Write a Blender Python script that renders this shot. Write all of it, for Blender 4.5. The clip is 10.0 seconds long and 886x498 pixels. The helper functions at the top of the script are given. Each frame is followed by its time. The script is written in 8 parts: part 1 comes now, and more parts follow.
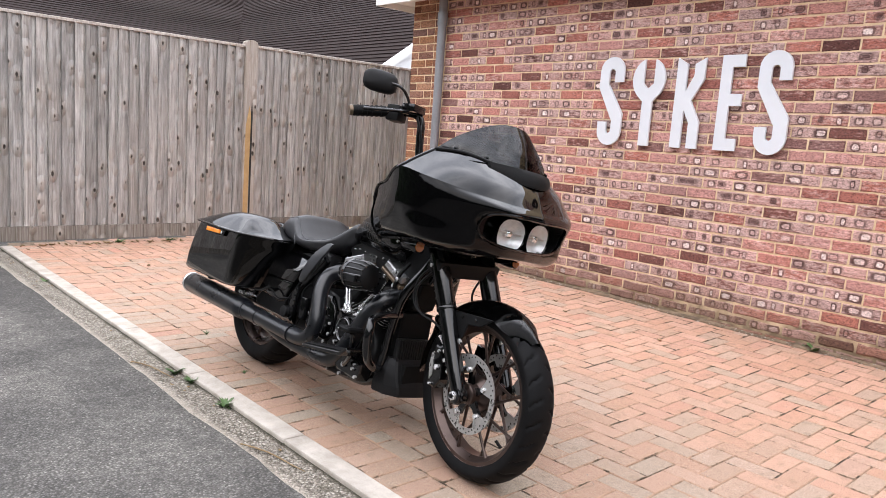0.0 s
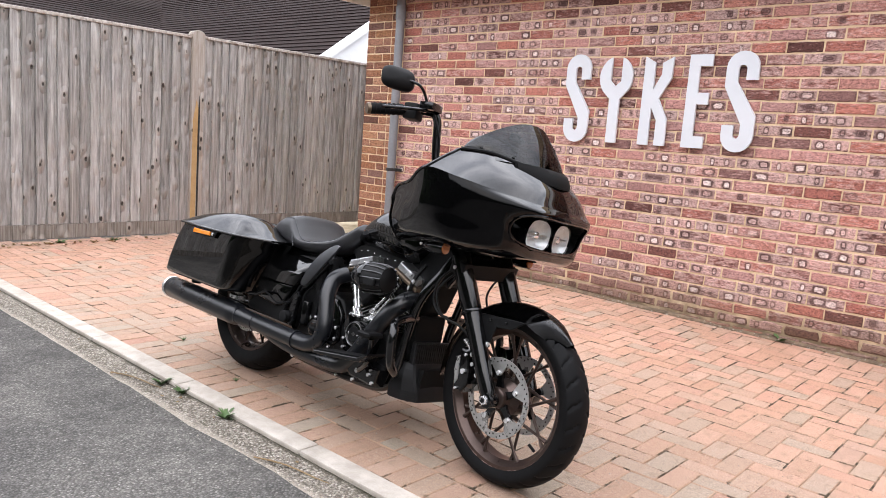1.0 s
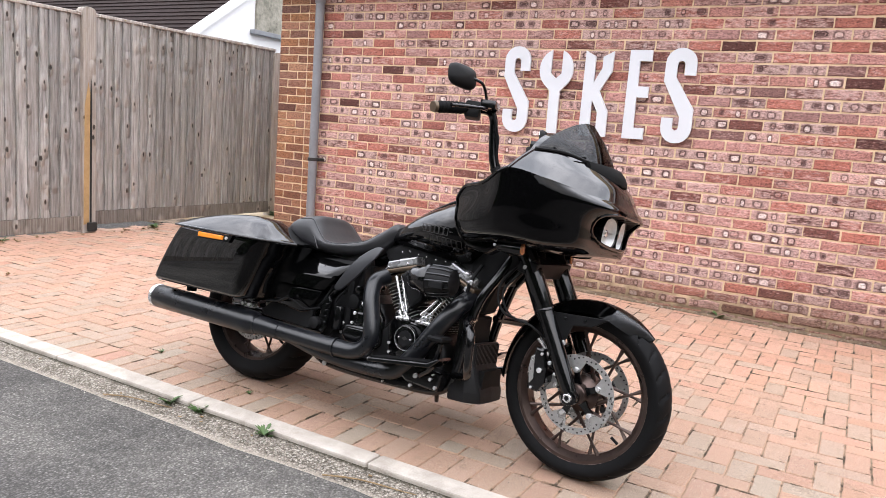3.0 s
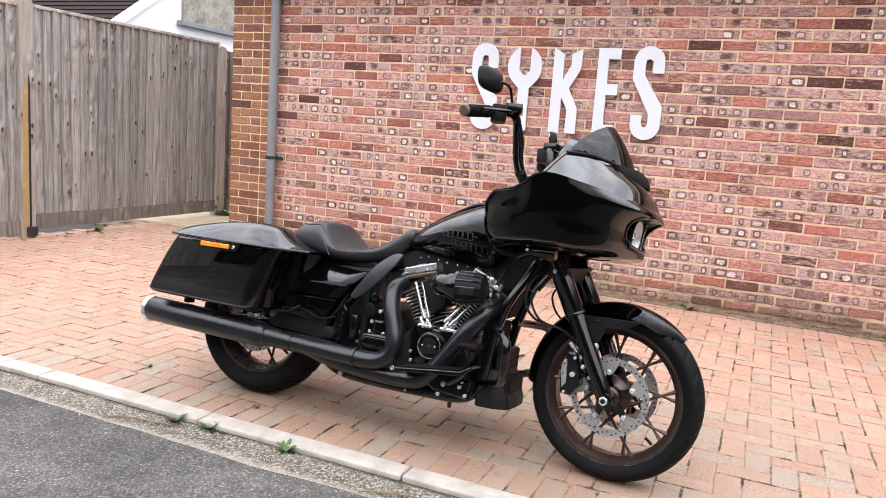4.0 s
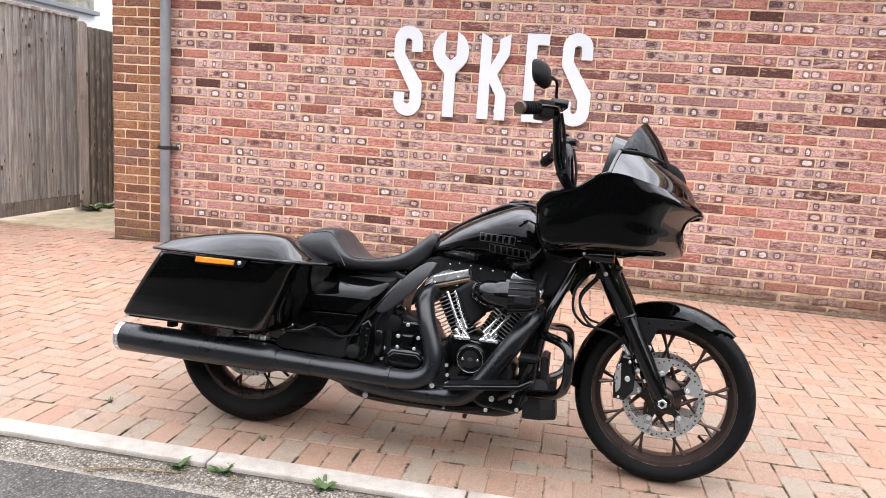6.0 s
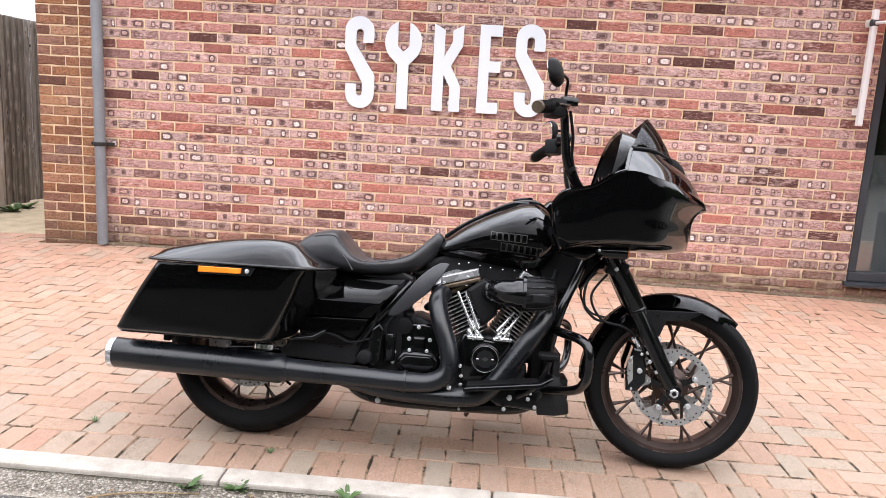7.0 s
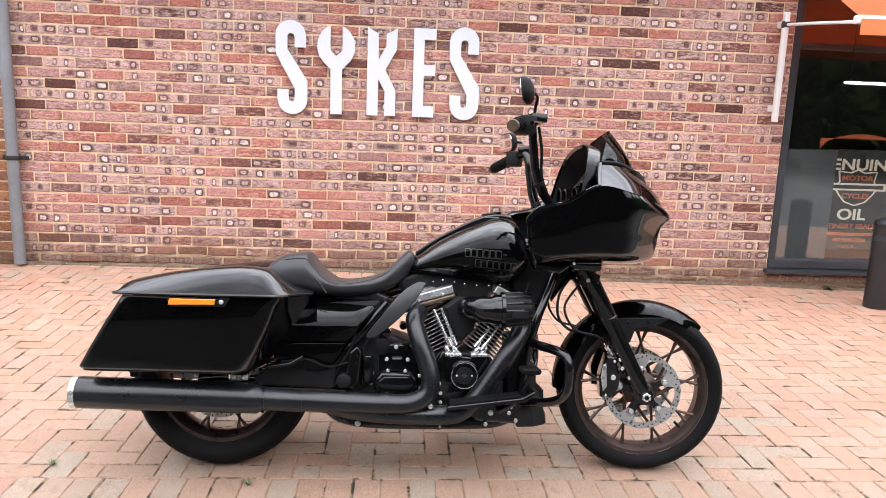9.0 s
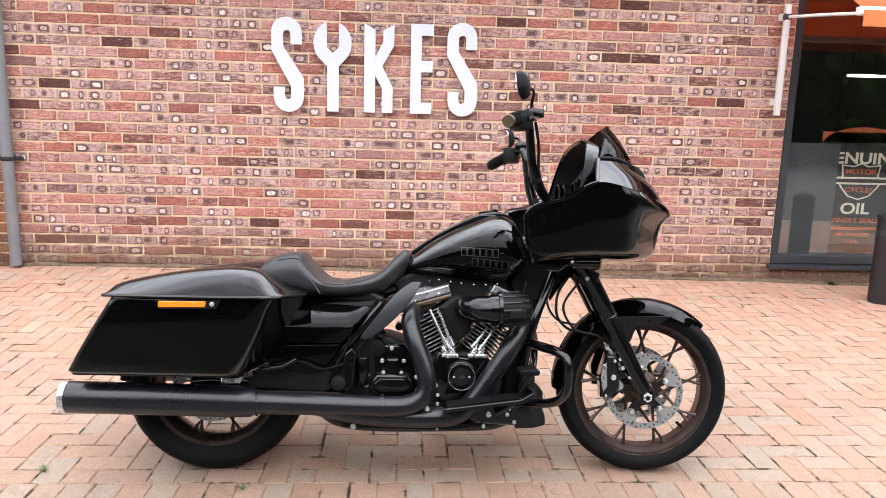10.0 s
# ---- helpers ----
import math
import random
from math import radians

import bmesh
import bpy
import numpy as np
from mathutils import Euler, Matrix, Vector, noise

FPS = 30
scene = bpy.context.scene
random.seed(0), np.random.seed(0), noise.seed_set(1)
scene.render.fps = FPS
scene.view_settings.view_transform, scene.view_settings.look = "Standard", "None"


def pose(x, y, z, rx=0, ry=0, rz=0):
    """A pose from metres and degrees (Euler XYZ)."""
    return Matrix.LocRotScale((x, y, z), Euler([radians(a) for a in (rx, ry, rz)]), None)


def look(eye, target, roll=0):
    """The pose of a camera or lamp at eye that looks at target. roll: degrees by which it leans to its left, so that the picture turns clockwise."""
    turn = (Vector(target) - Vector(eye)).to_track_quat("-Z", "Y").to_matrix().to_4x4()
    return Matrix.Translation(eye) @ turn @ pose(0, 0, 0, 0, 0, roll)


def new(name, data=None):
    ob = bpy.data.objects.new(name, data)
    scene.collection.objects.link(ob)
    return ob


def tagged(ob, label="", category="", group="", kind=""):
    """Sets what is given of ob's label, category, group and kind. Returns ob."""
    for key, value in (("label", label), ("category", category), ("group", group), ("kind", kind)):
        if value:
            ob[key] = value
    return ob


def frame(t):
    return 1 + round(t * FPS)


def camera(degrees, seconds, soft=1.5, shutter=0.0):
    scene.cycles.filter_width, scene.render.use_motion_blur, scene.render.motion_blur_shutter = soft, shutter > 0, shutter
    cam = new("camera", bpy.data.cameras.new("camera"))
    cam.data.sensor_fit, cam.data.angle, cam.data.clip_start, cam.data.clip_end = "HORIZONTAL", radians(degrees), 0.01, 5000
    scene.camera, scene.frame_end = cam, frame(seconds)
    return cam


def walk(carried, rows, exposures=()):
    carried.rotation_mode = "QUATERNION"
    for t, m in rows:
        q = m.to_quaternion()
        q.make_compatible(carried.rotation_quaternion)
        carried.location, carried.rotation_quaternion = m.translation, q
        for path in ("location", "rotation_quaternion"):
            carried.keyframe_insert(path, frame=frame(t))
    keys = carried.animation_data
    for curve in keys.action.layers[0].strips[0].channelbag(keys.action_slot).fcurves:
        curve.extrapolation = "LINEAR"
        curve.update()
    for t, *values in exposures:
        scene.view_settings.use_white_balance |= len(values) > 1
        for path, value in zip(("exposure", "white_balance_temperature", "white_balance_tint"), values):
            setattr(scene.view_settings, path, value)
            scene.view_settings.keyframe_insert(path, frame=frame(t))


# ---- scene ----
cam = camera(61.9, 10.0, soft=0.5)
PATH = [
    (0, (0.112, 0.249, 1.202), (1.443, 1.714, 0.911), 4.1),
    (0.5, (-0.004, 0.387, 1.193), (1.406, 1.774, 0.899), 4.2),
    (1, (-0.106, 0.55, 1.197), (1.372, 1.866, 0.904), 4.3),
    (1.5, (-0.255, 0.715, 1.195), (1.29, 1.95, 0.898), 4.5),
    (2, (-0.403, 0.875, 1.203), (1.206, 2.025, 0.902), 4.7),
    (2.5, (-0.47, 1.057, 1.191), (1.199, 2.115, 0.886), 4.6),
    (4, (-0.676, 1.61, 1.21), (1.14, 2.388, 0.898), 4.1),
    (4.5, (-0.657, 1.795, 1.211), (1.196, 2.477, 0.89), 4.1),
    (5, (-0.639, 1.982, 1.218), (1.247, 2.562, 0.892), 4.1),
    (6.5, (-0.71, 2.566, 1.235), (1.246, 2.797, 0.886), 3.5),
    (7, (-0.7, 2.735, 1.252), (1.264, 2.848, 0.891), 3.2),
    (7.5, (-0.697, 2.875, 1.289), (1.269, 2.888, 0.919), 3.0),
    (8, (-0.694, 2.954, 1.316), (1.27, 2.891, 0.943), 2.7),
    (8.5, (-0.687, 2.973, 1.327), (1.275, 2.865, 0.955), 2.4),
    (9, (-0.678, 2.961, 1.335), (1.283, 2.836, 0.962), 2.1),
    (9.5, (-0.656, 2.949, 1.333), (1.304, 2.822, 0.956), 1.8),
    (10, (-0.626, 2.935, 1.332), (1.334, 2.816, 0.951), 1.6),
]
walk(cam, [(t, look(eye, target, roll)) for t, eye, target, roll in PATH], exposures=((0.0, 0.80), (5.0, 0.98), (10.0, 1.02)))

# ---- world and light: a bright overcast day ----
world = bpy.data.worlds.new("overcast_sky")
scene.world = world
world.use_nodes = True
wn, wl = world.node_tree.nodes, world.node_tree.links
wn.clear()
w_out = wn.new("ShaderNodeOutputWorld")
w_bg = wn.new("ShaderNodeBackground")
w_sky = wn.new("ShaderNodeTexSky")
w_sky.sky_type = "NISHITA"
w_sky.sun_disc = False
w_sky.sun_elevation = radians(40)
w_sky.sun_rotation = radians(215)
w_sky.air_density = 1.0
w_sky.dust_density = 3.0
w_tc = wn.new("ShaderNodeTexCoord")
w_map = wn.new("ShaderNodeMapping")
w_map.inputs["Scale"].default_value = (1.6, 1.6, 4.0)
w_noise = wn.new("ShaderNodeTexNoise")
w_noise.inputs["Scale"].default_value = 1.7
w_noise.inputs["Detail"].default_value = 6
w_noise.inputs["Roughness"].default_value = 0.55
w_ramp = wn.new("ShaderNodeValToRGB")
w_ramp.color_ramp.elements[0].position = 0.36
w_ramp.color_ramp.elements[0].color = (8.0, 8.3, 9.3, 1)
w_ramp.color_ramp.elements[1].position = 0.66
w_ramp.color_ramp.elements[1].color = (15.0, 15.0, 16.0, 1)
w_mix = wn.new("ShaderNodeMixRGB")
w_mix.inputs["Fac"].default_value = 0.86
wl.new(w_tc.outputs["Generated"], w_map.inputs["Vector"])
wl.new(w_map.outputs["Vector"], w_noise.inputs["Vector"])
wl.new(w_noise.outputs["Fac"], w_ramp.inputs["Fac"])
wl.new(w_sky.outputs["Color"], w_mix.inputs["Color1"])
wl.new(w_ramp.outputs["Color"], w_mix.inputs["Color2"])
w_sep = wn.new("ShaderNodeSeparateXYZ")
wl.new(w_tc.outputs["Generated"], w_sep.inputs[0])
w_grad = wn.new("ShaderNodeMapRange")
w_grad.inputs["From Min"].default_value = 0.0
w_grad.inputs["From Max"].default_value = 1.0
w_grad.inputs["To Min"].default_value = 0.46
w_grad.inputs["To Max"].default_value = 1.38
wl.new(w_sep.outputs[2], w_grad.inputs["Value"])
w_scale = wn.new("ShaderNodeVectorMath")
w_scale.operation = "SCALE"
wl.new(w_mix.outputs["Color"], w_scale.inputs[0])
wl.new(w_grad.outputs["Result"], w_scale.inputs["Scale"])
wl.new(w_scale.outputs["Vector"], w_bg.inputs["Color"])
w_bg.inputs["Strength"].default_value = 0.15
wl.new(w_bg.outputs["Background"], w_out.inputs["Surface"])

sun_data = bpy.data.lights.new("sun", "SUN")
sun_data.energy = 0.75
sun_data.angle = radians(80)
sun_data.color = (1.0, 0.965, 0.97)
sun = new("sun", sun_data)
sun.matrix_world = look((-8.0, 4.6, 7.6), (1.0, 3.0, 0.0))


# ---- materials ----
def nodes_of(name):
    m = bpy.data.materials.new(name)
    m.use_nodes = True
    nt = m.node_tree
    return m, nt.nodes, nt.links, nt.nodes["Principled BSDF"]


def noise_node(n, l, vec, scale, detail=4.0, rough=0.55, stretch=None):
    if stretch:
        mp = n.new("ShaderNodeMapping")
        mp.inputs["Scale"].default_value = stretch
        l.new(vec, mp.inputs["Vector"])
        vec = mp.outputs["Vector"]
    t = n.new("ShaderNodeTexNoise")
    t.inputs["Scale"].default_value = scale
    t.inputs["Detail"].default_value = detail
    t.inputs["Roughness"].default_value = rough
    l.new(vec, t.inputs["Vector"])
    return t.outputs["Fac"]


def ramp(n, l, fac, stops, constant=False):
    r = n.new("ShaderNodeValToRGB")
    e = r.color_ramp.elements
    while len(e) < len(stops):
        e.new(0.5)
    for k, (p, c) in enumerate(stops):
        e[k].position = p
        e[k].color = (c, c, c, 1) if isinstance(c, (int, float)) else (*c, 1)
    if constant:
        r.color_ramp.interpolation = "CONSTANT"
    l.new(fac, r.inputs["Fac"])
    return r.outputs["Color"]


def mixc(n, l, fac, a, b, mode="MIX"):
    m = n.new("ShaderNodeMixRGB")
    m.blend_type = mode
    for sock, v in ((m.inputs["Fac"], fac), (m.inputs["Color1"], a), (m.inputs["Color2"], b)):
        if isinstance(v, (int, float)):
            sock.default_value = v if sock.type == "VALUE" else (v, v, v, 1)
        elif isinstance(v, tuple):
            sock.default_value = (*v, 1)
        else:
            l.new(v, sock)
    return m.outputs["Color"]


def calc(n, l, op, a, b=0.0, c=0.0):
    m = n.new("ShaderNodeMath")
    m.operation = op
    for k, v in enumerate((a, b, c)):
        if isinstance(v, (int, float)):
            m.inputs[k].default_value = v
        else:
            l.new(v, m.inputs[k])
    return m.outputs[0]


def bump(n, l, p, height, strength, dist):
    b = n.new("ShaderNodeBump")
    b.inputs["Strength"].default_value = strength
    b.inputs["Distance"].default_value = dist
    l.new(height, b.inputs["Height"])
    l.new(b.outputs["Normal"], p.inputs["Normal"])


def surface(name, dark, light, scale=8.0, rough=(0.5, 0.7), metal=0.0, relief=0.0, fine=120.0, coat=0.0, stretch=None, spec=0.5, soil=None):
    """Two colours mixed by a coarse and a fine noise; roughness follows the coarse one."""
    m, n, l, p = nodes_of(name)
    pos = n.new("ShaderNodeTexCoord").outputs["Object"]
    big = noise_node(n, l, pos, scale, 5.0, 0.6, stretch)
    small = noise_node(n, l, pos, fine, 3.0, 0.6, stretch)
    f = calc(n, l, "ADD", calc(n, l, "MULTIPLY", big, 0.65), calc(n, l, "MULTIPLY", small, 0.35))
    col = ramp(n, l, f, [(0.32, dark), (0.68, light)])
    if soil:
        # earth splashed up from the ground
        here = n.new("ShaderNodeNewGeometry").outputs["Position"]
        up = n.new("ShaderNodeSeparateXYZ")
        l.new(here, up.inputs[0])
        stain = noise_node(n, l, here, 5.0, 5.0, 0.65)
        col = mixc(n, l, ramp(n, l, calc(n, l, "ADD", up.outputs[2], calc(n, l, "MULTIPLY", calc(n, l, "SUBTRACT", stain, 0.5), 0.5)), [(0.06, 0.92), (0.27, 0.0)]), col, soil)
    l.new(col, p.inputs["Base Color"])
    l.new(ramp(n, l, big, [(0.3, rough[0]), (0.7, rough[1])]), p.inputs["Roughness"])
    p.inputs["Metallic"].default_value = metal
    p.inputs["Coat Weight"].default_value = coat
    p.inputs["Coat Roughness"].default_value = 0.04
    p.inputs["Specular IOR Level"].default_value = spec
    if relief:
        bump(n, l, p, f, 0.6, relief)
    return m


def brick_material(name, stops, joined, marks, pale):
    """Fired brick: colour by piece, kiln frames and kiss marks in the piece's own metres, creased face."""
    m, n, l, p = nodes_of(name)
    if joined:
        rnd = n.new("ShaderNodeNewGeometry").outputs["Random Per Island"]
    else:
        rnd = n.new("ShaderNodeObjectInfo").outputs["Random"]
    uv = n.new("ShaderNodeUVMap").outputs["UV"]
    pos = n.new("ShaderNodeNewGeometry").outputs["Position"]
    sep = n.new("ShaderNodeSeparateXYZ")
    l.new(uv, sep.inputs[0])
    u, v = sep.outputs[0], sep.outputs[1]
    r2 = calc(n, l, "FRACT", calc(n, l, "MULTIPLY", rnd, 17.31))
    r3 = calc(n, l, "FRACT", calc(n, l, "MULTIPLY", rnd, 61.7))
    crease = noise_node(n, l, pos, 20.0, 4.0, 0.6, (1.0, 1.0, 4.0))
    lines = noise_node(n, l, pos, 26.0, 2.0, 0.5, (1.0, 0.7, 3.2))
    blot = noise_node(n, l, pos, 48.0, 5.0, 0.6)
    rough_ = noise_node(n, l, pos, 85.0, 4.0, 0.65, (0.8, 0.8, 1.6))
    grain = noise_node(n, l, pos, 240.0, 2.0, 0.6)
    soil = noise_node(n, l, pos, 1.3, 4.0, 0.6)
    col = ramp(n, l, rnd, stops)
    # pale kiln bloom, more on some pieces
    limey = ramp(n, l, calc(n, l, "ADD", crease, calc(n, l, "MULTIPLY", calc(n, l, "SUBTRACT", r2, 0.5), 0.46)), [(0.41, 0.0), (0.63, 0.92)])
    col = mixc(n, l, calc(n, l, "MULTIPLY", limey, pale), col, (0.82, 0.555, 0.50))
    au = calc(n, l, "ABSOLUTE", u)
    av = calc(n, l, "ABSOLUTE", v)
    wob = calc(n, l, "SUBTRACT", blot, 0.5)
    # creases drawn through the face
    fold = ramp(n, l, lines, [(0.40, 0.0), (0.425, 1.0), (0.45, 0.0), (0.515, 0.0), (0.535, 0.9), (0.555, 0.0), (0.62, 0.0), (0.64, 0.8), (0.66, 0.0)])
    fold = calc(n, l, "MULTIPLY", fold, calc(n, l, "MULTIPLY_ADD", r3, 0.5, 0.22))
    col = mixc(n, l, fold, col, (0.13, 0.065, 0.06))
    # darker fired margin on some pieces
    edge = calc(n, l, "MAXIMUM", calc(n, l, "DIVIDE", au, 0.109), calc(n, l, "DIVIDE", av, 0.0328))
    edge = ramp(n, l, calc(n, l, "ADD", edge, calc(n, l, "MULTIPLY", wob, 0.7)), [(0.82, 0.0), (1.0, 1.0)])
    col = mixc(n, l, calc(n, l, "MULTIPLY", edge, calc(n, l, "MULTIPLY_ADD", r3, 0.6, -0.05)), col, (0.15, 0.07, 0.06))
    if marks:
        hs = calc(n, l, "GREATER_THAN", u, 0.0)
        rr = calc(n, l, "FRACT", calc(n, l, "MULTIPLY", rnd, calc(n, l, "MULTIPLY_ADD", hs, 59.3, 37.7)))
        rq = calc(n, l, "FRACT", calc(n, l, "MULTIPLY", rr, 13.7))
        rs = calc(n, l, "FRACT", calc(n, l, "MULTIPLY", rr, 29.3))
        du = calc(n, l, "DIVIDE", calc(n, l, "SUBTRACT", au, calc(n, l, "MULTIPLY_ADD", rq, 0.046, 0.026)), calc(n, l, "MULTIPLY_ADD", calc(n, l, "POWER", calc(n, l, "FRACT", calc(n, l, "MULTIPLY", rr, 5.1)), 2.0), 0.030, 0.012))
        dv = calc(n, l, "DIVIDE", calc(n, l, "ADD", v, calc(n, l, "MULTIPLY_ADD", rs, 0.008, -0.004)), calc(n, l, "MULTIPLY_ADD", rs, 0.007, 0.016))
        d = calc(n, l, "POWER", calc(n, l, "ADD", calc(n, l, "POWER", calc(n, l, "ABSOLUTE", du), 3.4), calc(n, l, "POWER", calc(n, l, "ABSOLUTE", dv), 3.4)), 0.294)
        d = calc(n, l, "ADD", d, calc(n, l, "MULTIPLY", wob, 0.85))
        ring = ramp(n, l, calc(n, l, "MULTIPLY", d, 0.5), [(0.35, 0.0), (0.42, 1.0), (0.54, 1.0), (0.66, 0.40), (0.92, 0.0)])
        core = ramp(n, l, d, [(0.62, 1.0), (0.84, 0.0)])
        gate = ramp(n, l, calc(n, l, "MULTIPLY_ADD", r2, 0.65, calc(n, l, "MULTIPLY", rr, 0.35)), [(0.56, 0.0), (0.64, 1.0)])
        smoke = calc(n, l, "MULTIPLY", ramp(n, l, r2, [(0.40, 0.0), (0.55, 1.0)]), calc(n, l, "MULTIPLY_ADD", r3, 0.6, 0.12))
        col = mixc(n, l, smoke, col, mixc(n, l, limey, (0.15, 0.075, 0.065), (0.60, 0.44, 0.41)))
        white = ramp(n, l, rs, [(0.40, 0.0), (0.85, 0.95)])
        black = ramp(n, l, rs, [(0.17, 0.9), (0.20, 0.0)])
        col = mixc(n, l, calc(n, l, "MULTIPLY", calc(n, l, "MULTIPLY", ring, gate), calc(n, l, "MULTIPLY_ADD", rq, 0.3, 0.65)), col, (0.085, 0.045, 0.042))
        col = mixc(n, l, calc(n, l, "MULTIPLY", calc(n, l, "MULTIPLY", core, gate), white), col, (0.88, 0.76, 0.72))
        col = mixc(n, l, calc(n, l, "MULTIPLY", calc(n, l, "MULTIPLY", core, gate), black), col, (0.10, 0.05, 0.05))
    # soil splashed on the lowest courses
    zed = n.new("ShaderNodeSeparateXYZ")
    l.new(pos, zed.inputs[0])
    low = ramp(n, l, calc(n, l, "ADD", zed.outputs[2], calc(n, l, "MULTIPLY", calc(n, l, "SUBTRACT", soil, 0.5), 0.45)), [(0.10, 0.78), (0.38, 0.0)])
    col = mixc(n, l, low, col, (0.175, 0.105, 0.068))
    col = mixc(n, l, ramp(n, l, crease, [(0.30, 0.7), (0.42, 0.0)]), col, (0.14, 0.07, 0.06))
    col = mixc(n, l, 0.8, col, ramp(n, l, rough_, [(0.34, 0.36), (0.52, 1.0), (0.70, 1.30)]), "MULTIPLY")
    l.new(mixc(n, l, 0.42, col, ramp(n, l, grain, [(0.32, 0.35), (0.62, 1.0)]), "MULTIPLY"), p.inputs["Base Color"])
    p.inputs["Roughness"].default_value = 0.9
    p.inputs["Specular IOR Level"].default_value = 0.25
    bump(n, l, p, calc(n, l, "ADD", calc(n, l, "SUBTRACT", crease, calc(n, l, "MULTIPLY", fold, 0.5)), calc(n, l, "MULTIPLY", rough_, 0.5)), 0.7, 0.005)
    return m


RED_STOPS = [(0.0, (0.117, 0.050, 0.043)), (0.06, (0.180, 0.077, 0.065)), (0.12, (0.378, 0.144, 0.117)), (0.28, (0.567, 0.211, 0.158)),
             (0.50, (0.603, 0.324, 0.293)), (0.68, (0.621, 0.270, 0.211)), (0.86, (0.549, 0.310, 0.284)), (1.0, (0.270, 0.144, 0.131))]
PIER_STOPS = [(0.0, (0.15, 0.07, 0.05)), (0.3, (0.27, 0.12, 0.07)), (0.6, (0.36, 0.16, 0.08)), (1.0, (0.44, 0.22, 0.11))]
BRICK = brick_material("fired_red_brick", RED_STOPS, False, True, 0.75)
BRICK_FIELD = brick_material("fired_red_brick_field", RED_STOPS, True, True, 0.75)
BRICK_PIER = brick_material("brown_brick", PIER_STOPS, False, False, 0.15)
MORTAR = surface("sandy_mortar", (0.54, 0.40, 0.245), (0.80, 0.63, 0.43), 9.0, (0.9, 0.95), relief=0.004, fine=300, spec=0.2, soil=(0.13, 0.095, 0.06))


def paver_material(name, joined):
    m, n, l, p = nodes_of(name)
    if joined:
        rnd = n.new("ShaderNodeNewGeometry").outputs["Random Per Island"]
    else:
        rnd = n.new("ShaderNodeObjectInfo").outputs["Random"]
    pos = n.new("ShaderNodeNewGeometry").outputs["Position"]
    r2 = calc(n, l, "FRACT", calc(n, l, "MULTIPLY", rnd, 23.17))
    col = ramp(n, l, rnd, [(0.0, (0.46, 0.335, 0.25)), (0.06, (0.50, 0.325, 0.235)), (0.13, (0.52, 0.295, 0.20)), (0.38, (0.575, 0.335, 0.235)),
                           (0.60, (0.60, 0.365, 0.265)), (0.76, (0.53, 0.285, 0.20)), (0.85, (0.54, 0.35, 0.255)), (0.92, (0.47, 0.345, 0.26)), (1.0, (0.56, 0.285, 0.205))])
    wear = noise_node(n, l, pos, 1.1, 5.0, 0.6)
    patch = noise_node(n, l, pos, 14.0, 4.0, 0.6)
    speck = n.new("ShaderNodeTexVoronoi")
    speck.inputs["Scale"].default_value = 120
    l.new(pos, speck.inputs["Vector"])
    grain = noise_node(n, l, pos, 230.0, 3.0, 0.75)
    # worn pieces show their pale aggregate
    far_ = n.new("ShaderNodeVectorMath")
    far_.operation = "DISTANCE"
    zone = n.new("ShaderNodeMapping")
    zone.inputs["Scale"].default_value = (1.15, 0.55, 0.0)
    l.new(pos, zone.inputs["Vector"])
    l.new(zone.outputs["Vector"], far_.inputs[0])
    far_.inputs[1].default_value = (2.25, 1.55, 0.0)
    bike_shade_dirt = calc(n, l, "SUBTRACT", 1.0, ramp(n, l, calc(n, l, "MULTIPLY", calc(n, l, "ADD", far_.outputs["Value"], calc(n, l, "MULTIPLY", wear, 1.6)), 0.25), [(0.38, 0.0), (0.78, 1.0)]))
    worn = ramp(n, l, calc(n, l, "ADD", calc(n, l, "ADD", calc(n, l, "MULTIPLY", wear, 0.45), calc(n, l, "MULTIPLY", r2, 0.4)), calc(n, l, "MULTIPLY", bike_shade_dirt, 0.3)), [(0.46, 0.0), (0.74, 1.0)])
    # brown dirt about the motorcycle, with its contact shade mixed into the colour
    col = mixc(n, l, calc(n, l, "MULTIPLY", bike_shade_dirt, 0.42), col, (0.22, 0.17, 0.125))
    col = mixc(n, l, calc(n, l, "MULTIPLY", calc(n, l, "MULTIPLY", worn, ramp(n, l, r2, [(0.60, 0.15), (0.72, 0.6)])), calc(n, l, "MULTIPLY_ADD", bike_shade_dirt, 0.75, 0.25)), col, (0.36, 0.318, 0.255))
    dots = ramp(n, l, speck.outputs["Distance"], [(0.18, 1.0), (0.33, 0.0)])
    col = mixc(n, l, calc(n, l, "MULTIPLY", dots, calc(n, l, "MULTIPLY_ADD", worn, 0.34, 0.14)), col, (0.66, 0.58, 0.49))
    col = mixc(n, l, ramp(n, l, patch, [(0.54, 0.0), (0.76, 0.6)]), col, (0.24, 0.18, 0.12))
    col = mixc(n, l, 0.85, col, ramp(n, l, grain, [(0.30, 0.30), (0.62, 1.12)]), "MULTIPLY")
    l.new(col, p.inputs["Base Color"])
    p.inputs["Roughness"].default_value = 0.88
    p.inputs["Specular IOR Level"].default_value = 0.3
    bump(n, l, p, calc(n, l, "ADD", patch, calc(n, l, "MULTIPLY", grain, 0.5)), 0.6, 0.003)
    return m


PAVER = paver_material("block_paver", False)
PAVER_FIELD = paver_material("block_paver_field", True)


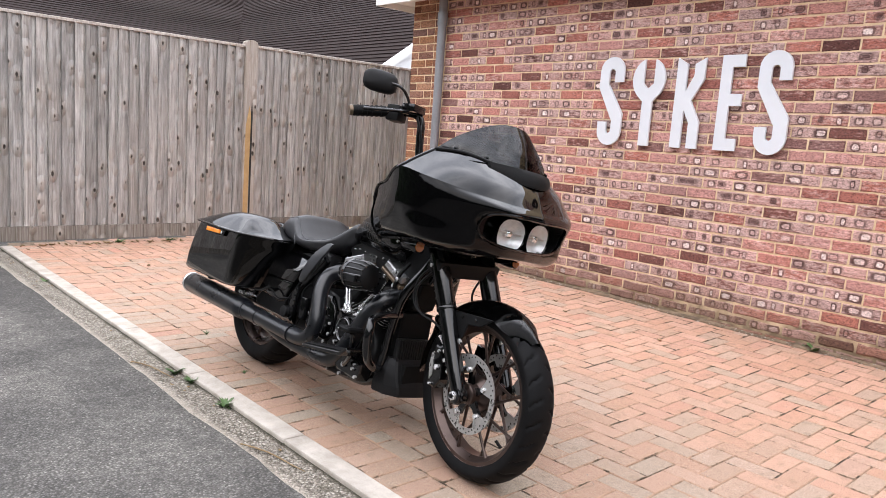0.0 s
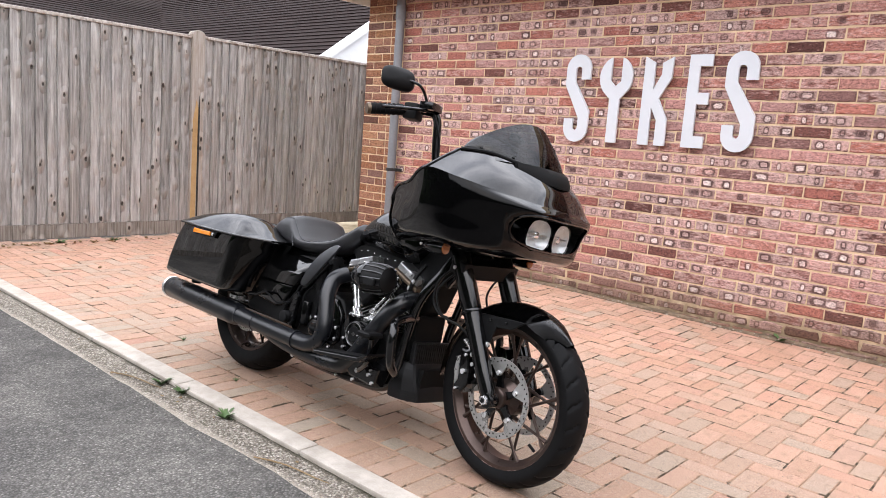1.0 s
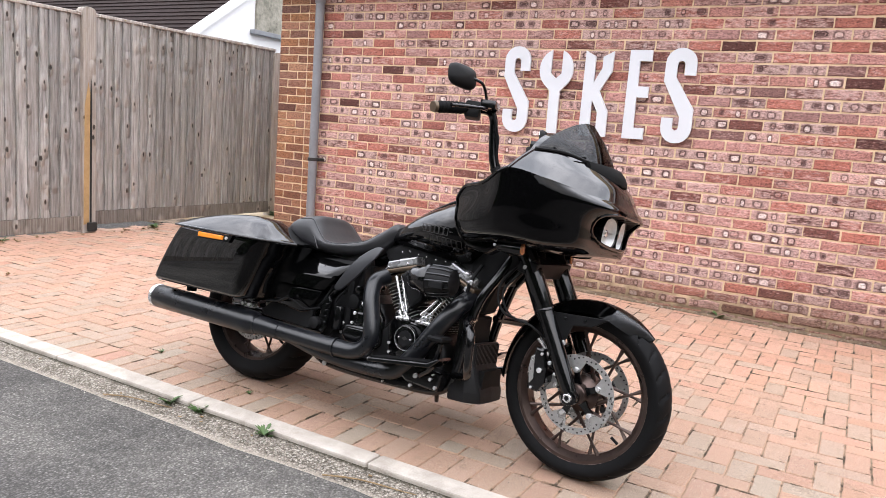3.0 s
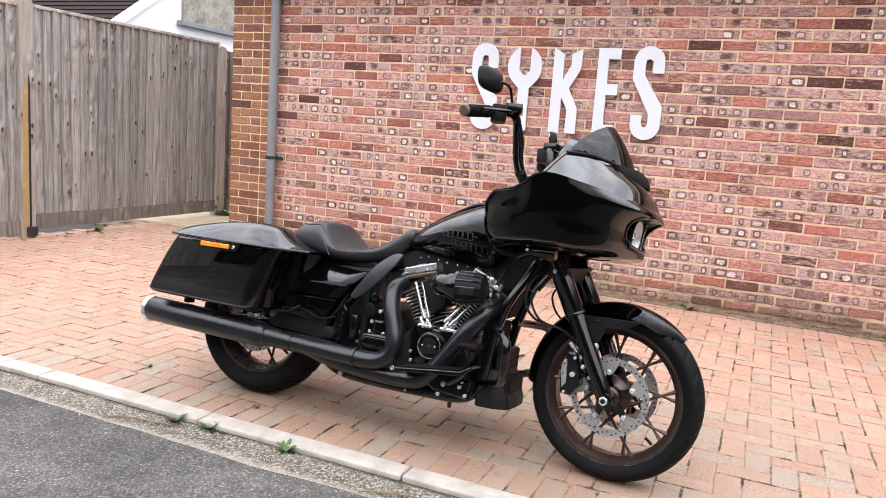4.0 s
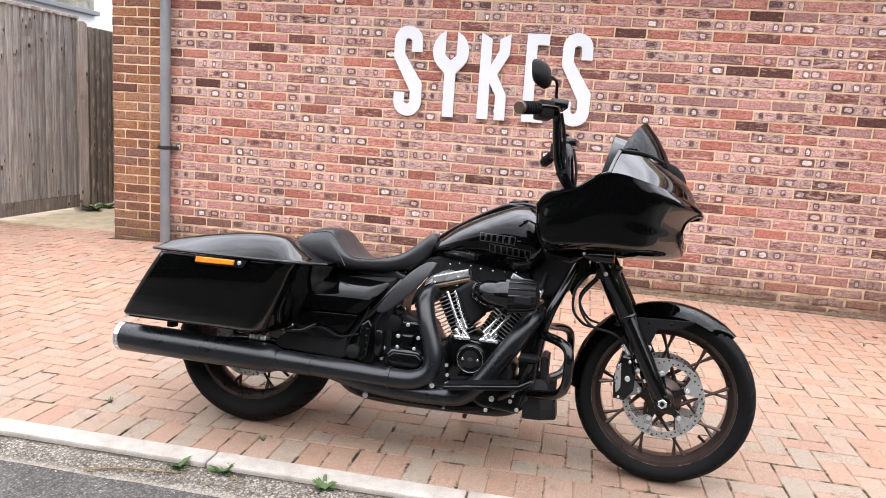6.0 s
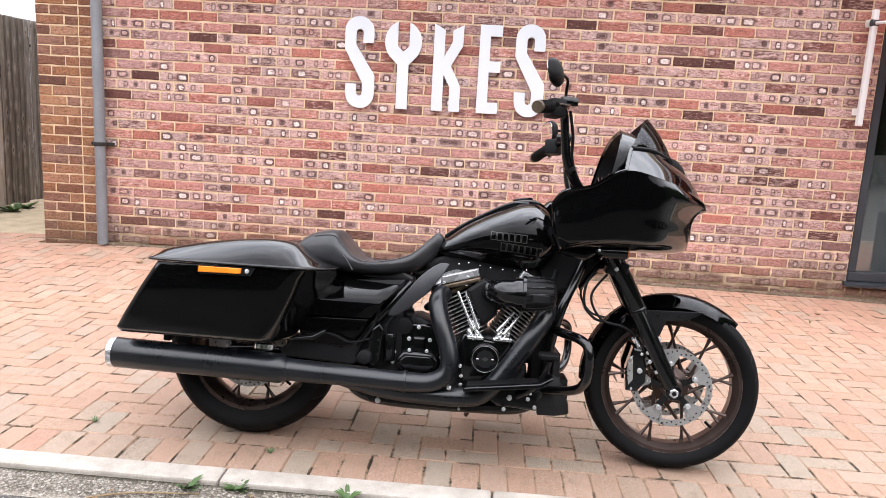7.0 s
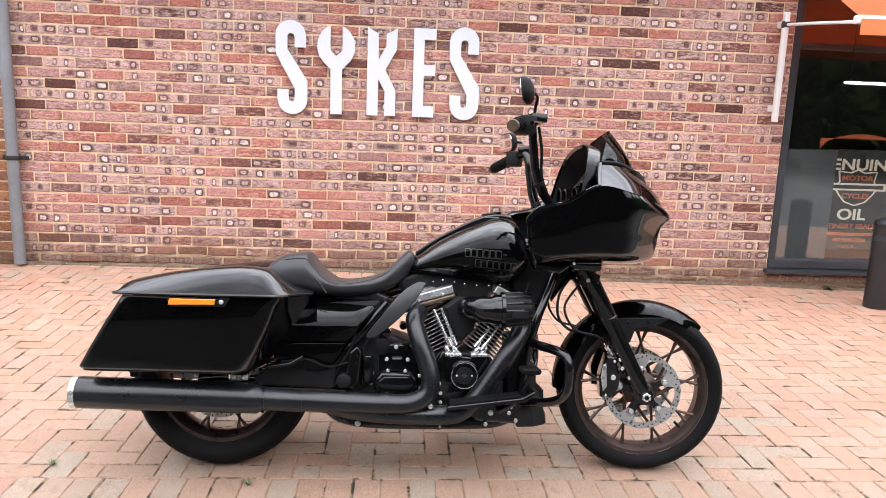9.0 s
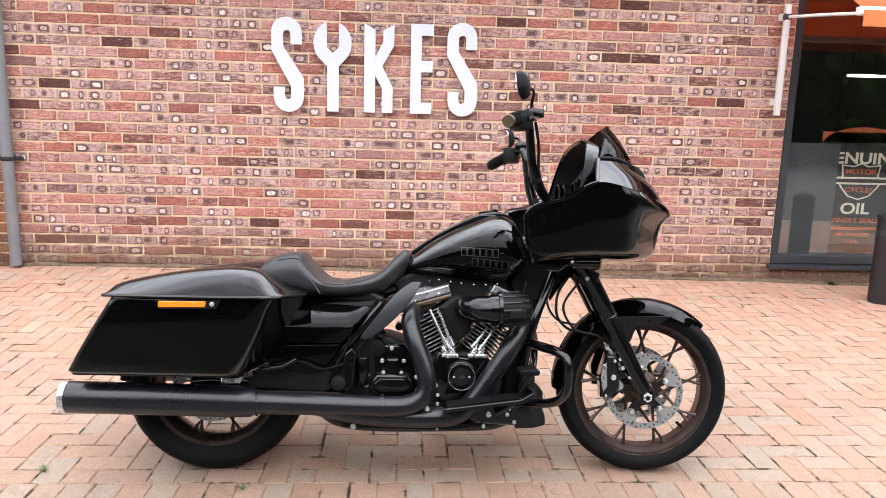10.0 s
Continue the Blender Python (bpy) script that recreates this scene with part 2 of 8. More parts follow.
def joint_material(name, pale, dark, moss):
    """Sand swept level with the blocks in places, dark and mossy in others."""
    m, n, l, p = nodes_of(name)
    pos = n.new("ShaderNodeNewGeometry").outputs["Position"]
    big = noise_node(n, l, pos, 7.0, 5.0, 0.7)
    green = noise_node(n, l, pos, 2.3, 5.0, 0.7)
    fine = noise_node(n, l, pos, 190.0, 3.0, 0.6)
    col = mixc(n, l, ramp(n, l, big, [(0.50, 0.0), (0.60, 1.0)]), pale, dark)
    col = mixc(n, l, ramp(n, l, green, [(0.62, 0.0), (0.70, 0.9)]), col, moss)
    col = mixc(n, l, 0.7, col, ramp(n, l, fine, [(0.3, 0.4), (0.65, 1.1)]), "MULTIPLY")
    l.new(col, p.inputs["Base Color"])
    p.inputs["Roughness"].default_value = 0.95
    p.inputs["Specular IOR Level"].default_value = 0.2
    bump(n, l, p, fine, 0.6, 0.003)
    return m


PAVER_EDGE = joint_material("dirty_paver_edge", (0.46, 0.30, 0.21), (0.10, 0.075, 0.052), (0.075, 0.08, 0.03))
JOINT_SAND = joint_material("joint_sand", (0.30, 0.22, 0.155), (0.045, 0.036, 0.026), (0.06, 0.068, 0.022))


def tarmac_material():
    m, n, l, p = nodes_of("worn_tarmac")
    pos = n.new("ShaderNodeNewGeometry").outputs["Position"]
    v = n.new("ShaderNodeTexVoronoi")
    v.inputs["Scale"].default_value = 125
    l.new(pos, v.inputs["Vector"])
    v2 = n.new("ShaderNodeTexVoronoi")
    v2.inputs["Scale"].default_value = 80
    l.new(pos, v2.inputs["Vector"])
    broad = noise_node(n, l, pos, 1.1, 7.0, 0.68)
    mid = noise_node(n, l, pos, 16.0, 5.0, 0.65)
    stone = n.new("ShaderNodeSeparateColor")
    l.new(v.outputs["Color"], stone.inputs[0])
    col = ramp(n, l, stone.outputs[0], [(0.0, 0.060), (0.35, 0.090), (0.65, 0.116), (0.88, 0.140), (0.97, 0.168), (1.0, 0.225)])
    col = mixc(n, l, ramp(n, l, v.outputs["Distance"], [(0.32, 0.0), (0.66, 0.6)]), col, (0.045, 0.044, 0.043))
    # the tarmac gets darker towards the margin
    across = n.new("ShaderNodeSeparateXYZ")
    l.new(pos, across.inputs[0])
    zone = calc(n, l, "MULTIPLY_ADD", calc(n, l, "MAXIMUM", across.outputs[0], 0.4), -0.10, calc(n, l, "ADD", broad, 0.075))
    pale = mixc(n, l, ramp(n, l, zone, [(0.40, 0.0), (0.62, 1.0)]), (1.06, 1.01, 0.945), (1.88, 1.775, 1.62))
    col = mixc(n, l, 1.0, col, pale, "MULTIPLY")
    col = mixc(n, l, ramp(n, l, mid, [(0.48, 0.0), (0.70, 0.45)]), col, (0.050, 0.049, 0.047))
    l.new(col, p.inputs["Base Color"])
    p.inputs["Roughness"].default_value = 0.92
    p.inputs["Specular IOR Level"].default_value = 0.12
    h = calc(n, l, "ADD", calc(n, l, "MULTIPLY", v.outputs["Distance"], -0.6), calc(n, l, "MULTIPLY", v2.outputs["Distance"], -0.4))
    bump(n, l, p, calc(n, l, "ADD", h, calc(n, l, "MULTIPLY", mid, 0.6)), 0.8, 0.007)
    return m


TARMAC = tarmac_material()


def grit_material():
    m, n, l, p = nodes_of("gritty_margin")
    pos = n.new("ShaderNodeNewGeometry").outputs["Position"]
    v = n.new("ShaderNodeTexVoronoi")
    v.inputs["Scale"].default_value = 105
    l.new(pos, v.inputs["Vector"])
    tone = n.new("ShaderNodeSeparateColor")
    l.new(v.outputs["Color"], tone.inputs[0])
    damp = noise_node(n, l, pos, 6.0, 5.0, 0.65)
    fine = noise_node(n, l, pos, 240.0, 3.0, 0.6)
    col = ramp(n, l, tone.outputs[0], [(0.0, (0.19, 0.165, 0.135)), (0.4, (0.32, 0.28, 0.235)), (0.75, (0.44, 0.39, 0.33)), (1.0, (0.60, 0.55, 0.48))])
    col = mixc(n, l, ramp(n, l, v.outputs["Distance"], [(0.40, 0.0), (0.66, 0.7)]), col, (0.11, 0.096, 0.075))
    col = mixc(n, l, ramp(n, l, damp, [(0.56, 0.0), (0.70, 0.6)]), col, (0.10, 0.088, 0.06))
    # pale dust gathered along the tarmac's edge, dark moss against the edging
    side_ = n.new("ShaderNodeSeparateXYZ")
    l.new(pos, side_.inputs[0])
    at = calc(n, l, "ADD", side_.outputs[0], calc(n, l, "MULTIPLY", calc(n, l, "SUBTRACT", damp, 0.5), 0.05))
    col = mixc(n, l, ramp(n, l, calc(n, l, "SUBTRACT", at, 1.0), [(0.395, 0.7), (0.425, 0.0)]), col, (0.50, 0.44, 0.37))
    col = mixc(n, l, ramp(n, l, calc(n, l, "SUBTRACT", at, 1.0), [(0.512, 0.0), (0.53, 0.9)]), col, (0.055, 0.05, 0.032))
    col = mixc(n, l, 0.5, col, ramp(n, l, fine, [(0.3, 0.5), (0.65, 1.1)]), "MULTIPLY")
    l.new(col, p.inputs["Base Color"])
    p.inputs["Roughness"].default_value = 0.93
    p.inputs["Specular IOR Level"].default_value = 0.2
    bump(n, l, p, calc(n, l, "SUBTRACT", calc(n, l, "MULTIPLY", fine, 0.3), v.outputs["Distance"]), 1.0, 0.012)
    return m


GRIT = grit_material()
STONE_BITS = surface("loose_grit", (0.16, 0.14, 0.12), (0.5, 0.46, 0.4), 30.0, (0.85, 0.95))
CONCRETE = surface("pale_concrete", (0.29, 0.255, 0.215), (0.56, 0.51, 0.455), 9.0, (0.85, 0.95), relief=0.003, fine=170, spec=0.25)
FOOTING = surface("mossy_mortar", (0.055, 0.042, 0.03), (0.28, 0.20, 0.135), 14.0, (0.9, 0.95), relief=0.008, fine=150, spec=0.2)
SLAB = surface("yellowed_concrete", (0.36, 0.29, 0.19), (0.60, 0.50, 0.35), 7.0, (0.9, 0.95), relief=0.004, fine=120, spec=0.2)


def timber_material(name, grey, warm, joined=False):
    m, n, l, p = nodes_of(name)
    rnd = n.new("ShaderNodeObjectInfo").outputs["Random"]
    pos = n.new("ShaderNodeNewGeometry").outputs["Position"]
    off = n.new("ShaderNodeCombineXYZ")
    l.new(calc(n, l, "MULTIPLY", rnd, 40.0), off.inputs[2])
    add = n.new("ShaderNodeVectorMath")
    add.operation = "ADD"
    l.new(pos, add.inputs[0])
    l.new(off.outputs[0], add.inputs[1])
    vec = add.outputs[0]
    long = noise_node(n, l, vec, 9.0, 6.0, 0.65, (3.2, 3.2, 0.34))
    streak = noise_node(n, l, vec, 60.0, 4.0, 0.6, (1.6, 1.6, 0.03))
    blot = noise_node(n, l, vec, 1.6, 5.0, 0.6)
    kv = n.new("ShaderNodeMapping")
    kv.inputs["Scale"].default_value = (11.0, 3.0, 6.0)
    l.new(vec, kv.inputs["Vector"])
    knot = n.new("ShaderNodeTexVoronoi")
    knot.inputs["Scale"].default_value = 1.0
    l.new(kv.outputs["Vector"], knot.inputs["Vector"])
    kc = n.new("ShaderNodeSeparateColor")
    l.new(knot.outputs["Color"], kc.inputs[0])
    col = ramp(n, l, long, [(0.3, grey[0]), (0.5, grey[1]), (0.72, grey[2])])
    col = mixc(n, l, ramp(n, l, blot, [(0.42, 0.0), (0.68, 0.6)]), col, warm)
    col = mixc(n, l, calc(n, l, "MULTIPLY_ADD", rnd, 0.3, 0.15), col, ramp(n, l, streak, [(0.34, (0.09, 0.082, 0.076)), (0.5, (0.38, 0.357, 0.335)), (0.66, (0.66, 0.635, 0.61))]))
    kd = calc(n, l, "ADD", knot.outputs["Distance"], calc(n, l, "MULTIPLY", calc(n, l, "SUBTRACT", streak, 0.5), 0.1))
    some = ramp(n, l, kc.outputs[0], [(0.36, 0.0), (0.39, 1.0)])
    halo = calc(n, l, "MULTIPLY", ramp(n, l, kd, [(0.12, 1.0), (0.50, 0.0)]), some)
    heart = calc(n, l, "MULTIPLY", ramp(n, l, kd, [(0.10, 1.0), (0.17, 0.0)]), some)
    col = mixc(n, l, calc(n, l, "MULTIPLY", halo, 0.6), col, (0.56, 0.50, 0.44))
    col = mixc(n, l, calc(n, l, "MULTIPLY", heart, 0.9), col, (0.045, 0.035, 0.03))
    tone = calc(n, l, "MULTIPLY_ADD", calc(n, l, "FRACT", calc(n, l, "MULTIPLY", rnd, 7.7)), 0.36, 0.64)
    comb = n.new("ShaderNodeCombineXYZ")
    for k in range(3):
        l.new(tone, comb.inputs[k])
    l.new(mixc(n, l, 1.0, col, comb.outputs[0], "MULTIPLY"), p.inputs["Base Color"])
    p.inputs["Roughness"].default_value = 0.88
    p.inputs["Specular IOR Level"].default_value = 0.25
    bump(n, l, p, calc(n, l, "ADD", calc(n, l, "ADD", calc(n, l, "MULTIPLY", long, 1.6), calc(n, l, "MULTIPLY", streak, 0.6)), calc(n, l, "SUBTRACT", calc(n, l, "MULTIPLY", halo, 2.2), calc(n, l, "MULTIPLY", heart, 1.6))), 1.0, 0.012)
    return m


WEATHERED = timber_material("weathered_fence_timber", ((0.175, 0.166, 0.159), (0.47, 0.453, 0.437), (0.80, 0.783, 0.762)), (0.42, 0.365, 0.32))
WEATHERED_DARK = timber_material("dark_brown_timber", ((0.09, 0.07, 0.055), (0.18, 0.15, 0.12), (0.28, 0.24, 0.20)), (0.22, 0.17, 0.12))
POST_TIMBER = timber_material("post_timber", ((0.44, 0.35, 0.29), (0.64, 0.56, 0.49), (0.74, 0.68, 0.62)), (0.62, 0.50, 0.38))
CAP_TIMBER = timber_material("capping_timber", ((0.44, 0.38, 0.34), (0.58, 0.52, 0.47), (0.68, 0.63, 0.58)), (0.54, 0.46, 0.40))
TIMBER_STAIN = surface("resin_stain", (0.34, 0.21, 0.09), (0.50, 0.34, 0.16), 12.0, (0.8, 0.9))
BLACK_GAP = surface("black_crack_and_fittings", (0.012, 0.012, 0.012), (0.03, 0.028, 0.026), 9.0, (0.7, 0.9))

ROOF_TILE = surface("dark_brown_roof_tile", (0.016, 0.011, 0.010), (0.042, 0.030, 0.028), 3.0, (0.8, 0.95), relief=0.004, fine=26, spec=0.1)
WHITE_RENDER = surface("white_render", (0.74, 0.75, 0.76), (0.84, 0.85, 0.86), 2.0, (0.85, 0.95), fine=40)
WHITE_PAINT = surface("white_paint", (0.74, 0.74, 0.73), (0.84, 0.84, 0.83), 5.0, (0.4, 0.55))
PANE_REFLECTION = surface("painted_pane_reflection", (0.10, 0.10, 0.075), (0.46, 0.43, 0.36), 2.6, (0.75, 0.9), relief=0.01, fine=14)
LETTER_WHITE = surface("white_powder_coat", (0.62, 0.65, 0.69), (0.67, 0.70, 0.74), 4.0, (0.35, 0.45), fine=400)
LETTER_EDGE = surface("grey_letter_return", (0.34, 0.35, 0.36), (0.46, 0.47, 0.48), 4.0, (0.5, 0.6))
PIPE_GREY = surface("grey_plastic_pipe", (0.17, 0.18, 0.195), (0.24, 0.25, 0.27), 5.0, (0.45, 0.6), fine=60)
ANTHRACITE = surface("anthracite_frame", (0.022, 0.026, 0.032), (0.042, 0.047, 0.055), 6.0, (0.35, 0.5), fine=200)
BOLLARD_BLACK = surface("black_bollard_paint", (0.012, 0.012, 0.013), (0.028, 0.028, 0.03), 7.0, (0.35, 0.5), fine=150)
ORANGE_FABRIC = surface("orange_awning_fabric", (0.62, 0.16, 0.05), (0.74, 0.22, 0.08), 5.0, (0.8, 0.9), fine=500)
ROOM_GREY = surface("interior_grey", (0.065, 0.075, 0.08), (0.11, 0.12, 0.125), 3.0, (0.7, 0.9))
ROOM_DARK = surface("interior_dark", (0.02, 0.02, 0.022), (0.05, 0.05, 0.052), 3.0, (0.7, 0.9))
POSTER_BLACK = surface("poster_black", (0.010, 0.010, 0.011), (0.025, 0.024, 0.024), 6.0, (0.5, 0.7))
POSTER_CREAM = surface("poster_cream", (0.80, 0.74, 0.56), (0.88, 0.83, 0.68), 30.0, (0.6, 0.7))
POSTER_RUST = surface("poster_rust", (0.42, 0.09, 0.035), (0.58, 0.16, 0.06), 12.0, (0.6, 0.7))
LEAF_GREEN = surface("leaf_green", (0.035, 0.075, 0.02), (0.10, 0.17, 0.05), 20.0, (0.5, 0.7), fine=60)
HEDGE_GREEN = surface("hedge_green", (0.014, 0.030, 0.010), (0.05, 0.088, 0.028), 4.0, (0.5, 0.7), fine=18)
DRY_LEAF = surface("dry_leaf", (0.16, 0.10, 0.05), (0.36, 0.26, 0.14), 40.0, (0.8, 0.9))
HOUSE_BRICK = surface("far_house_brick", (0.22, 0.11, 0.08), (0.36, 0.20, 0.15), 6.0, (0.85, 0.95), fine=30)


def glass_material(name, tint, rough=0.0, ior=1.45, power=5.0, edge=0.8):
    """A clear or tinted pane: tinted light passes straight on, Fresnel drives the gloss."""
    m = bpy.data.materials.new(name)
    m.use_nodes = True
    n, l = m.node_tree.nodes, m.node_tree.links
    n.clear()
    out, mix = n.new("ShaderNodeOutputMaterial"), n.new("ShaderNodeMixShader")
    tr, gl, lw = n.new("ShaderNodeBsdfTransparent"), n.new("ShaderNodeBsdfGlossy"), n.new("ShaderNodeLayerWeight")
    tr.inputs["Color"].default_value = (*tint, 1)
    gl.inputs["Roughness"].default_value = rough
    base = ((ior - 1) / (ior + 1)) ** 2
    rim = calc(n, l, "POWER", lw.outputs["Facing"], power)
    l.new(calc(n, l, "MULTIPLY_ADD", rim, edge * (1 - base), base), mix.inputs[0])
    l.new(tr.outputs[0], mix.inputs[1])
    l.new(gl.outputs[0], mix.inputs[2])
    l.new(mix.outputs[0], out.inputs["Surface"])
    return m


SHOP_GLASS = glass_material("shop_glass", (0.95, 0.97, 0.97), 0.0, 2.1)


# ---- building helpers ----
def part(name, bm, material, parent=None, label="", smooth=False):
    """Links a bmesh as one mesh object, under parent if given."""
    me = bpy.data.meshes.new(name)
    bmesh.ops.recalc_face_normals(bm, faces=bm.faces[:])
    if smooth:
        for f in bm.faces:
            f.smooth = True
        for e in bm.edges:
            if len(e.link_faces) == 2 and e.calc_face_angle(0.0) > 0.7:
                e.smooth = False
    bm.to_mesh(me)
    bm.free()
    for mt in (material if isinstance(material, (list, tuple)) else (material,)):
        me.materials.append(mt)
    ob = new(name, me)
    if parent:
        ob.parent = parent
    if label:
        tagged(ob, label)
    return ob


def thing(name, m=None, label="", category="", group="", kind=""):
    ob = new(name)
    ob.empty_display_size = 0.1
    if m is not None:
        ob.matrix_world = m
    return tagged(ob, label, category, group, kind)


def box(x0, x1, y0, y1, z0, z1, bevel=0.0, seg=1, bm=None):
    b = bmesh.new() if bm is None or bevel else bm
    m = Matrix.Translation(((x0 + x1) / 2, (y0 + y1) / 2, (z0 + z1) / 2)) @ Matrix.Diagonal((x1 - x0, y1 - y0, z1 - z0, 1))
    bmesh.ops.create_cube(b, size=1.0, matrix=m)
    if bevel:
        bmesh.ops.bevel(b, geom=b.edges[:], offset=bevel, segments=seg, profile=0.6, affect="EDGES")
        if bm is not None:
            join(bm, b)
            return bm
    return b


def join(bm, other, m=None):
    """Adds the bmesh other to bm and frees it."""
    me = bpy.data.meshes.new("tmp")
    other.to_mesh(me)
    other.free()
    if m is not None:
        me.transform(m)
    bm.from_mesh(me)
    bpy.data.meshes.remove(me)
    return bm


def tube(points, radius, sides=12, bm=None, caps=True):
    """A round tube through points; radius is one number or one for each point."""
    bm = bm or bmesh.new()
    pts = [Vector(p) for p in points]
    rads = radius if isinstance(radius, (list, tuple)) else [radius] * len(pts)
    rings = []
    up = None
    for k, p in enumerate(pts):
        d = (pts[min(k + 1, len(pts) - 1)] - pts[max(k - 1, 0)]).normalized()
        if up is None:
            up = d.orthogonal().normalized()
        up = (up - d * up.dot(d)).normalized()
        side = d.cross(up)
        rings.append([bm.verts.new(p + (up * math.cos(a) + side * math.sin(a)) * rads[k]) for a in (2 * math.pi * j / sides for j in range(sides))])
    for a, b in zip(rings, rings[1:]):
        for j in range(sides):
            bm.faces.new((a[j], a[(j + 1) % sides], b[(j + 1) % sides], b[j]))
    if caps:
        bm.faces.new(rings[0][::-1])
        bm.faces.new(rings[-1])
    return bm


def curve_points(points, steps=8):
    """A smooth line (Catmull-Rom) through points."""
    pts = [Vector(p) for p in points]
    out = []
    for k in range(len(pts) - 1):
        a, b, c, d = pts[max(k - 1, 0)], pts[k], pts[k + 1], pts[min(k + 2, len(pts) - 1)]
        for j in range(steps):
            t = j / steps
            out.append(0.5 * (2 * b + (c - a) * t + (2 * a - 5 * b + 4 * c - d) * t * t + (3 * b - a - 3 * c + d) * t ** 3))
    return out + [pts[-1]]


def prism(outline, depth0, depth1, axis="y", bevel=0.0, seg=2, bm=None):
    """A flat outline of (a, b) pushed out from depth0 to depth1 along an axis; the outline lies in the other two axes, in order."""
    b = bmesh.new()

    def at(p, d):
        return {"x": (d, p[0], p[1]), "y": (p[0], d, p[1]), "z": (p[0], p[1], d)}[axis]

    lo = [b.verts.new(at(p, depth0)) for p in outline]
    hi = [b.verts.new(at(p, depth1)) for p in outline]
    k = len(outline)
    top = b.faces.new(hi)
    bot = b.faces.new(lo[::-1])
    for j in range(k):
        b.faces.new((lo[j], lo[(j + 1) % k], hi[(j + 1) % k], hi[j]))
    bmesh.ops.recalc_face_normals(b, faces=b.faces[:])
    if bevel:
        edges = list(top.edges) + list(bot.edges)
        bmesh.ops.bevel(b, geom=edges, offset=bevel, segments=seg, profile=0.5, affect="EDGES")
    bmesh.ops.triangulate(b, faces=[f for f in b.faces if len(f.verts) > 4])
    if bm is not None:
        return join(bm, b)
    return b


def disc(c, axis, r, h, sides=24, bevel=0.0, bm=None, r2=None):
    """A cylinder or cone centred at c along the vector axis."""
    b = bmesh.new()
    q = Vector((0, 0, 1)).rotation_difference(Vector(axis).normalized()).to_matrix().to_4x4()
    bmesh.ops.create_cone(b, cap_ends=True, segments=sides, radius1=r, radius2=r if r2 is None else r2, depth=h, matrix=Matrix.Translation(c) @ q)
    if bevel:
        edges = [e for e in b.edges if any(len(f.verts) > 4 for f in e.link_faces)]
        bmesh.ops.bevel(b, geom=edges, offset=bevel, segments=2, profile=0.5, affect="EDGES")
    if bm is not None:
        return join(bm, b)
    return b


# ---- the setting ----
WALL_X, FENCE_Y, KERB_0, KERB_1 = 4.98, 7.70, 1.535, 1.632
COURSE, BOND = 0.0761, 0.2275
PIER_Y0, PIER_Y1 = 5.79, 6.30


def rise(x, y):
    """Height of the paving: level under the motorcycle, climbing gently to the foot of the wall."""
    stops = ((-1.5, 0.0), (-0.5, 0.008), (0.0, 0.024), (1.3, 0.036), (2.5, 0.050), (3.6, 0.070), (4.4, 0.072), (5.6, 0.070), (6.3, 0.045), (7.3, 0.012), (7.9, 0.0))
    h = 0.0
    for (a, p), (c, q) in zip(stops, stops[1:]):
        if a <= y <= c:
            h = p + (q - p) * (y - a) / (c - a)
    return h * min(1.0, max(0.0, (x - 2.9) / 2.05)) ** 1.5


ground = part("ground", box(-220, 320, -260, 300, -0.6, -0.028), TARMAC)
tagged(ground, "worn dark grey tarmac drive with pale aggregate", "ground", kind="structure")

# the gritty margin between tarmac and edging
b = bmesh.new()
rows = []
for k in range(121):
    y = -6.0 + 13.6 * k / 120
    w = 0.025 * noise.noise(Vector((y * 1.7, 3.1, 0))) + 0.01 * noise.noise(Vector((y * 9.0, 1.0, 0)))
    rows.append([b.verts.new((1.39 + w, y, -0.0275)), b.verts.new((1.46, y, -0.018 + 0.006 * noise.noise(Vector((y * 5, 0, 0))))), b.verts.new((KERB_0 + 0.01, y, -0.012))])
for r, s in zip(rows, rows[1:]):
    for j in range(2):
        b.faces.new((r[j], r[j + 1], s[j + 1], s[j]))
margin = part("gutter_margin", b, GRIT, smooth=True)
tagged(margin, "gritty grey margin of moss and gravel along the edging", "margin", kind="structure")

b = box(KERB_1, 5.0, -6.0, 7.82, -0.4, -0.02)
grid = [[b.verts.new((x, y, rise(x, y) - 0.0045)) for y in [-6.0 + 13.82 * j / 110 for j in range(111)]] for x in [KERB_1 + (5.0 - KERB_1) * i / 34 for i in range(35)]]
for p, q in zip(grid, grid[1:]):
    for j in range(110):
        b.faces.new((p[j], q[j], q[j + 1], p[j + 1]))
bed = part("paving", b, JOINT_SAND)
tagged(bed, "orange-pink block paving in herringbone with sandy joints", "paving", kind="structure")
passage = part("passage_floor", box(5.0, 5.42, 6.29, 8.4, -0.4, -0.006), JOINT_SAND)
tagged(passage, "sandy bed of block paving in the passage", "paving", kind="structure")
b = box(5.42, 9.0, 6.31, 8.6, -0.4, 0.022, 0.01)
slab = part("concrete_slab", b, SLAB)
tagged(slab, "yellowed concrete slab between brick pier and fence", "slab", kind="structure")

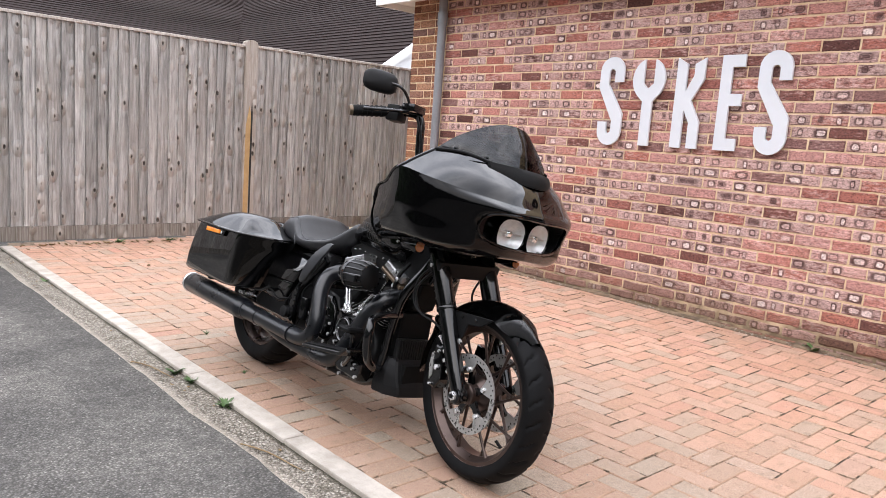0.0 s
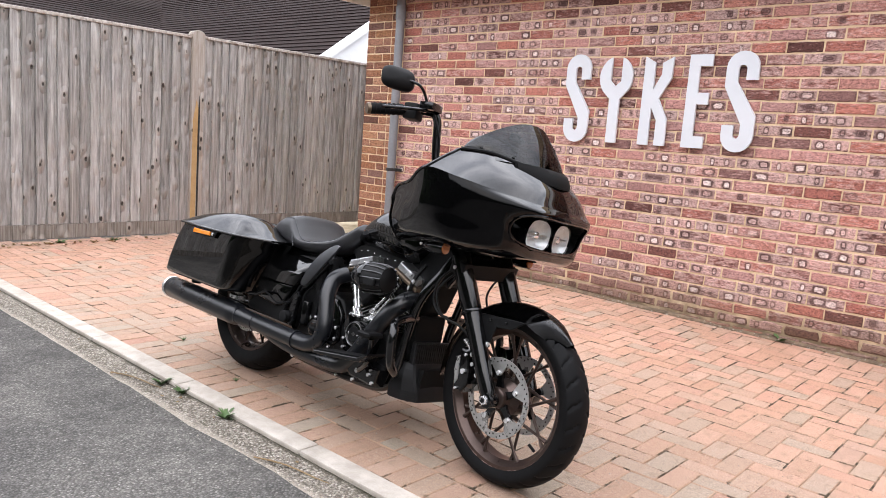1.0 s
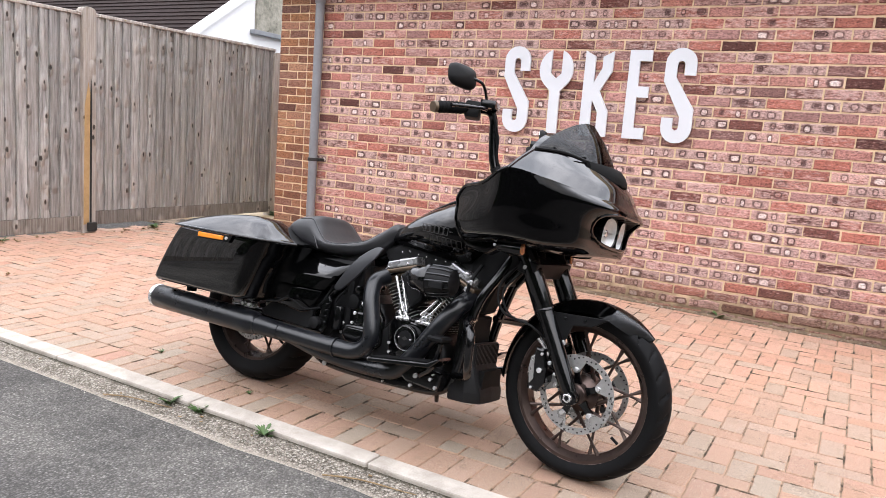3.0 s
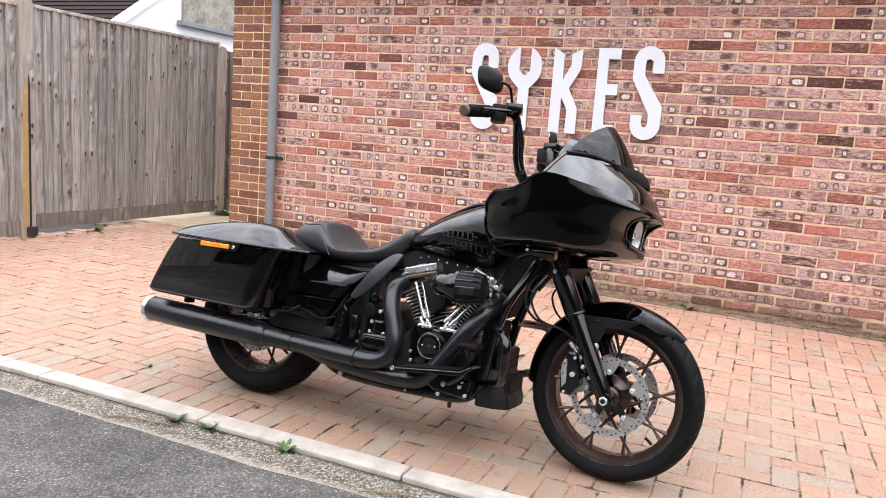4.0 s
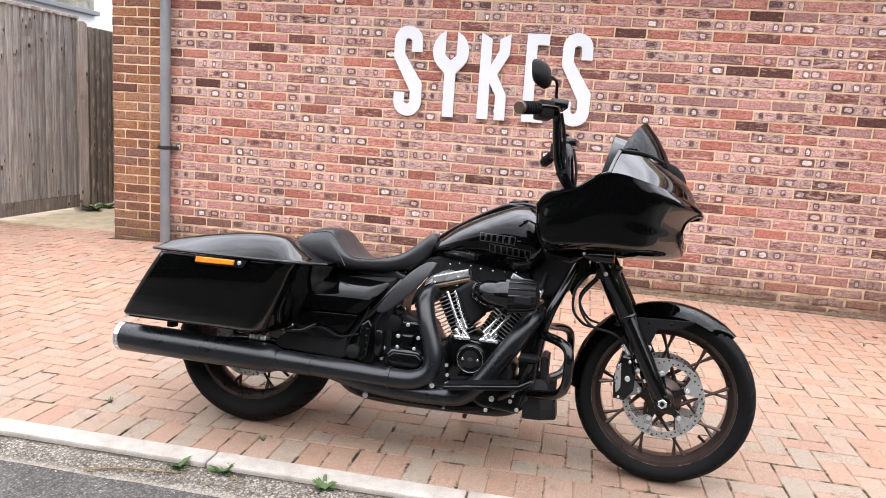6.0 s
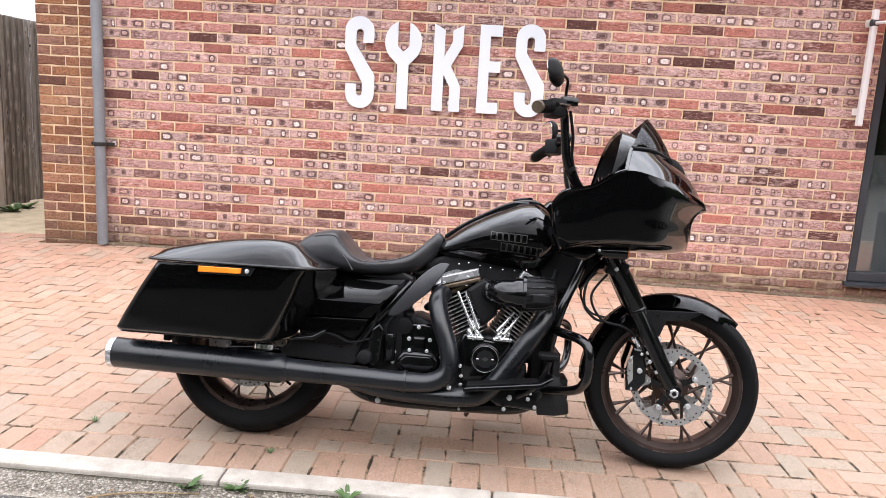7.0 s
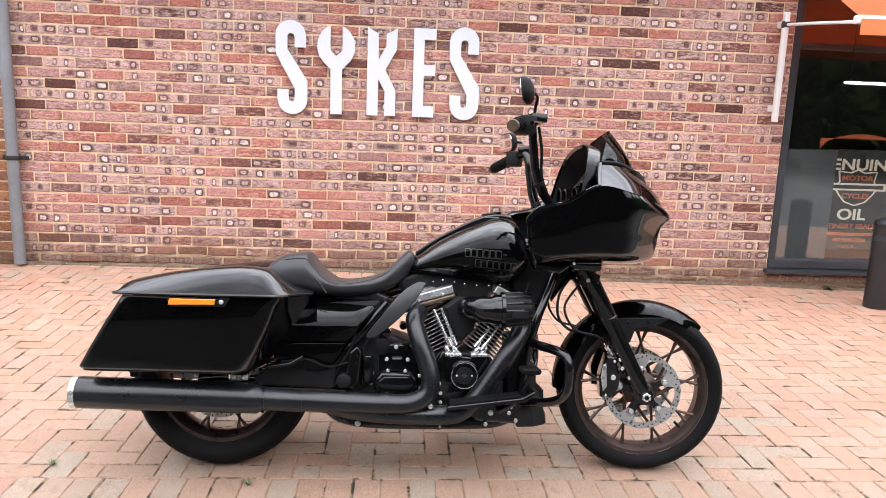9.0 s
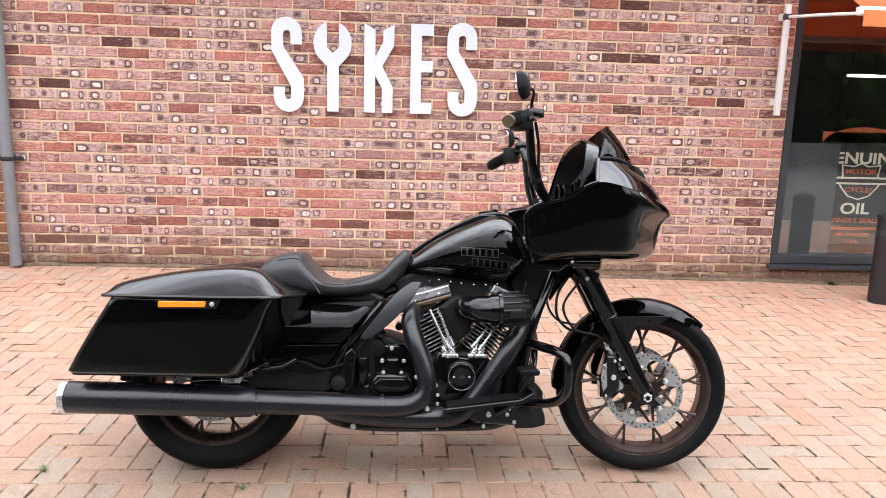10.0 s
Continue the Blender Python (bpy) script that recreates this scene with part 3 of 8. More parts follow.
# the brick building: cores of mortar that carry the bricks
wall = part("wall_east", box(WALL_X + 0.0048, 5.32, -0.015, PIER_Y0 - 0.005, -0.3, 3.3), MORTAR)
tagged(wall, "weathered red brick wall in stretcher bond with sandy mortar", "wall", kind="structure")
pier = part("brick_pier", box(WALL_X + 0.0046, 5.32, PIER_Y0 - 0.005, PIER_Y1 - 0.008, -0.3, 3.3), MORTAR)
tagged(pier, "brown brick corner pier beside the drainpipe", "wall", kind="structure")
sill_wall = part("wall_under_window", box(WALL_X + 0.0048, 5.32, -3.4, -0.015, -0.3, 0.128), MORTAR)
tagged(sill_wall, "low brick plinth under the shop window", "wall", kind="structure")
end_wall = part("wall_south", box(WALL_X + 0.0048, 5.32, -8.0, -3.4, -0.3, 3.3), BRICK_FIELD)
tagged(end_wall, "red brick wall beyond the shop window", "wall", kind="structure")
head_wall = part("wall_over_window", box(WALL_X + 0.0048, 5.32, -3.4, -0.015, 2.6, 3.3), MORTAR)
tagged(head_wall, "brick wall over the shop window", "wall", kind="structure")
side_wall = part("wall_passage_side", box(5.32, 13.0, 6.06, PIER_Y1 - 0.008, -0.3, 3.3), HOUSE_BRICK)
foot = []
for k in range(241):
    y = -3.39 + 9.17 * k / 240
    h = 0.018 + 0.012 * noise.noise(Vector((y * 2.3, 7.0, 0))) + 0.007 * noise.noise(Vector((y * 17.0, 2.0, 0)))
    w = 0.034 + 0.014 * noise.noise(Vector((y * 3.1, 0.0, 4.0))) + 0.006 * noise.noise(Vector((y * 21.0, 0.0, 1.0)))
    g = rise(WALL_X, y)
    foot.append([(WALL_X - w - 0.006, y, g - 0.02), (WALL_X - w, y, g + h * 0.45), (WALL_X - w * 0.55, y, g + h * 0.8), (WALL_X + 0.02, y, g + h)])
b = bmesh.new()
foot = [[b.verts.new(q) for q in r] for r in foot]
for r, q in zip(foot, foot[1:]):
    for j in range(3):
        b.faces.new((r[j], r[j + 1], q[j + 1], q[j]))
footing = part("wall_footing", b, FOOTING, smooth=True)
tagged(footing, "crumbling mossy mortar footing along the brick wall", "footing", kind="structure")
tagged(side_wall, "brick side wall of the building in the passage", "wall", kind="structure")
b = box(4.72, 5.4, -8.2, 6.55, 2.56, 2.62)
box(4.70, 4.72, -8.2, 6.57, 2.50, 2.70, bm=b)
box(4.70, 13.0, 6.55, 6.57, 2.50, 2.70, bm=b)
eaves = part("eaves_trim", b, WHITE_PAINT)
tagged(eaves, "white painted eaves board", "trim", kind="structure")
b = bmesh.new()
v = [b.verts.new(c) for c in ((4.66, -8.3, 2.70), (4.66, 6.62, 2.70), (13.0, 6.62, 2.70), (13.0, -8.3, 2.70), (8.6, -4.3, 5.4), (8.6, 2.6, 5.4))]
for f in ((0, 1, 5, 4), (1, 2, 5), (2, 3, 4, 5), (3, 0, 4), (0, 3, 2, 1)):
    b.faces.new([v[j] for j in f])
roof = part("building_roof", b, ROOF_TILE)
tagged(roof, "dark tiled roof over the brick building", "roof", kind="structure")

# the shop room behind the window
b = box(7.9, 8.0, -3.4, -0.1, -0.3, 2.9)
box(5.32, 8.0, -3.5, -3.4, -0.3, 2.9, bm=b)
box(5.32, 8.0, -0.1, 0.0, -0.3, 2.9, bm=b)
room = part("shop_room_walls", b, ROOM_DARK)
tagged(room, "near-black showroom walls behind the glass", "wall", kind="structure")
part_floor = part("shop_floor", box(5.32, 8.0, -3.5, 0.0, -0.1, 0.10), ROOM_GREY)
tagged(part_floor, "dark grey showroom floor", "floor", kind="structure")
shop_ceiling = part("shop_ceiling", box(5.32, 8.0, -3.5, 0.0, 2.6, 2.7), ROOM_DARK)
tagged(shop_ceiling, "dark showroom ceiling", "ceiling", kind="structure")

# ---- shop window ----
window = thing("window_1", label="large shop window in an anthracite metal frame", category="window", kind="structure")
W0, W1, WZ0, WZ1 = -3.38, -0.02, 0.135, 2.58
for nm, dims in (("frame_rail", (4.975, 5.07, W0, W1, WZ0 + 0.035, WZ0 + 0.105)), ("frame_rail", (4.99, 5.07, W0, W1, WZ1 - 0.07, WZ1)),
                 ("frame_stile", (4.985, 5.07, W1 - 0.062, W1, WZ0 + 0.105, WZ1 - 0.07)), ("frame_stile", (4.985, 5.07, W0, W0 + 0.062, WZ0 + 0.105, WZ1 - 0.07)),
                 ("frame_stile", (4.99, 5.07, -1.75, -1.69, WZ0 + 0.105, WZ1 - 0.07))):
    part(nm, box(*dims, bevel=0.006), ANTHRACITE, window)
part("window_sill", prism([(4.925, WZ0), (5.07, WZ0), (5.07, WZ0 + 0.033), (4.99, WZ0 + 0.033), (4.925, WZ0 + 0.022)], W0, W1 + 0.03, "y", 0.003), ANTHRACITE, window)
for y0, y1 in ((-1.69, W1 - 0.062), (W0 + 0.062, -1.75)):
    g = part("pane", box(5.028, 5.034, y0, y1, WZ0 + 0.105, WZ1 - 0.07), SHOP_GLASS, window)
    g.visible_shadow = False

# ---- drainpipe ----
pipe = thing("drainpipe", label="grey plastic drainpipe clipped to the brick wall", category="drainpipe")
part("pipe", tube([(4.915, 5.775, z) for z in (0.082, 0.5, 1.2, 1.9, 2.52)], 0.041, 20), PIPE_GREY, pipe, smooth=True)
b = tube([(4.915, 5.775, z) for z in (0.855, 0.860, 0.880, 0.885)], [0.043, 0.049, 0.049, 0.043], 20)
box(4.935, 4.982, 5.69, 5.86, 0.857, 0.883, 0.004, bm=b)
part("bracket", b, BLACK_GAP, pipe, "black pipe clip", smooth=True)
part("socket", tube([(4.915, 5.775, z) for z in (2.28, 2.29, 2.40, 2.41)], [0.042, 0.048, 0.048, 0.042], 20), PIPE_GREY, pipe, smooth=True)

# ---- edging stones ----
k = 0
y = 2.66 - 0.915 * 9
while y < 7.55:
    e = thing("edging_stone", pose(0, 0, 0), "pale concrete edging stone beside the paving", "edging stone", "edging stones")
    y1 = min(y + 0.909, 7.62)
    bb = box(KERB_0, KERB_1 - 0.002, y, y1, -0.12, 0.006, 0.008, 2)
    for vv in bb.verts:
        vv.co.x += 0.003 * noise.noise(vv.co * 6.0)
        vv.co.z += 0.003 * noise.noise(vv.co * 9.0 + Vector((0, 0, 4)))
    part("stone", bb, CONCRETE, e)
    y += 0.915

# ---- fence ----
def board_mesh(w, z0, z1):
    """A feather-edged board, thick on its near edge, from x=0 to w."""
    b = bmesh.new()
    prof = ((0.0, -0.027), (w, -0.001), (w, 0.007), (0.0, -0.007))
    lo = [b.verts.new((x, y, z0)) for x, y in prof]
    hi = [b.verts.new((x, y, z1)) for x, y in prof]
    b.faces.new(lo[::-1])
    b.faces.new(hi)
    for j in range(4):
        b.faces.new((lo[j], lo[(j + 1) % 4], hi[(j + 1) % 4], hi[j]))
    return b


def fence_run(x0, x1, y, z_low, z_top, label, dark=False, board=True):
    f = thing("garden_fence", pose(0, 0, 0), label, "fence", "fence panels")
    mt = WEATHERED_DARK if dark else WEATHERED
    rng = random.Random(int(x0 * 100))
    x = x0
    while x < x1 - 0.02:
        w = min(rng.uniform(0.088, 0.112), x1 - x)
        o = part("board", board_mesh(w + 0.012, z_low + 0.135 if board else z_low + rng.uniform(0, 0.02), z_top - 0.03), mt, f)
        o.location = (x, y + rng.uniform(-0.002, 0.002), 0)
        o.rotation_euler = (0, rng.uniform(-0.002, 0.002), 0)
        x += w
    if board:
        part("gravel_board", box(x0, x1, y - 0.022, y + 0.02, z_low, z_low + 0.133, 0.004), WEATHERED_DARK, f, "dark timber gravel board")
        part("cap_rail", box(x0, x1, y - 0.030, y + 0.045, z_top - 0.03, z_top, 0.004), CAP_TIMBER, f, "pale timber capping rail")
    for z in (0.35, 1.05, 1.75):
        part("rail", prism([(y + 0.012, z), (y + 0.075, z), (y + 0.012, z + 0.07)], x0, x1, "x"), mt, f)
    return f


fence_run(-2.4, 1.05, FENCE_Y, 0.03, 2.05, "weathered grey featheredge fence panel")
fence_run(1.15, 3.845, FENCE_Y, 0.03, 2.05, "weathered grey featheredge fence panel behind the paving")
fence_run(3.985, 6.42, FENCE_Y, 0.07, 2.06, "weathered grey featheredge gate panel beside the post")
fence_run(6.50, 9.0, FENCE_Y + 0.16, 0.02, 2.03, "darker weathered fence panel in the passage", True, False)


def fence_post(x, h, stained):
    p = thing("fence_post", pose(x, FENCE_Y - 0.012, 0), "pale timber fence post with a rounded top", "fence post", "fence posts")
    out = [(-0.069, 0.0), (0.069, 0.0), (0.069, h - 0.04)] + [(0.069 * math.cos(a), h - 0.04 + 0.04 * math.sin(a)) for a in (math.pi * j / 8 for j in range(1, 8))] + [(-0.069, h - 0.04)]
    part("post", prism(out, -0.03, 0.07, "y", 0.004), POST_TIMBER, p)
    if stained:
        part("stain_strip", prism([(-0.060, 0.08), (-0.006, 0.10), (0.006, 1.32), (-0.012, 1.42), (-0.05, 1.2)], -0.034, -0.028, "y"), TIMBER_STAIN, p, "resin-brown strip of bare wood")
        # the shade inside the post's crack, laid on as a thin black strip
        part("crack_shade_strip", prism([(0.004, 0.06), (0.02, 0.06), (0.024, 1.3), (0.014, 1.45), (0.006, 1.3)], -0.037, -0.029, "y"), BLACK_GAP, p, "black strip painted as the shade in a crack")
        part("hinge_block", box(-0.03, 0.06, -0.07, -0.03, 0.02, 0.1, 0.006), BLACK_GAP, p, "black metal drop bolt")
    return p


fence_post(3.915, 2.105, True)
fence_post(1.10, 2.105, False)
fence_post(6.46, 2.02, False)

# ---- houses behind the fence ----
far = thing("neighbour_house", label="house with dark tiled roofs and a white rendered gable", category="house")
part("wall", box(-34, 40, 24.6, 30, -0.3, 3.6), WHITE_RENDER, far)


def tile_courses(origin, along, up, length, rise, gauge):
    """Overlapping tile courses on a slope: origin, unit vectors along the eaves and up the slope."""
    b = bmesh.new()
    o, a, u = Vector(origin), Vector(along), Vector(up)
    nrm = a.cross(u).normalized()
    if nrm.z < 0:
        nrm = -nrm
    for j in range(int(rise / gauge)):
        p = o + u * (j * gauge)
        jit = 0.008 * math.sin(j * 12.9898)
        q = [p + nrm * 0.035, p + a * length + nrm * (0.035 + jit), p + a * length + u * gauge * 1.05 + nrm * 0.01, p + u * gauge * 1.05 + nrm * 0.01, p, p + a * length]
        vs = [b.verts.new(c) for c in q]
        b.faces.new((vs[0], vs[1], vs[2], vs[3]))
        b.faces.new((vs[4], vs[5], vs[1], vs[0]))
    return b


main_up = Vector((0, 1, 0.36)).normalized()
tagged(part("roof", tile_courses((-36, 22.2, 3.0), (1, 0, 0), main_up, 62, 22, 0.30), ROOF_TILE, far), "dark brown tiled main roof", kind="stuff")
wing_up = Vector((1, 0, 0.69)).normalized()
tagged(part("wing_roof", tile_courses((9.0, 13.95, 1.75), (0, 1, 0), wing_up, 30, 9.6, 0.20), ROOF_TILE, far), "dark brown tiled wing roof", kind="stuff")
part("gable_wall", prism([(10.1, -0.3), (23.9, -0.3), (23.9, 2.3), (17.0, 7.18), (10.1, 2.42)], 14.02, 14.3, "y"), WHITE_RENDER, far, "white rendered gable")
part("bargeboard", prism([(10.0, 2.34), (17.05, 7.20), (17.05, 7.40), (10.0, 2.54)], 13.93, 14.02, "y"), WHITE_PAINT, far)
# gable window; the mottled reflection in its pane is painted as solid colour
gw = part("gable_window_pane", box(12.55, 15.4, 13.96, 14.02, 3.24, 5.0), PANE_REFLECTION, far, "window in the white gable with a stony reflection painted on")
part("sill", box(12.4, 15.5, 13.86, 14.02, 3.14, 3.24, 0.01), PIPE_GREY, gw)

# ---- out of view across the road and to the south, there for reflections ----
opposite = thing("opposite_house", label="brick house across the road", category="house")
part("wall", box(-19, -13, -9, 13, -0.3, 5.0), HOUSE_BRICK, opposite)
part("roof", prism([(-20, 4.9), (-12, 4.9), (-16, 8.2)], -9.6, 13.6, "y"), ROOF_TILE, opposite)
for y0 in (-6.5, -1.2, 4.1, 9.2):
    w = part("window", box(-13.02, -12.95, y0, y0 + 1.5, 2.7, 4.1), ROOM_DARK, opposite)
    part("window_frame", box(-12.96, -12.9, y0 - 0.08, y0 + 1.58, 2.62, 2.7), WHITE_PAINT, w)
    part("window_frame", box(-12.96, -12.9, y0 + 0.71, y0 + 0.79, 2.7, 4.1), WHITE_PAINT, w)
    part("window_frame", box(-12.96, -12.9, y0 - 0.08, y0 + 1.58, 4.1, 4.18), WHITE_PAINT, w)


def leaf_cloud(count, place, size, seed):
    """Many small leaf blades; place(rng) gives a point."""
    rng = random.Random(seed)
    verts, faces = [], []
    for _ in range(count):
        c = Vector(place(rng))
        d = Vector((rng.uniform(-1, 1), rng.uniform(-1, 1), rng.uniform(-0.6, 1))).normalized()
        s = d.orthogonal().normalized()
        L = size * rng.uniform(0.6, 1.3)
        k = len(verts)
        verts += [c, c + d * L * 0.5 + s * L * 0.28, c + d * L, c + d * L * 0.5 - s * L * 0.28]
        faces.append((k, k + 1, k + 2, k + 3))
    b = bmesh.new()
    vs = [b.verts.new(v) for v in verts]
    for f in faces:
        b.faces.new([vs[j] for j in f])
    return b


def hedge_place(rng):
    y = rng.uniform(-9, 12)
    h = 1.5 + 0.5 * noise.noise(Vector((y * 0.5, 0, 2))) + 0.3 * noise.noise(Vector((y * 1.7, 5, 2)))
    return (-8.6 + rng.gauss(0, 0.55), y, abs(rng.gauss(0, 1)) % 1.0 * h * 0.2 + rng.random() * h)


hedge = part("hedge", leaf_cloud(9000, hedge_place, 0.17, 4), HEDGE_GREEN)
tagged(hedge, "loose green hedge along the far side of the road", "hedge", kind="stuff")


def tree(x, y, h, seed, leaves=None):
    """A broad dark tree: tapered trunk with limbs and a crown of leaf clumps."""
    rng = random.Random(seed)
    t = thing("tree", pose(x, y, 0), "tall dark green broadleaf tree out of view, there for reflections", "tree", "trees across the road")
    tr = tube([(0, 0, -0.1), (0.05, 0.03, h * 0.2), (0.0, 0.1, h * 0.45), (0.1, 0.0, h * 0.75)], [0.26, 0.2, 0.14, 0.05], 10)
    for k in range(7):
        a, z = rng.uniform(0, 6.28), h * rng.uniform(0.22, 0.6)
        tube([(0, 0, z), (math.cos(a) * 0.9, math.sin(a) * 0.9, z + 0.7), (math.cos(a) * 1.9, math.sin(a) * 1.9, z + 1.6)], [0.09, 0.06, 0.025], 7, tr)
    part("trunk", tr, WEATHERED_DARK, t, smooth=True)
    clumps = []
    for _ in range(95):
        a, r, u = rng.uniform(0, 6.28), math.sqrt(rng.random()), rng.random()
        env = (0.45 + 0.75 * math.sin(math.pi * min(1.0, 0.16 + 0.8 * u))) * 2.3
        clumps.append(Vector((math.cos(a) * r * env, math.sin(a) * r * env, h * (0.10 + 0.88 * u))))

    def place(g):
        c = clumps[g.randrange(len(clumps))]
        return c + Vector((g.gauss(0, 0.42), g.gauss(0, 0.42), g.gauss(0, 0.36)))
    tagged(part("crown", leaf_cloud(6500, place, 0.62, seed + 50), leaves or HEDGE_GREEN, t), "dense dark green leaves", kind="stuff")
    return t


for k, (x, y, h) in enumerate(((-10.6, -11.5, 5.6), (-11.4, -7.6, 6.4), (-10.4, -3.9, 5.8), (-11.0, -0.3, 6.6), (-10.5, 3.4, 5.9), (-11.3, 7.0, 6.8), (-10.6, 10.8, 5.8), (-11.2, 14.8, 6.6), (-10.8, 19.0, 6.0), (-5.6, 24.5, 6.0), (-8.2, -16.0, 6.2))):
    tree(x, y, h, 20 + k)
# unseen trees to the south, added to darken what the black paint reflects
for k, (x, y, h) in enumerate(((-3.0, -14.5, 6.2), (1.0, -16.0, 6.8), (5.0, -15.0, 6.4), (-9.5, -10.4, 5.4))):
    tree(x, y, h, 60 + k, LEAF_GREEN)

# ---- raised wall letters, drawn as plain shapes ----
SIGN_X0, SIGN_X1 = 4.944, 4.962


def arc(cx, cy, rx, ry, a0, a1, n=10):
    return [(cx + rx * math.cos(radians(a0 + (a1 - a0) * j / n)), cy + ry * math.sin(radians(a0 + (a1 - a0) * j / n))) for j in range(n + 1)]


def sign_letter(outline, y_left, pins):
    """outline in units of a 350-high letter, u to the right and v up from the base line."""
    s = 0.00191
    t = thing("sign_letter", pose(0, y_left, 1.267), "white raised metal letter on stand-offs on the brick wall", "sign letter", "wall letters")
    face = prism([(-u * s, v * s) for u, v in outline], SIGN_X0, SIGN_X0 + 0.004, "x")
    part("face", face, LETTER_WHITE, t)
    part("return_edge", prism([(-u * s, v * s) for u, v in outline], SIGN_X0 + 0.004, SIGN_X1, "x"), LETTER_WHITE, t)
    for u, v in pins:
        part("standoff", disc((0.5 * (SIGN_X1 + WALL_X + 0.004), -u * s, v * s), (1, 0, 0), 0.006, WALL_X + 0.004 - SIGN_X1, 10), LETTER_EDGE, t)
    return t


def s_shape():
    o = [(114, 246), (114, 290)] + arc(57, 290, 57, 56, 0, 180) + [(0, 222), (72, 92), (72, 56)] + arc(60, 56, 12, 14, 0, -180, 6) + [(48, 88), (6, 88)]
    return o + [(6, 52)] + arc(63, 52, 57, 58, 180, 360) + [(120, 122), (44, 238), (44, 284)] + arc(58, 284, 14, 14, 180, 0, 6) + [(72, 246)]


def wrench_shape():
    o = [(49, 332), (49, 240), (71, 219), (95, 240), (95, 330)]
    right = arc(71, 255, 72, 80, 68, -52, 12)
    left = arc(71, 255, 72, 80, 232, 112, 12)
    return o + right + [(94, 170), (94, 0), (50, 0), (50, 170)] + left


sign_letter(s_shape(), 3.878, ((22, 270), (92, 60)))
sign_letter(wrench_shape(), 3.575, ((20, 250), (72, 40)))
sign_letter([(1, 332), (43, 309), (43, 208), (73, 266), (73, 308), (115, 330), (114, 252), (70, 175), (111, 98), (111, 0), (69, 0), (69, 94), (43, 140), (43, 0), (0, 0)],
            3.212, ((20, 300), (20, 30), (90, 30)))
sign_letter([(1, 336), (87, 336), (87, 294), (42, 294), (42, 200), (85, 200), (85, 158), (42, 158), (42, 43), (83, 43), (83, 0), (0, 0)], 2.873, ((20, 310), (20, 30)))
sign_letter(s_shape(), 2.606, ((22, 270), (92, 60)))

# ---- awning over the window ----
awning = thing("awning", pose(0, 0, 0), "orange fabric awning on white metal arms", "awning")
part("wall_rail", box(4.86, 4.90, 0.095, 0.135, 1.325, 2.13, 0.005), WHITE_PAINT, awning, "white metal wall rail")
for z in (1.40, 2.02):
    part("wall_plate", box(4.895, 4.984, 0.10, 0.13, z, z + 0.05, 0.004), WHITE_PAINT, awning)
part("arm", tube([(4.88, 0.115, 2.040), (4.5, 0.08, 2.012), (4.16, 0.03, 1.985)], 0.011, 10), WHITE_PAINT, awning, "white metal arm")
part("knuckle", disc((4.875, 0.115, 2.04), (0, 1, 0), 0.026, 0.05, 14, 0.004), ANTHRACITE, awning)
part("front_bar", box(4.10, 4.16, -3.3, 0.04, 1.97, 2.025, 0.01, 2), WHITE_PAINT, awning, "white front bar")
b = bmesh.new()
grid = [[b.verts.new((4.13 + (4.98 - 4.13) * j / 6, -3.28 + 3.3 * i / 8, 2.022 + 0.52 * j / 6 - 0.02 * math.sin(math.pi * j / 6))) for j in range(7)] for i in range(9)]
for i in range(8):
    for j in range(6):
        b.faces.new((grid[i][j], grid[i + 1][j], grid[i + 1][j + 1], grid[i][j + 1]))
bmesh.ops.solidify(b, geom=b.faces[:], thickness=0.004)
part("fabric", b, ORANGE_FABRIC, awning, "sloping orange fabric", smooth=True)
part("valance", box(4.092, 4.098, -3.28, 0.02, 1.90, 2.0), ORANGE_FABRIC, awning, "orange valance")

# ---- bollard ----
bollard = thing("bollard", pose(4.44, -0.60, rise(4.44, -0.60)), "black painted metal bollard on the paving", "bollard")
part("post", disc((0, 0, 0.30), (0, 0, 1), 0.088, 0.6, 32), BOLLARD_BLACK, bollard, smooth=True)
part("cap", tube([(0, 0, z) for z in (0.6, 0.612, 0.64, 0.668, 0.68)], [0.088, 0.094, 0.09, 0.06, 0.02], 32), BOLLARD_BLACK, bollard, smooth=True)
part("band", tube([(0, 0, z) for z in (0.50, 0.503, 0.537, 0.54)], [0.088, 0.091, 0.091, 0.088], 32), ANTHRACITE, bollard, smooth=True)


# ---- inside the shop window ----
def lettering(body, size, m, material, parent, align="CENTER"):
    c = bpy.data.curves.new("text", "FONT")
    c.body, c.size, c.align_x, c.align_y, c.extrude = body, size, align, "CENTER", 0.0015
    c.offset = size * 0.022
    tmp = bpy.data.objects.new("tmp", c)
    scene.collection.objects.link(tmp)
    me = bpy.data.meshes.new_from_object(tmp.evaluated_get(bpy.context.evaluated_depsgraph_get()))
    bpy.data.objects.remove(tmp)
    me.materials.clear()
    me.materials.append(material)
    ob = new("lettering", me)
    ob.parent = parent
    ob.matrix_local = m
    return ob


poster = thing("poster_board", pose(5.12, -0.755, 0.245), "black and rust advertising board with cream lettering behind the glass", "poster")
part("panel", box(0.0, 0.012, -0.35, 0.35, 0.0, 0.97, 0.004), POSTER_BLACK, poster)
part("panel_edge", prism([(-0.35, 0.90)] + arc(0.0, 0.86, 0.352, 0.15, 170, 10, 12) + [(0.35, 0.90), (0.35, 0.97), (-0.35, 0.97)], -0.004, -0.001, "x"), POSTER_RUST, poster, "rust red upper border")
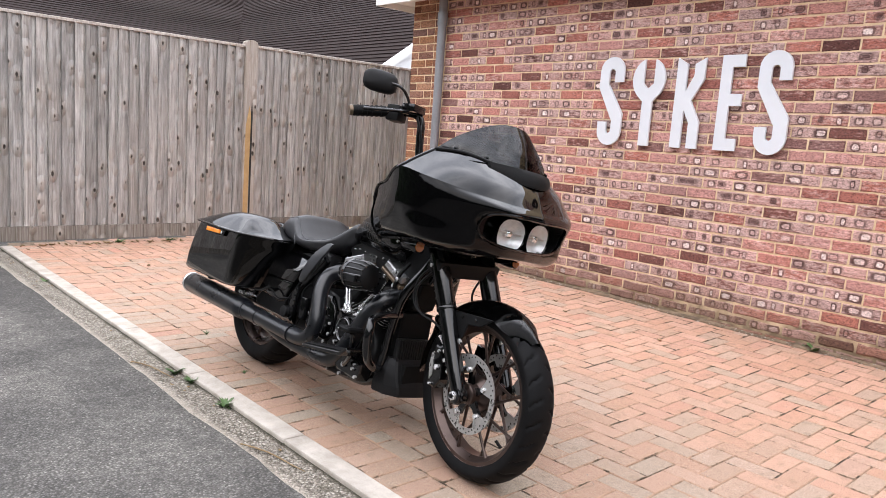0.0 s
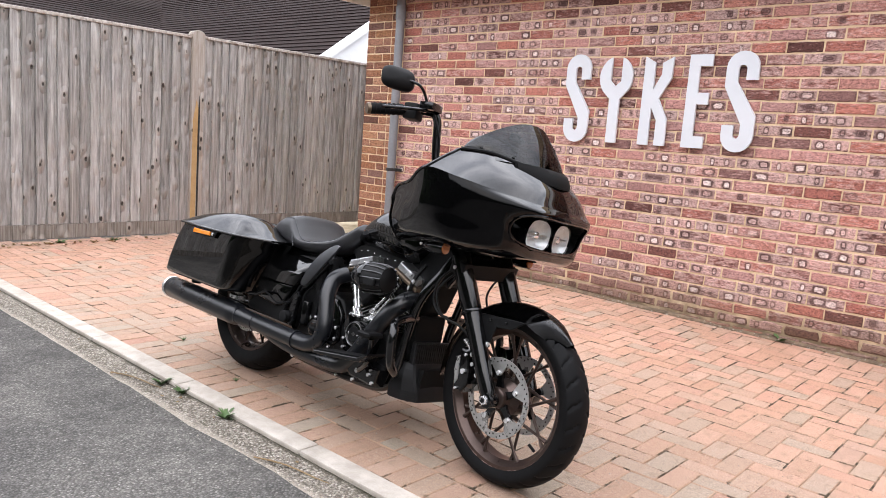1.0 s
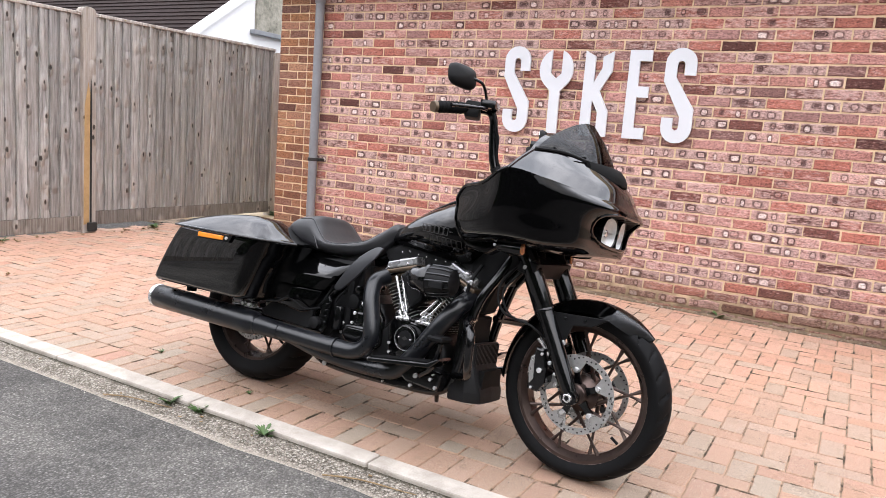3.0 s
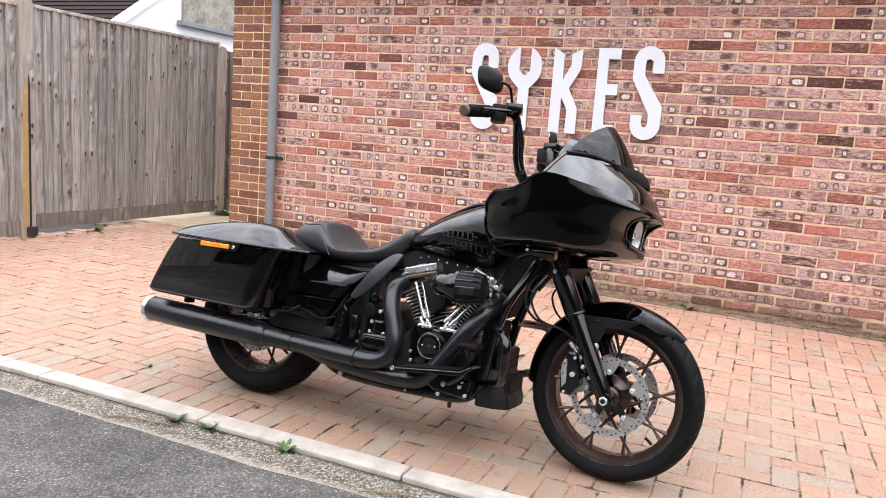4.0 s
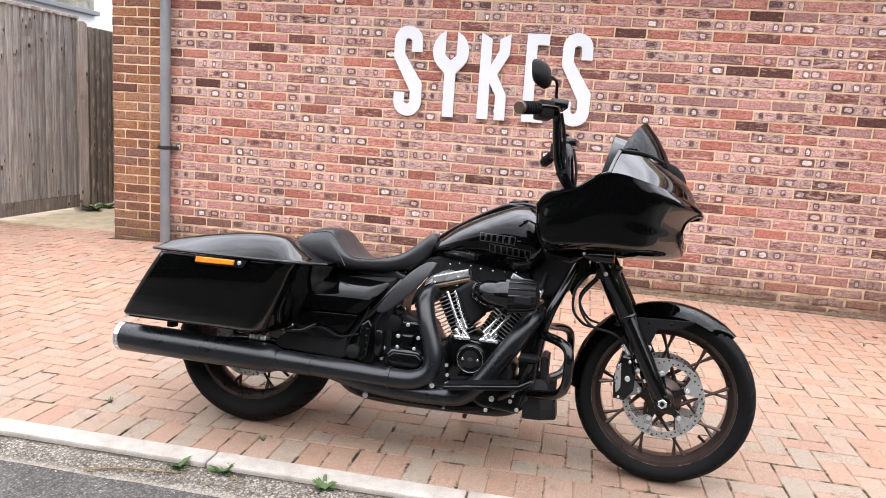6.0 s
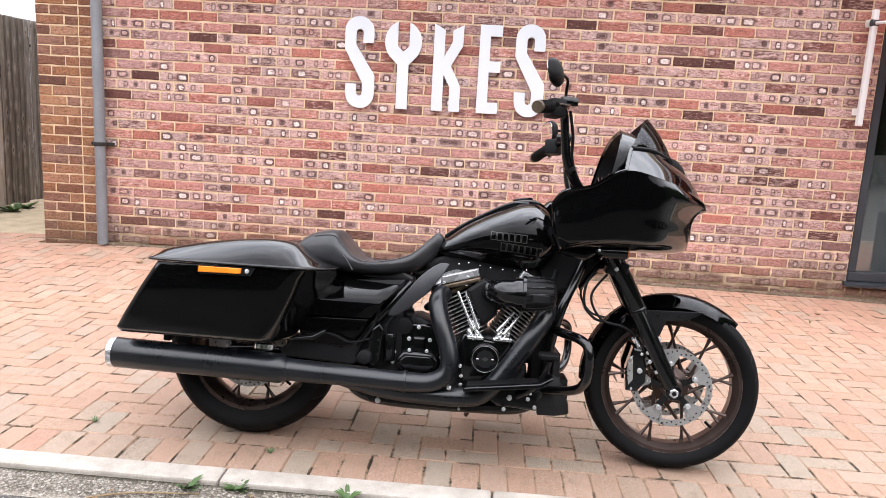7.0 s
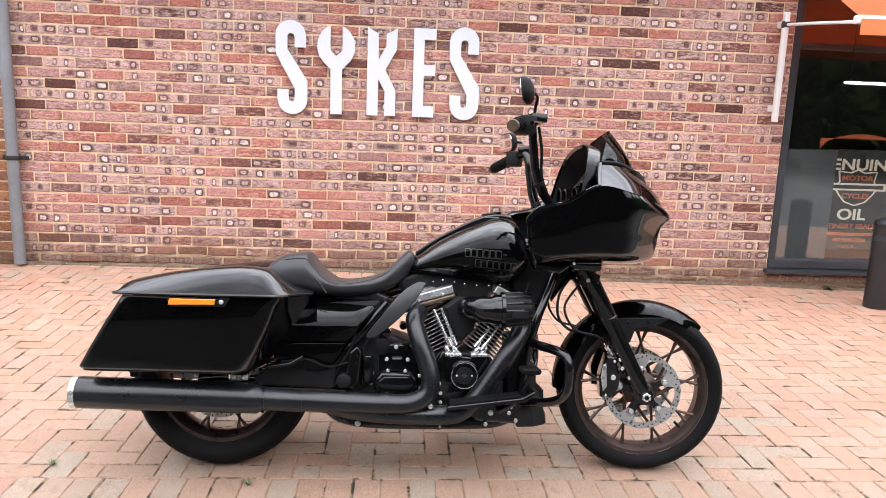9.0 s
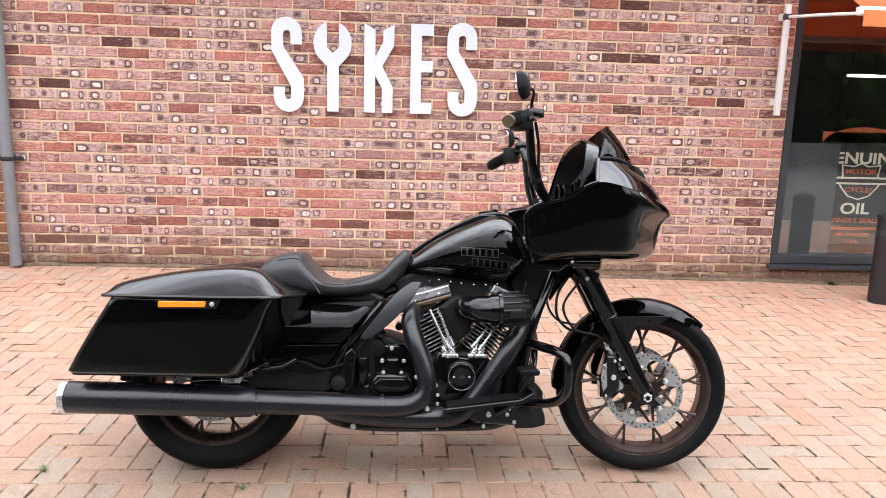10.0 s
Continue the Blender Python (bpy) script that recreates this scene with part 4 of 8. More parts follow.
part("panel_edge", prism([(-0.35, 0.0), (0.35, 0.0), (0.35, 0.07)] + arc(0.0, 0.06, 0.352, 0.06, -5, -175, 12)[::1] + [(-0.35, 0.07)], -0.004, -0.001, "x"), POSTER_RUST, poster, "rust red lower border")


def on_board(u, v):
    return Matrix.Translation((-0.0015, -u, v)) @ Matrix(((0, 0, -1, 0), (-1, 0, 0, 0), (0, 1, 0, 0), (0, 0, 0, 1))) @ Matrix.Diagonal((1.25, 1, 1, 1))


lettering("GENUINE", 0.125, on_board(-0.01, 0.76), POSTER_CREAM, poster)
lettering("OIL", 0.125, on_board(-0.01, 0.355), POSTER_CREAM, poster)
shield = [(1.5 * a, 0.58 + 1.12 * (c - 0.58)) for a, c in [(-0.11, 0.70), (-0.04, 0.69), (0.0, 0.715), (0.04, 0.69), (0.11, 0.70), (0.10, 0.62), (0.13, 0.585), (0.10, 0.53), (0.06, 0.47), (0.0, 0.445), (-0.06, 0.47), (-0.10, 0.53), (-0.13, 0.585), (-0.10, 0.62)]]
part("emblem", prism(shield, -0.0045, -0.001, "x"), POSTER_CREAM, poster, "cream edged shield")
part("emblem", prism([(0.92 * a, 0.58 + 0.92 * (c - 0.58)) for a, c in shield], -0.0055, -0.001, "x"), POSTER_BLACK, poster, "black shield")
part("emblem_bar", box(-0.0075, -0.001, -0.25, 0.25, 0.555, 0.615), POSTER_CREAM, poster, "cream bar across the shield")
part("emblem_bar", box(-0.009, -0.001, -0.225, 0.225, 0.570, 0.600), POSTER_BLACK, poster, "black bar")
lettering("MOTOR", 0.058, on_board(0.0, 0.655) @ pose(0, 0, 0.005), POSTER_RUST, poster)
lettering("CYCLES", 0.055, on_board(0.0, 0.510) @ pose(0, 0, 0.005), POSTER_RUST, poster)
lettering("REFINERY SEALED", 0.052, on_board(0.0, 0.262), POSTER_RUST, poster)
part("text_bar", box(-0.004, -0.001, -0.24, 0.24, 0.185, 0.208), POSTER_RUST, poster, "small rust bar")
lettering("MILWAUKEE", 0.04, on_board(0.0, 0.145), POSTER_RUST, poster)
lettering("U.S.A.", 0.04, on_board(0.0, 0.09), POSTER_RUST, poster)

screen = thing("display_panel", pose(5.10, -0.255, 0.10), "grey display panel standing behind the glass", "panel")
part("panel", box(0.0, 0.03, -0.30, 0.145, 0.0, 1.02, 0.004), ROOM_GREY, screen)
part("foot", box(-0.03, 0.2, -0.30, 0.145, 0.0, 0.02, 0.004), ROOM_DARK, screen)
TUBE_LIGHT, tn, tl, tp = nodes_of("lit_tube")
tp.inputs["Emission Color"].default_value = (1, 0.97, 0.92, 1)
tp.inputs["Emission Strength"].default_value = 4.0
lamp = thing("ceiling_lamp", pose(6.9, -1.97, 1.75), "lit white tube lamp in the showroom", "lamp")
part("tube", box(-0.015, 0.015, -0.35, 0.35, -0.013, 0.013, 0.006), TUBE_LIGHT, lamp)
part("hanger", box(-0.01, 0.01, -0.3, -0.28, 0.013, 0.86), ANTHRACITE, lamp)
part("hanger", box(-0.01, 0.01, 0.28, 0.3, 0.013, 0.86), ANTHRACITE, lamp)

# ---- motorcycle: x forward from the rear contact, y to its left, z up; it leans on its side stand ----
def paint_material(name, col, rough, flake=0.0):
    m, n, l, p = nodes_of(name)
    pos = n.new("ShaderNodeTexCoord").outputs["Object"]
    dust = noise_node(n, l, pos, 3.0, 5.0, 0.6)
    peel = noise_node(n, l, pos, 90.0, 2.0, 0.5)
    l.new(mixc(n, l, ramp(n, l, dust, [(0.55, 0.0), (0.9, 0.015)]), col, (0.06, 0.06, 0.06)), p.inputs["Base Color"])
    l.new(ramp(n, l, dust, [(0.3, rough), (0.8, rough + 0.05)]), p.inputs["Roughness"])
    p.inputs["Specular IOR Level"].default_value = 0.02
    face = n.new("ShaderNodeLayerWeight")
    face.inputs["Blend"].default_value = 0.5
    l.new(ramp(n, l, face.outputs["Facing"], [(0.02, 0.12), (0.18, 0.20), (0.34, 1.0), (0.50, 1.0), (0.85, 0.40)]), p.inputs["Coat Weight"])
    p.inputs["Coat Roughness"].default_value = 0.012
    p.inputs["Coat IOR"].default_value = 1.78
    bump(n, l, p, peel, 0.03, 0.0006)
    return m


GLOSS = paint_material("vivid_black_paint", (0.0018, 0.0018, 0.002), 0.10)
GLOSS_PART = surface("gloss_black_metal", (0.002, 0.002, 0.0023), (0.0045, 0.0045, 0.005), 14.0, (0.12, 0.22), fine=300, coat=0.55, spec=0.28)
SATIN = surface("satin_black_exhaust", (0.004, 0.0046, 0.0062), (0.008, 0.009, 0.0115), 7.0, (0.26, 0.33), fine=260, spec=0.56)
SATIN_PANEL = surface("satin_black_panel", (0.024, 0.025, 0.028), (0.036, 0.037, 0.041), 9.0, (0.38, 0.5), fine=320)
SATIN_CHIN = surface("matte_black_spoiler", (0.006, 0.006, 0.0066), (0.013, 0.013, 0.014), 12.0, (0.5, 0.65), fine=240, spec=0.25)
PLASTIC = surface("black_plastic", (0.003, 0.003, 0.0035), (0.008, 0.008, 0.0085), 12.0, (0.45, 0.62), fine=240, spec=0.22)
WRINKLE = surface("wrinkle_black_case", (0.005, 0.005, 0.0055), (0.014, 0.014, 0.015), 40.0, (0.38, 0.52), relief=0.0008, fine=420, spec=0.3)
VINYL = surface("black_seat_vinyl", (0.010, 0.010, 0.0115), (0.021, 0.021, 0.0235), 16.0, (0.34, 0.46), relief=0.0006, fine=520, spec=0.52)
RUBBER = surface("tyre_rubber", (0.0022, 0.0022, 0.0025), (0.0055, 0.0055, 0.006), 9.0, (0.55, 0.75), fine=160, spec=0.14)
ZINC = surface("bright_bolt", (0.74, 0.74, 0.74), (0.88, 0.88, 0.88), 20.0, (0.18, 0.28), metal=0.62, fine=300)
BRONZE = surface("dark_bronze_wheel", (0.055, 0.038, 0.033), (0.098, 0.070, 0.061), 12.0, (0.25, 0.36), metal=0.75, fine=300)
BRONZE_EDGE = surface("bright_bronze_rim_edge", (0.30, 0.21, 0.18), (0.42, 0.31, 0.27), 12.0, (0.22, 0.32), metal=0.7, fine=300)
BRONZE_BAND = surface("bronze_head_band", (0.10, 0.072, 0.048), (0.17, 0.125, 0.085), 20.0, (0.3, 0.42), metal=0.6, fine=300)
STEEL = surface("brushed_disc_steel", (0.42, 0.41, 0.40), (0.62, 0.61, 0.60), 18.0, (0.24, 0.36), metal=0.72, fine=300)
CHROME = surface("chrome", (0.80, 0.80, 0.81), (0.90, 0.90, 0.91), 12.0, (0.10, 0.20), metal=0.78, fine=200)
MACHINED = surface("machined_fin_edge", (0.50, 0.50, 0.51), (0.86, 0.86, 0.87), 60.0, (0.22, 0.36), metal=0.7, fine=300)
SILVER_CAP = surface("satin_silver_cap", (0.34, 0.34, 0.345), (0.52, 0.52, 0.53), 14.0, (0.22, 0.32), metal=0.6, fine=300)
HOLE_DARK = surface("dark_recess", (0.004, 0.004, 0.004), (0.008, 0.008, 0.008), 10.0, (0.6, 0.75), spec=0.12)
DECAL = surface("dark_grey_decal", (0.022, 0.021, 0.021), (0.038, 0.036, 0.035), 50.0, (0.3, 0.4))
REFLECTOR_BOWL = surface("lamp_reflector", (0.78, 0.78, 0.77), (0.93, 0.93, 0.92), 60.0, (0.15, 0.28), metal=0.2, fine=60)
LAMP_GLASS = glass_material("lamp_glass", (0.95, 0.96, 0.97), 0.0, 1.25, 5.0, 0.08)
SMOKE = glass_material("smoked_screen", (0.030, 0.030, 0.036), 0.02, 1.85, 3.4, 0.55)
SMOKED_AMBER, sn, sl, sp = nodes_of("smoked_amber_lens")
sp.inputs["Base Color"].default_value = (0.30, 0.085, 0.012, 1)
sp.inputs["Roughness"].default_value = 0.16
sp.inputs["Coat Weight"].default_value = 0.6
AMBER_M = surface("amber_lens", (0.70, 0.17, 0.008), (0.95, 0.34, 0.03), 26.0, (0.16, 0.26), fine=140, coat=0.6)
MIRROR_M, mn, ml, mp_ = nodes_of("mirror_glass")
mp_.inputs["Base Color"].default_value = (0.8, 0.8, 0.8, 1)
mp_.inputs["Metallic"].default_value = 1.0
mp_.inputs["Roughness"].default_value = 0.03

BIKE = pose(1.945, 3.59, 0.004, 0, 0, -90.3) @ pose(0, 0, 0, -10, 0, 0)
bike = thing("motorcycle", BIKE, "gloss black touring motorcycle with bronze wheels leaning on its stand", "motorcycle")


def resample(rows, steps):
    """Catmull-Rom through tuples of numbers."""
    a = [np.array(r, float) for r in rows]
    out = []
    for k in range(len(a) - 1):
        p, q, r, s = a[max(k - 1, 0)], a[k], a[k + 1], a[min(k + 2, len(a) - 1)]
        for j in range(steps):
            t = j / steps
            out.append(0.5 * (2 * q + (r - p) * t + (2 * p - 5 * q + 4 * r - s) * t * t + (3 * q - p - 3 * r + s) * t ** 3))
    return out + [a[-1]]


def skin(sections, closed=True, caps=True, bm=None):
    """Skins rings of points into one surface."""
    bm = bm or bmesh.new()
    rings = [[bm.verts.new(p) for p in s] for s in sections]
    k = len(rings[0])
    for a, b in zip(rings, rings[1:]):
        for j in range(k if closed else k - 1):
            bm.faces.new((a[j], a[(j + 1) % k], b[(j + 1) % k], b[j]))
    if caps and closed:
        bm.faces.new(rings[0][::-1])
        bm.faces.new(rings[-1])
    return bm


def oval(x, zc, hw, ht, hb, p, n=28, yc=0.0):
    """A rounded section across the machine: half width, heights above and below zc, squareness p."""
    out = []
    for j in range(n):
        a = 2 * math.pi * j / n
        c, s = math.cos(a), math.sin(a)
        out.append((x, yc + hw * math.copysign(abs(c) ** (2 / p), c), zc + (ht if s > 0 else hb) * math.copysign(abs(s) ** (2 / p), s)))
    return out


def mirror_y(bm):
    """The same shape on the other side."""
    for v in bm.verts:
        v.co.y = -v.co.y
    bmesh.ops.reverse_faces(bm, faces=bm.faces[:])
    return bm


def bolt(c, parent, r=0.008, mt=None, axis=(0, -1, 0), h=0.008):
    r *= 0.9
    b = disc(c, axis, r, h, 12, 0.0015)
    a = Vector(axis).normalized()
    n0 = len(b.faces)
    join(b, disc(Vector(c) + a * h * 0.5, axis, r * 0.54, 0.0012, 6))
    b.faces.ensure_lookup_table()
    for f in b.faces[n0:]:
        f.material_index = 1
    return part("bolt", b, [mt or ZINC, HOLE_DARK], parent, smooth=True)


# -- wheels --
def tyre(c, r, w, rim_r, grooves):
    n, m = 288, 26
    secs = []
    for i in range(n):
        a = 2 * math.pi * i / n
        ring = []
        for j in range(m + 1):
            s = -1 + 2 * j / m
            # crown profile from bead to bead
            ang = s * 1.95
            y = w * math.sin(ang) / 1.0
            rad = r - 0.5 * w * 1.15 * (1 - math.cos(ang))
            if abs(ang) > 1.35:
                k = (abs(ang) - 1.35) / 0.6
                y = math.copysign(w * (0.976 - 0.22 * k * k), s)
                rad = (r - 0.5 * w * 1.15 * (1 - math.cos(1.35))) * (1 - k) + (rim_r - 0.004) * k
            if abs(s) < 0.6:
                ph = (grooves * a / (2 * math.pi) + 0.9 * abs(s) + (0.5 if s > 0 else 0.0)) % 1.0
                if 0.09 < abs(s) < 0.58 and ph < 0.16:
                    rad -= 0.006
            ring.append((c[0] + rad * math.cos(a), c[1] + y, c[2] + rad * math.sin(a)))
        secs.append(ring)
    secs.append(secs[0])
    b = bmesh.new()
    rings = [[b.verts.new(p) for p in s] for s in secs[:-1]]
    rings.append(rings[0])
    for p, q in zip(rings, rings[1:]):
        for j in range(m):
            b.faces.new((p[j], p[j + 1], q[j + 1], q[j]))
    return b


def lathe(c, profile, n=96):
    """Turns (radius, y) points round the axle at c."""
    b = bmesh.new()
    rings = []
    for i in range(n):
        a = 2 * math.pi * i / n
        rings.append([b.verts.new((c[0] + r * math.cos(a), c[1] + y, c[2] + r * math.sin(a))) for r, y in profile])
    rings.append(rings[0])
    k = len(profile)
    for p, q in zip(rings, rings[1:]):
        for j in range(k):
            b.faces.new((p[j], p[(j + 1) % k], q[(j + 1) % k], q[j]))
    return b


def brake_disc(c, y, parent, r=0.141):
    d = part("brake_disc", lathe((c[0], c[1] + y, c[2]), [(r, -0.0025), (r, 0.0025), (r - 0.022, 0.0025), (r - 0.022, -0.0025)], 80), STEEL, parent, "drilled steel brake disc", smooth=True)
    hb = bmesh.new()
    side = -1 if y < 0 else 1
    for i in range(50):
        a = 2 * math.pi * i / 50
        rr = r - (0.006, 0.011, 0.016)[i % 3]
        disc((c[0] + rr * math.cos(a), c[1] + y, c[2] + rr * math.sin(a)), (0, 1, 0), 0.0032, 0.0062, 8, bm=hb)
    tagged(part("hole_pattern", hb, HOLE_DARK, d), kind="stuff")
    o = Vector(c) + Vector((0, y, 0))
    for i in range(5):
        a = 2 * math.pi * (i + 0.35) / 5
        u, v = Vector((math.cos(a), 0, math.sin(a))), Vector((-math.sin(a), 0, math.cos(a)))
        # steel tab that runs in from the ring, and the black arm of the hub that carries it
        tab = [(0.080, -0.011), (0.094, -0.020), (0.108, -0.030), (0.120, -0.036), (0.124, 0.0), (0.120, 0.036), (0.108, 0.030), (0.094, 0.020), (0.080, 0.011), (0.076, 0.0)]
        arm = [(0.030, -0.016), (0.060, -0.010), (0.088, -0.013), (0.094, 0.0), (0.088, 0.013), (0.060, 0.010), (0.030, 0.016)]
        for nm, shape, mt, y0, y1 in (("carrier_tab", tab, STEEL, -0.0022, 0.0022), ("carrier_arm", arm, GLOSS_PART, side * -0.016, side * -0.004)):
            bb = bmesh.new()
            lo = [bb.verts.new(o + u * p + v * q + Vector((0, y0, 0))) for p, q in shape]
            hi = [bb.verts.new(o + u * p + v * q + Vector((0, y1, 0))) for p, q in shape]
            bb.faces.new(lo), bb.faces.new(hi[::-1])
            for j in range(len(shape)):
                bb.faces.new((lo[j], lo[(j + 1) % len(shape)], hi[(j + 1) % len(shape)], hi[j]))
            part(nm, bb, mt, d)
        bolt(o + u * 0.087 + Vector((0, side * 0.006, 0)), d, 0.010, ZINC, (0, side, 0))
    return d


def wheel(name, c, r, w, rim_r, rim_w, crosses, discs, grooves):
    lip = rim_r + 0.013
    rim = part(name, lathe(c, [(lip, -rim_w), (lip, -rim_w + 0.008), (rim_r - 0.006, -rim_w + 0.014), (rim_r - 0.018, -rim_w * 0.5), (rim_r - 0.018, rim_w * 0.5),
                               (rim_r - 0.006, rim_w - 0.014), (lip, rim_w - 0.008), (lip, rim_w), (rim_r - 0.006, rim_w), (rim_r - 0.025, rim_w * 0.5), (rim_r - 0.025, -rim_w * 0.5), (rim_r - 0.006, -rim_w)]), BRONZE, bike,
               "dark bronze cast wheel rim", smooth=True)
    for sg in (-1, 1):
        part("rim_edge", lathe((c[0], c[1] + sg * rim_w, c[2]), [(lip - 0.003, -0.0018), (lip - 0.003, 0.0018), (lip - 0.0075, 0.0018), (lip - 0.0075, -0.0018)]), BRONZE_EDGE, rim, "bright machined rim edge", smooth=True)
    part("tyre", tyre(c, r, w, rim_r + 0.010, grooves), RUBBER, rim, "black treaded rubber tyre", smooth=True)
    for i in range(crosses):
        a0 = 2 * math.pi * (i + 0.25) / crosses
        for sg in (-1, 1):
            a_in, a_out = a0 + sg * 0.66, a0 - sg * 0.085
            p0 = Vector(c) + Vector((0.062 * math.cos(a_in), sg * 0.018, 0.062 * math.sin(a_in)))
            p1 = Vector(c) + Vector(((rim_r - 0.019) * math.cos(a_out), sg * 0.006 - 0.020, (rim_r - 0.019) * math.sin(a_out)))
            part("spoke", tube([p0, p0.lerp(p1, 0.35), p0.lerp(p1, 0.8), p1], [0.0095, 0.0055, 0.005, 0.0085], 8), BRONZE, rim, smooth=True)
    part("hub", tube([(c[0], c[1] + y, c[2]) for y in (-0.085, -0.08, -0.05, -0.03, 0.03, 0.05, 0.08, 0.085)], [0.03, 0.036, 0.04, 0.066, 0.066, 0.04, 0.036, 0.03], 28), BRONZE, rim, smooth=True)
    part("valve", tube([(c[0] + (rim_r - 0.03) * 0.73, c[1] - 0.02, c[2] - (rim_r - 0.03) * 0.68), (c[0] + (rim_r - 0.06) * 0.73, c[1] - 0.03, c[2] - (rim_r - 0.06) * 0.68)], 0.0055, 8), PLASTIC, rim)
    for y in discs:
        brake_disc(c, y, rim)
    return rim


FC, RC = (1.570, 0.0, 0.309), (0.0, 0.0, 0.326)
wheel("front_wheel", FC, 0.314, 0.063, 0.244, 0.045, 9, (-0.072, 0.072), 26)
wheel("rear_wheel", RC, 0.328, 0.088, 0.229, 0.062, 9, (-0.085,), 24)

# -- front fender --
secs = []
for i in range(41):
    t = i / 40
    a = radians(47 + (181 - 47) * t)
    tip = min(1.0, 0.35 + t * 5.0)
    hw = 0.086 * tip if t < 0.14 else 0.086
    ring = []
    for j in range(15):
        s = -1 + 2 * j / 14
        drop = 0.036 * abs(s) ** 2.4 + 0.008 * s * s
        R = 0.332 - drop + 0.007 * math.sin(math.pi * t)
        ring.append((FC[0] + R * math.cos(a), hw * s, FC[2] - 0.002 + R * math.sin(a)))
    secs.append(ring)
b = skin(secs, False, False)
bmesh.ops.solidify(b, geom=b.faces[:], thickness=0.004)
fender = part("front_fender", b, GLOSS, bike, "gloss black front fender", smooth=True)
for sg in (-1, 1):
    plate = prism([(1.445, 0.585), (1.66, 0.592), (1.60, 0.556), (1.53, 0.550), (1.512, 0.50), (1.492, 0.47), (1.475, 0.49)], sg * 0.086, sg * 0.094, "y", 0.002)
    part("fender_bracket", plate, PLASTIC, fender)
    for x, z in ((1.50, 0.570), (1.575, 0.574)):
        bolt((x, sg * 0.097, z), fender, 0.006, GLOSS_PART, (0, sg, 0), 0.006)
    bolt((1.505, sg * 0.099, 0.482), fender, 0.012, ZINC, (0, sg, 0), 0.01)

# -- fork --
F0, F1 = Vector((1.262, 0, 0.885)), Vector((1.568, 0, 0.303))
for sg in (-1, 1):
    off = Vector((0, sg * 0.113, 0))
    ax = (F1 - F0).normalized()
    upper = part("fork_leg", tube([F0 + off, F0 + off + ax * 0.02, F0 + off + ax * 0.335, F0 + off + ax * 0.343], [0.034, 0.0365, 0.0365, 0.033], 24), GLOSS_PART, bike, "gloss black fork cover", smooth=True)
    part("slider", tube([F0 + off + ax * 0.34, F0 + off + ax * 0.36, F0 + off + ax * 0.56, F0 + off + ax * 0.625, F1 + off], [0.033, 0.0325, 0.031, 0.029, 0.024], 24), GLOSS_PART, upper, smooth=True)
    part("axle_clamp", disc(F1 + off, (0, 1, 0), 0.029, 0.046, 24, 0.005), GLOSS_PART, upper, smooth=True)
    part("axle_nut", disc(F1 + off + Vector((0, sg * 0.027, 0)), (0, 1, 0), 0.017, 0.014, 6, 0.002), CHROME, upper)
    part("axle_bore", disc(F1 + off + Vector((0, sg * 0.035, 0)), (0, 1, 0), 0.008, 0.003, 12), HOLE_DARK, upper)
    part("dust_cap", disc(F0 + off + ax * 0.342, ax, 0.0375, 0.012, 24, 0.002), GLOSS_PART, upper, smooth=True)
lower_clamp = prism([(1.315, 0.77), (1.385, 0.745), (1.372, 0.690), (1.300, 0.712)], -0.146, 0.146, "y", 0.008)
clamp = part("fork_clamp", lower_clamp, PLASTIC, bike, "black lower triple clamp")
for sg in (-1, 1):
    bolt((1.338, sg * 0.150, 0.728), clamp, 0.0085, ZINC, (0, sg, 0), 0.01)
part("steering_head", tube([(1.20, 0, 0.98), (1.225, 0, 0.92), (1.30, 0, 0.72)], 0.048, 18), GLOSS_PART, bike, smooth=True)

# -- front brakes --
for sg in (-1, 1):
    y0, y1 = sg * 0.062, sg * 0.132
    cal = part("brake_caliper", prism([(1.418, 0.452), (1.452, 0.448), (1.470, 0.385), (1.468, 0.330), (1.440, 0.292), (1.402, 0.296), (1.396, 0.37)], min(y0, y1), max(y0, y1), "y", 0.008), GLOSS_PART, bike, "black brake caliper with silver face")
    part("caliper_face", prism([(1.406, 0.416), (1.419, 0.424), (1.424, 0.338), (1.410, 0.318), (1.400, 0.37)], min(sg * 0.131, sg * 0.136), max(sg * 0.131, sg * 0.136), "y", 0.002), STEEL, cal, "silver caliper face")
    for x, z, r in ((1.445, 0.372, 0.014), (1.448, 0.432, 0.008), (1.420, 0.305, 0.007)):
        bolt((x, sg * 0.137, z), cal, r * 0.78, ZINC, (0, sg, 0), 0.01)
    for x, z in ((1.470, 0.438), (1.478, 0.405), (1.505, 0.372), (1.463, 0.463)):
        bolt((x, sg * 0.128, z), cal, 0.008, ZINC, (0, sg, 0), 0.012)
    line = curve_points([(1.30, sg * 0.13, 0.70), (1.245, sg * 0.15, 0.62), (1.285, sg * 0.15, 0.54), (1.37, sg * 0.14, 0.515), (1.425, sg * 0.12, 0.475), (1.44, sg * 0.10, 0.45)], 8)
    part("brake_hose", tube(line, 0.0045, 8), PLASTIC, bike, smooth=True)
    part("hose_end", tube([(1.418, sg * 0.122, 0.484), (1.446, sg * 0.104, 0.445)], 0.0085, 8), CHROME, cal)
part("brake_hose", tube(curve_points([(1.27, -0.10, 0.72), (1.228, -0.13, 0.66), (1.225, -0.14, 0.585), (1.262, -0.14, 0.54), (1.30, -0.13, 0.53)], 8), 0.005, 8), PLASTIC, bike, smooth=True)

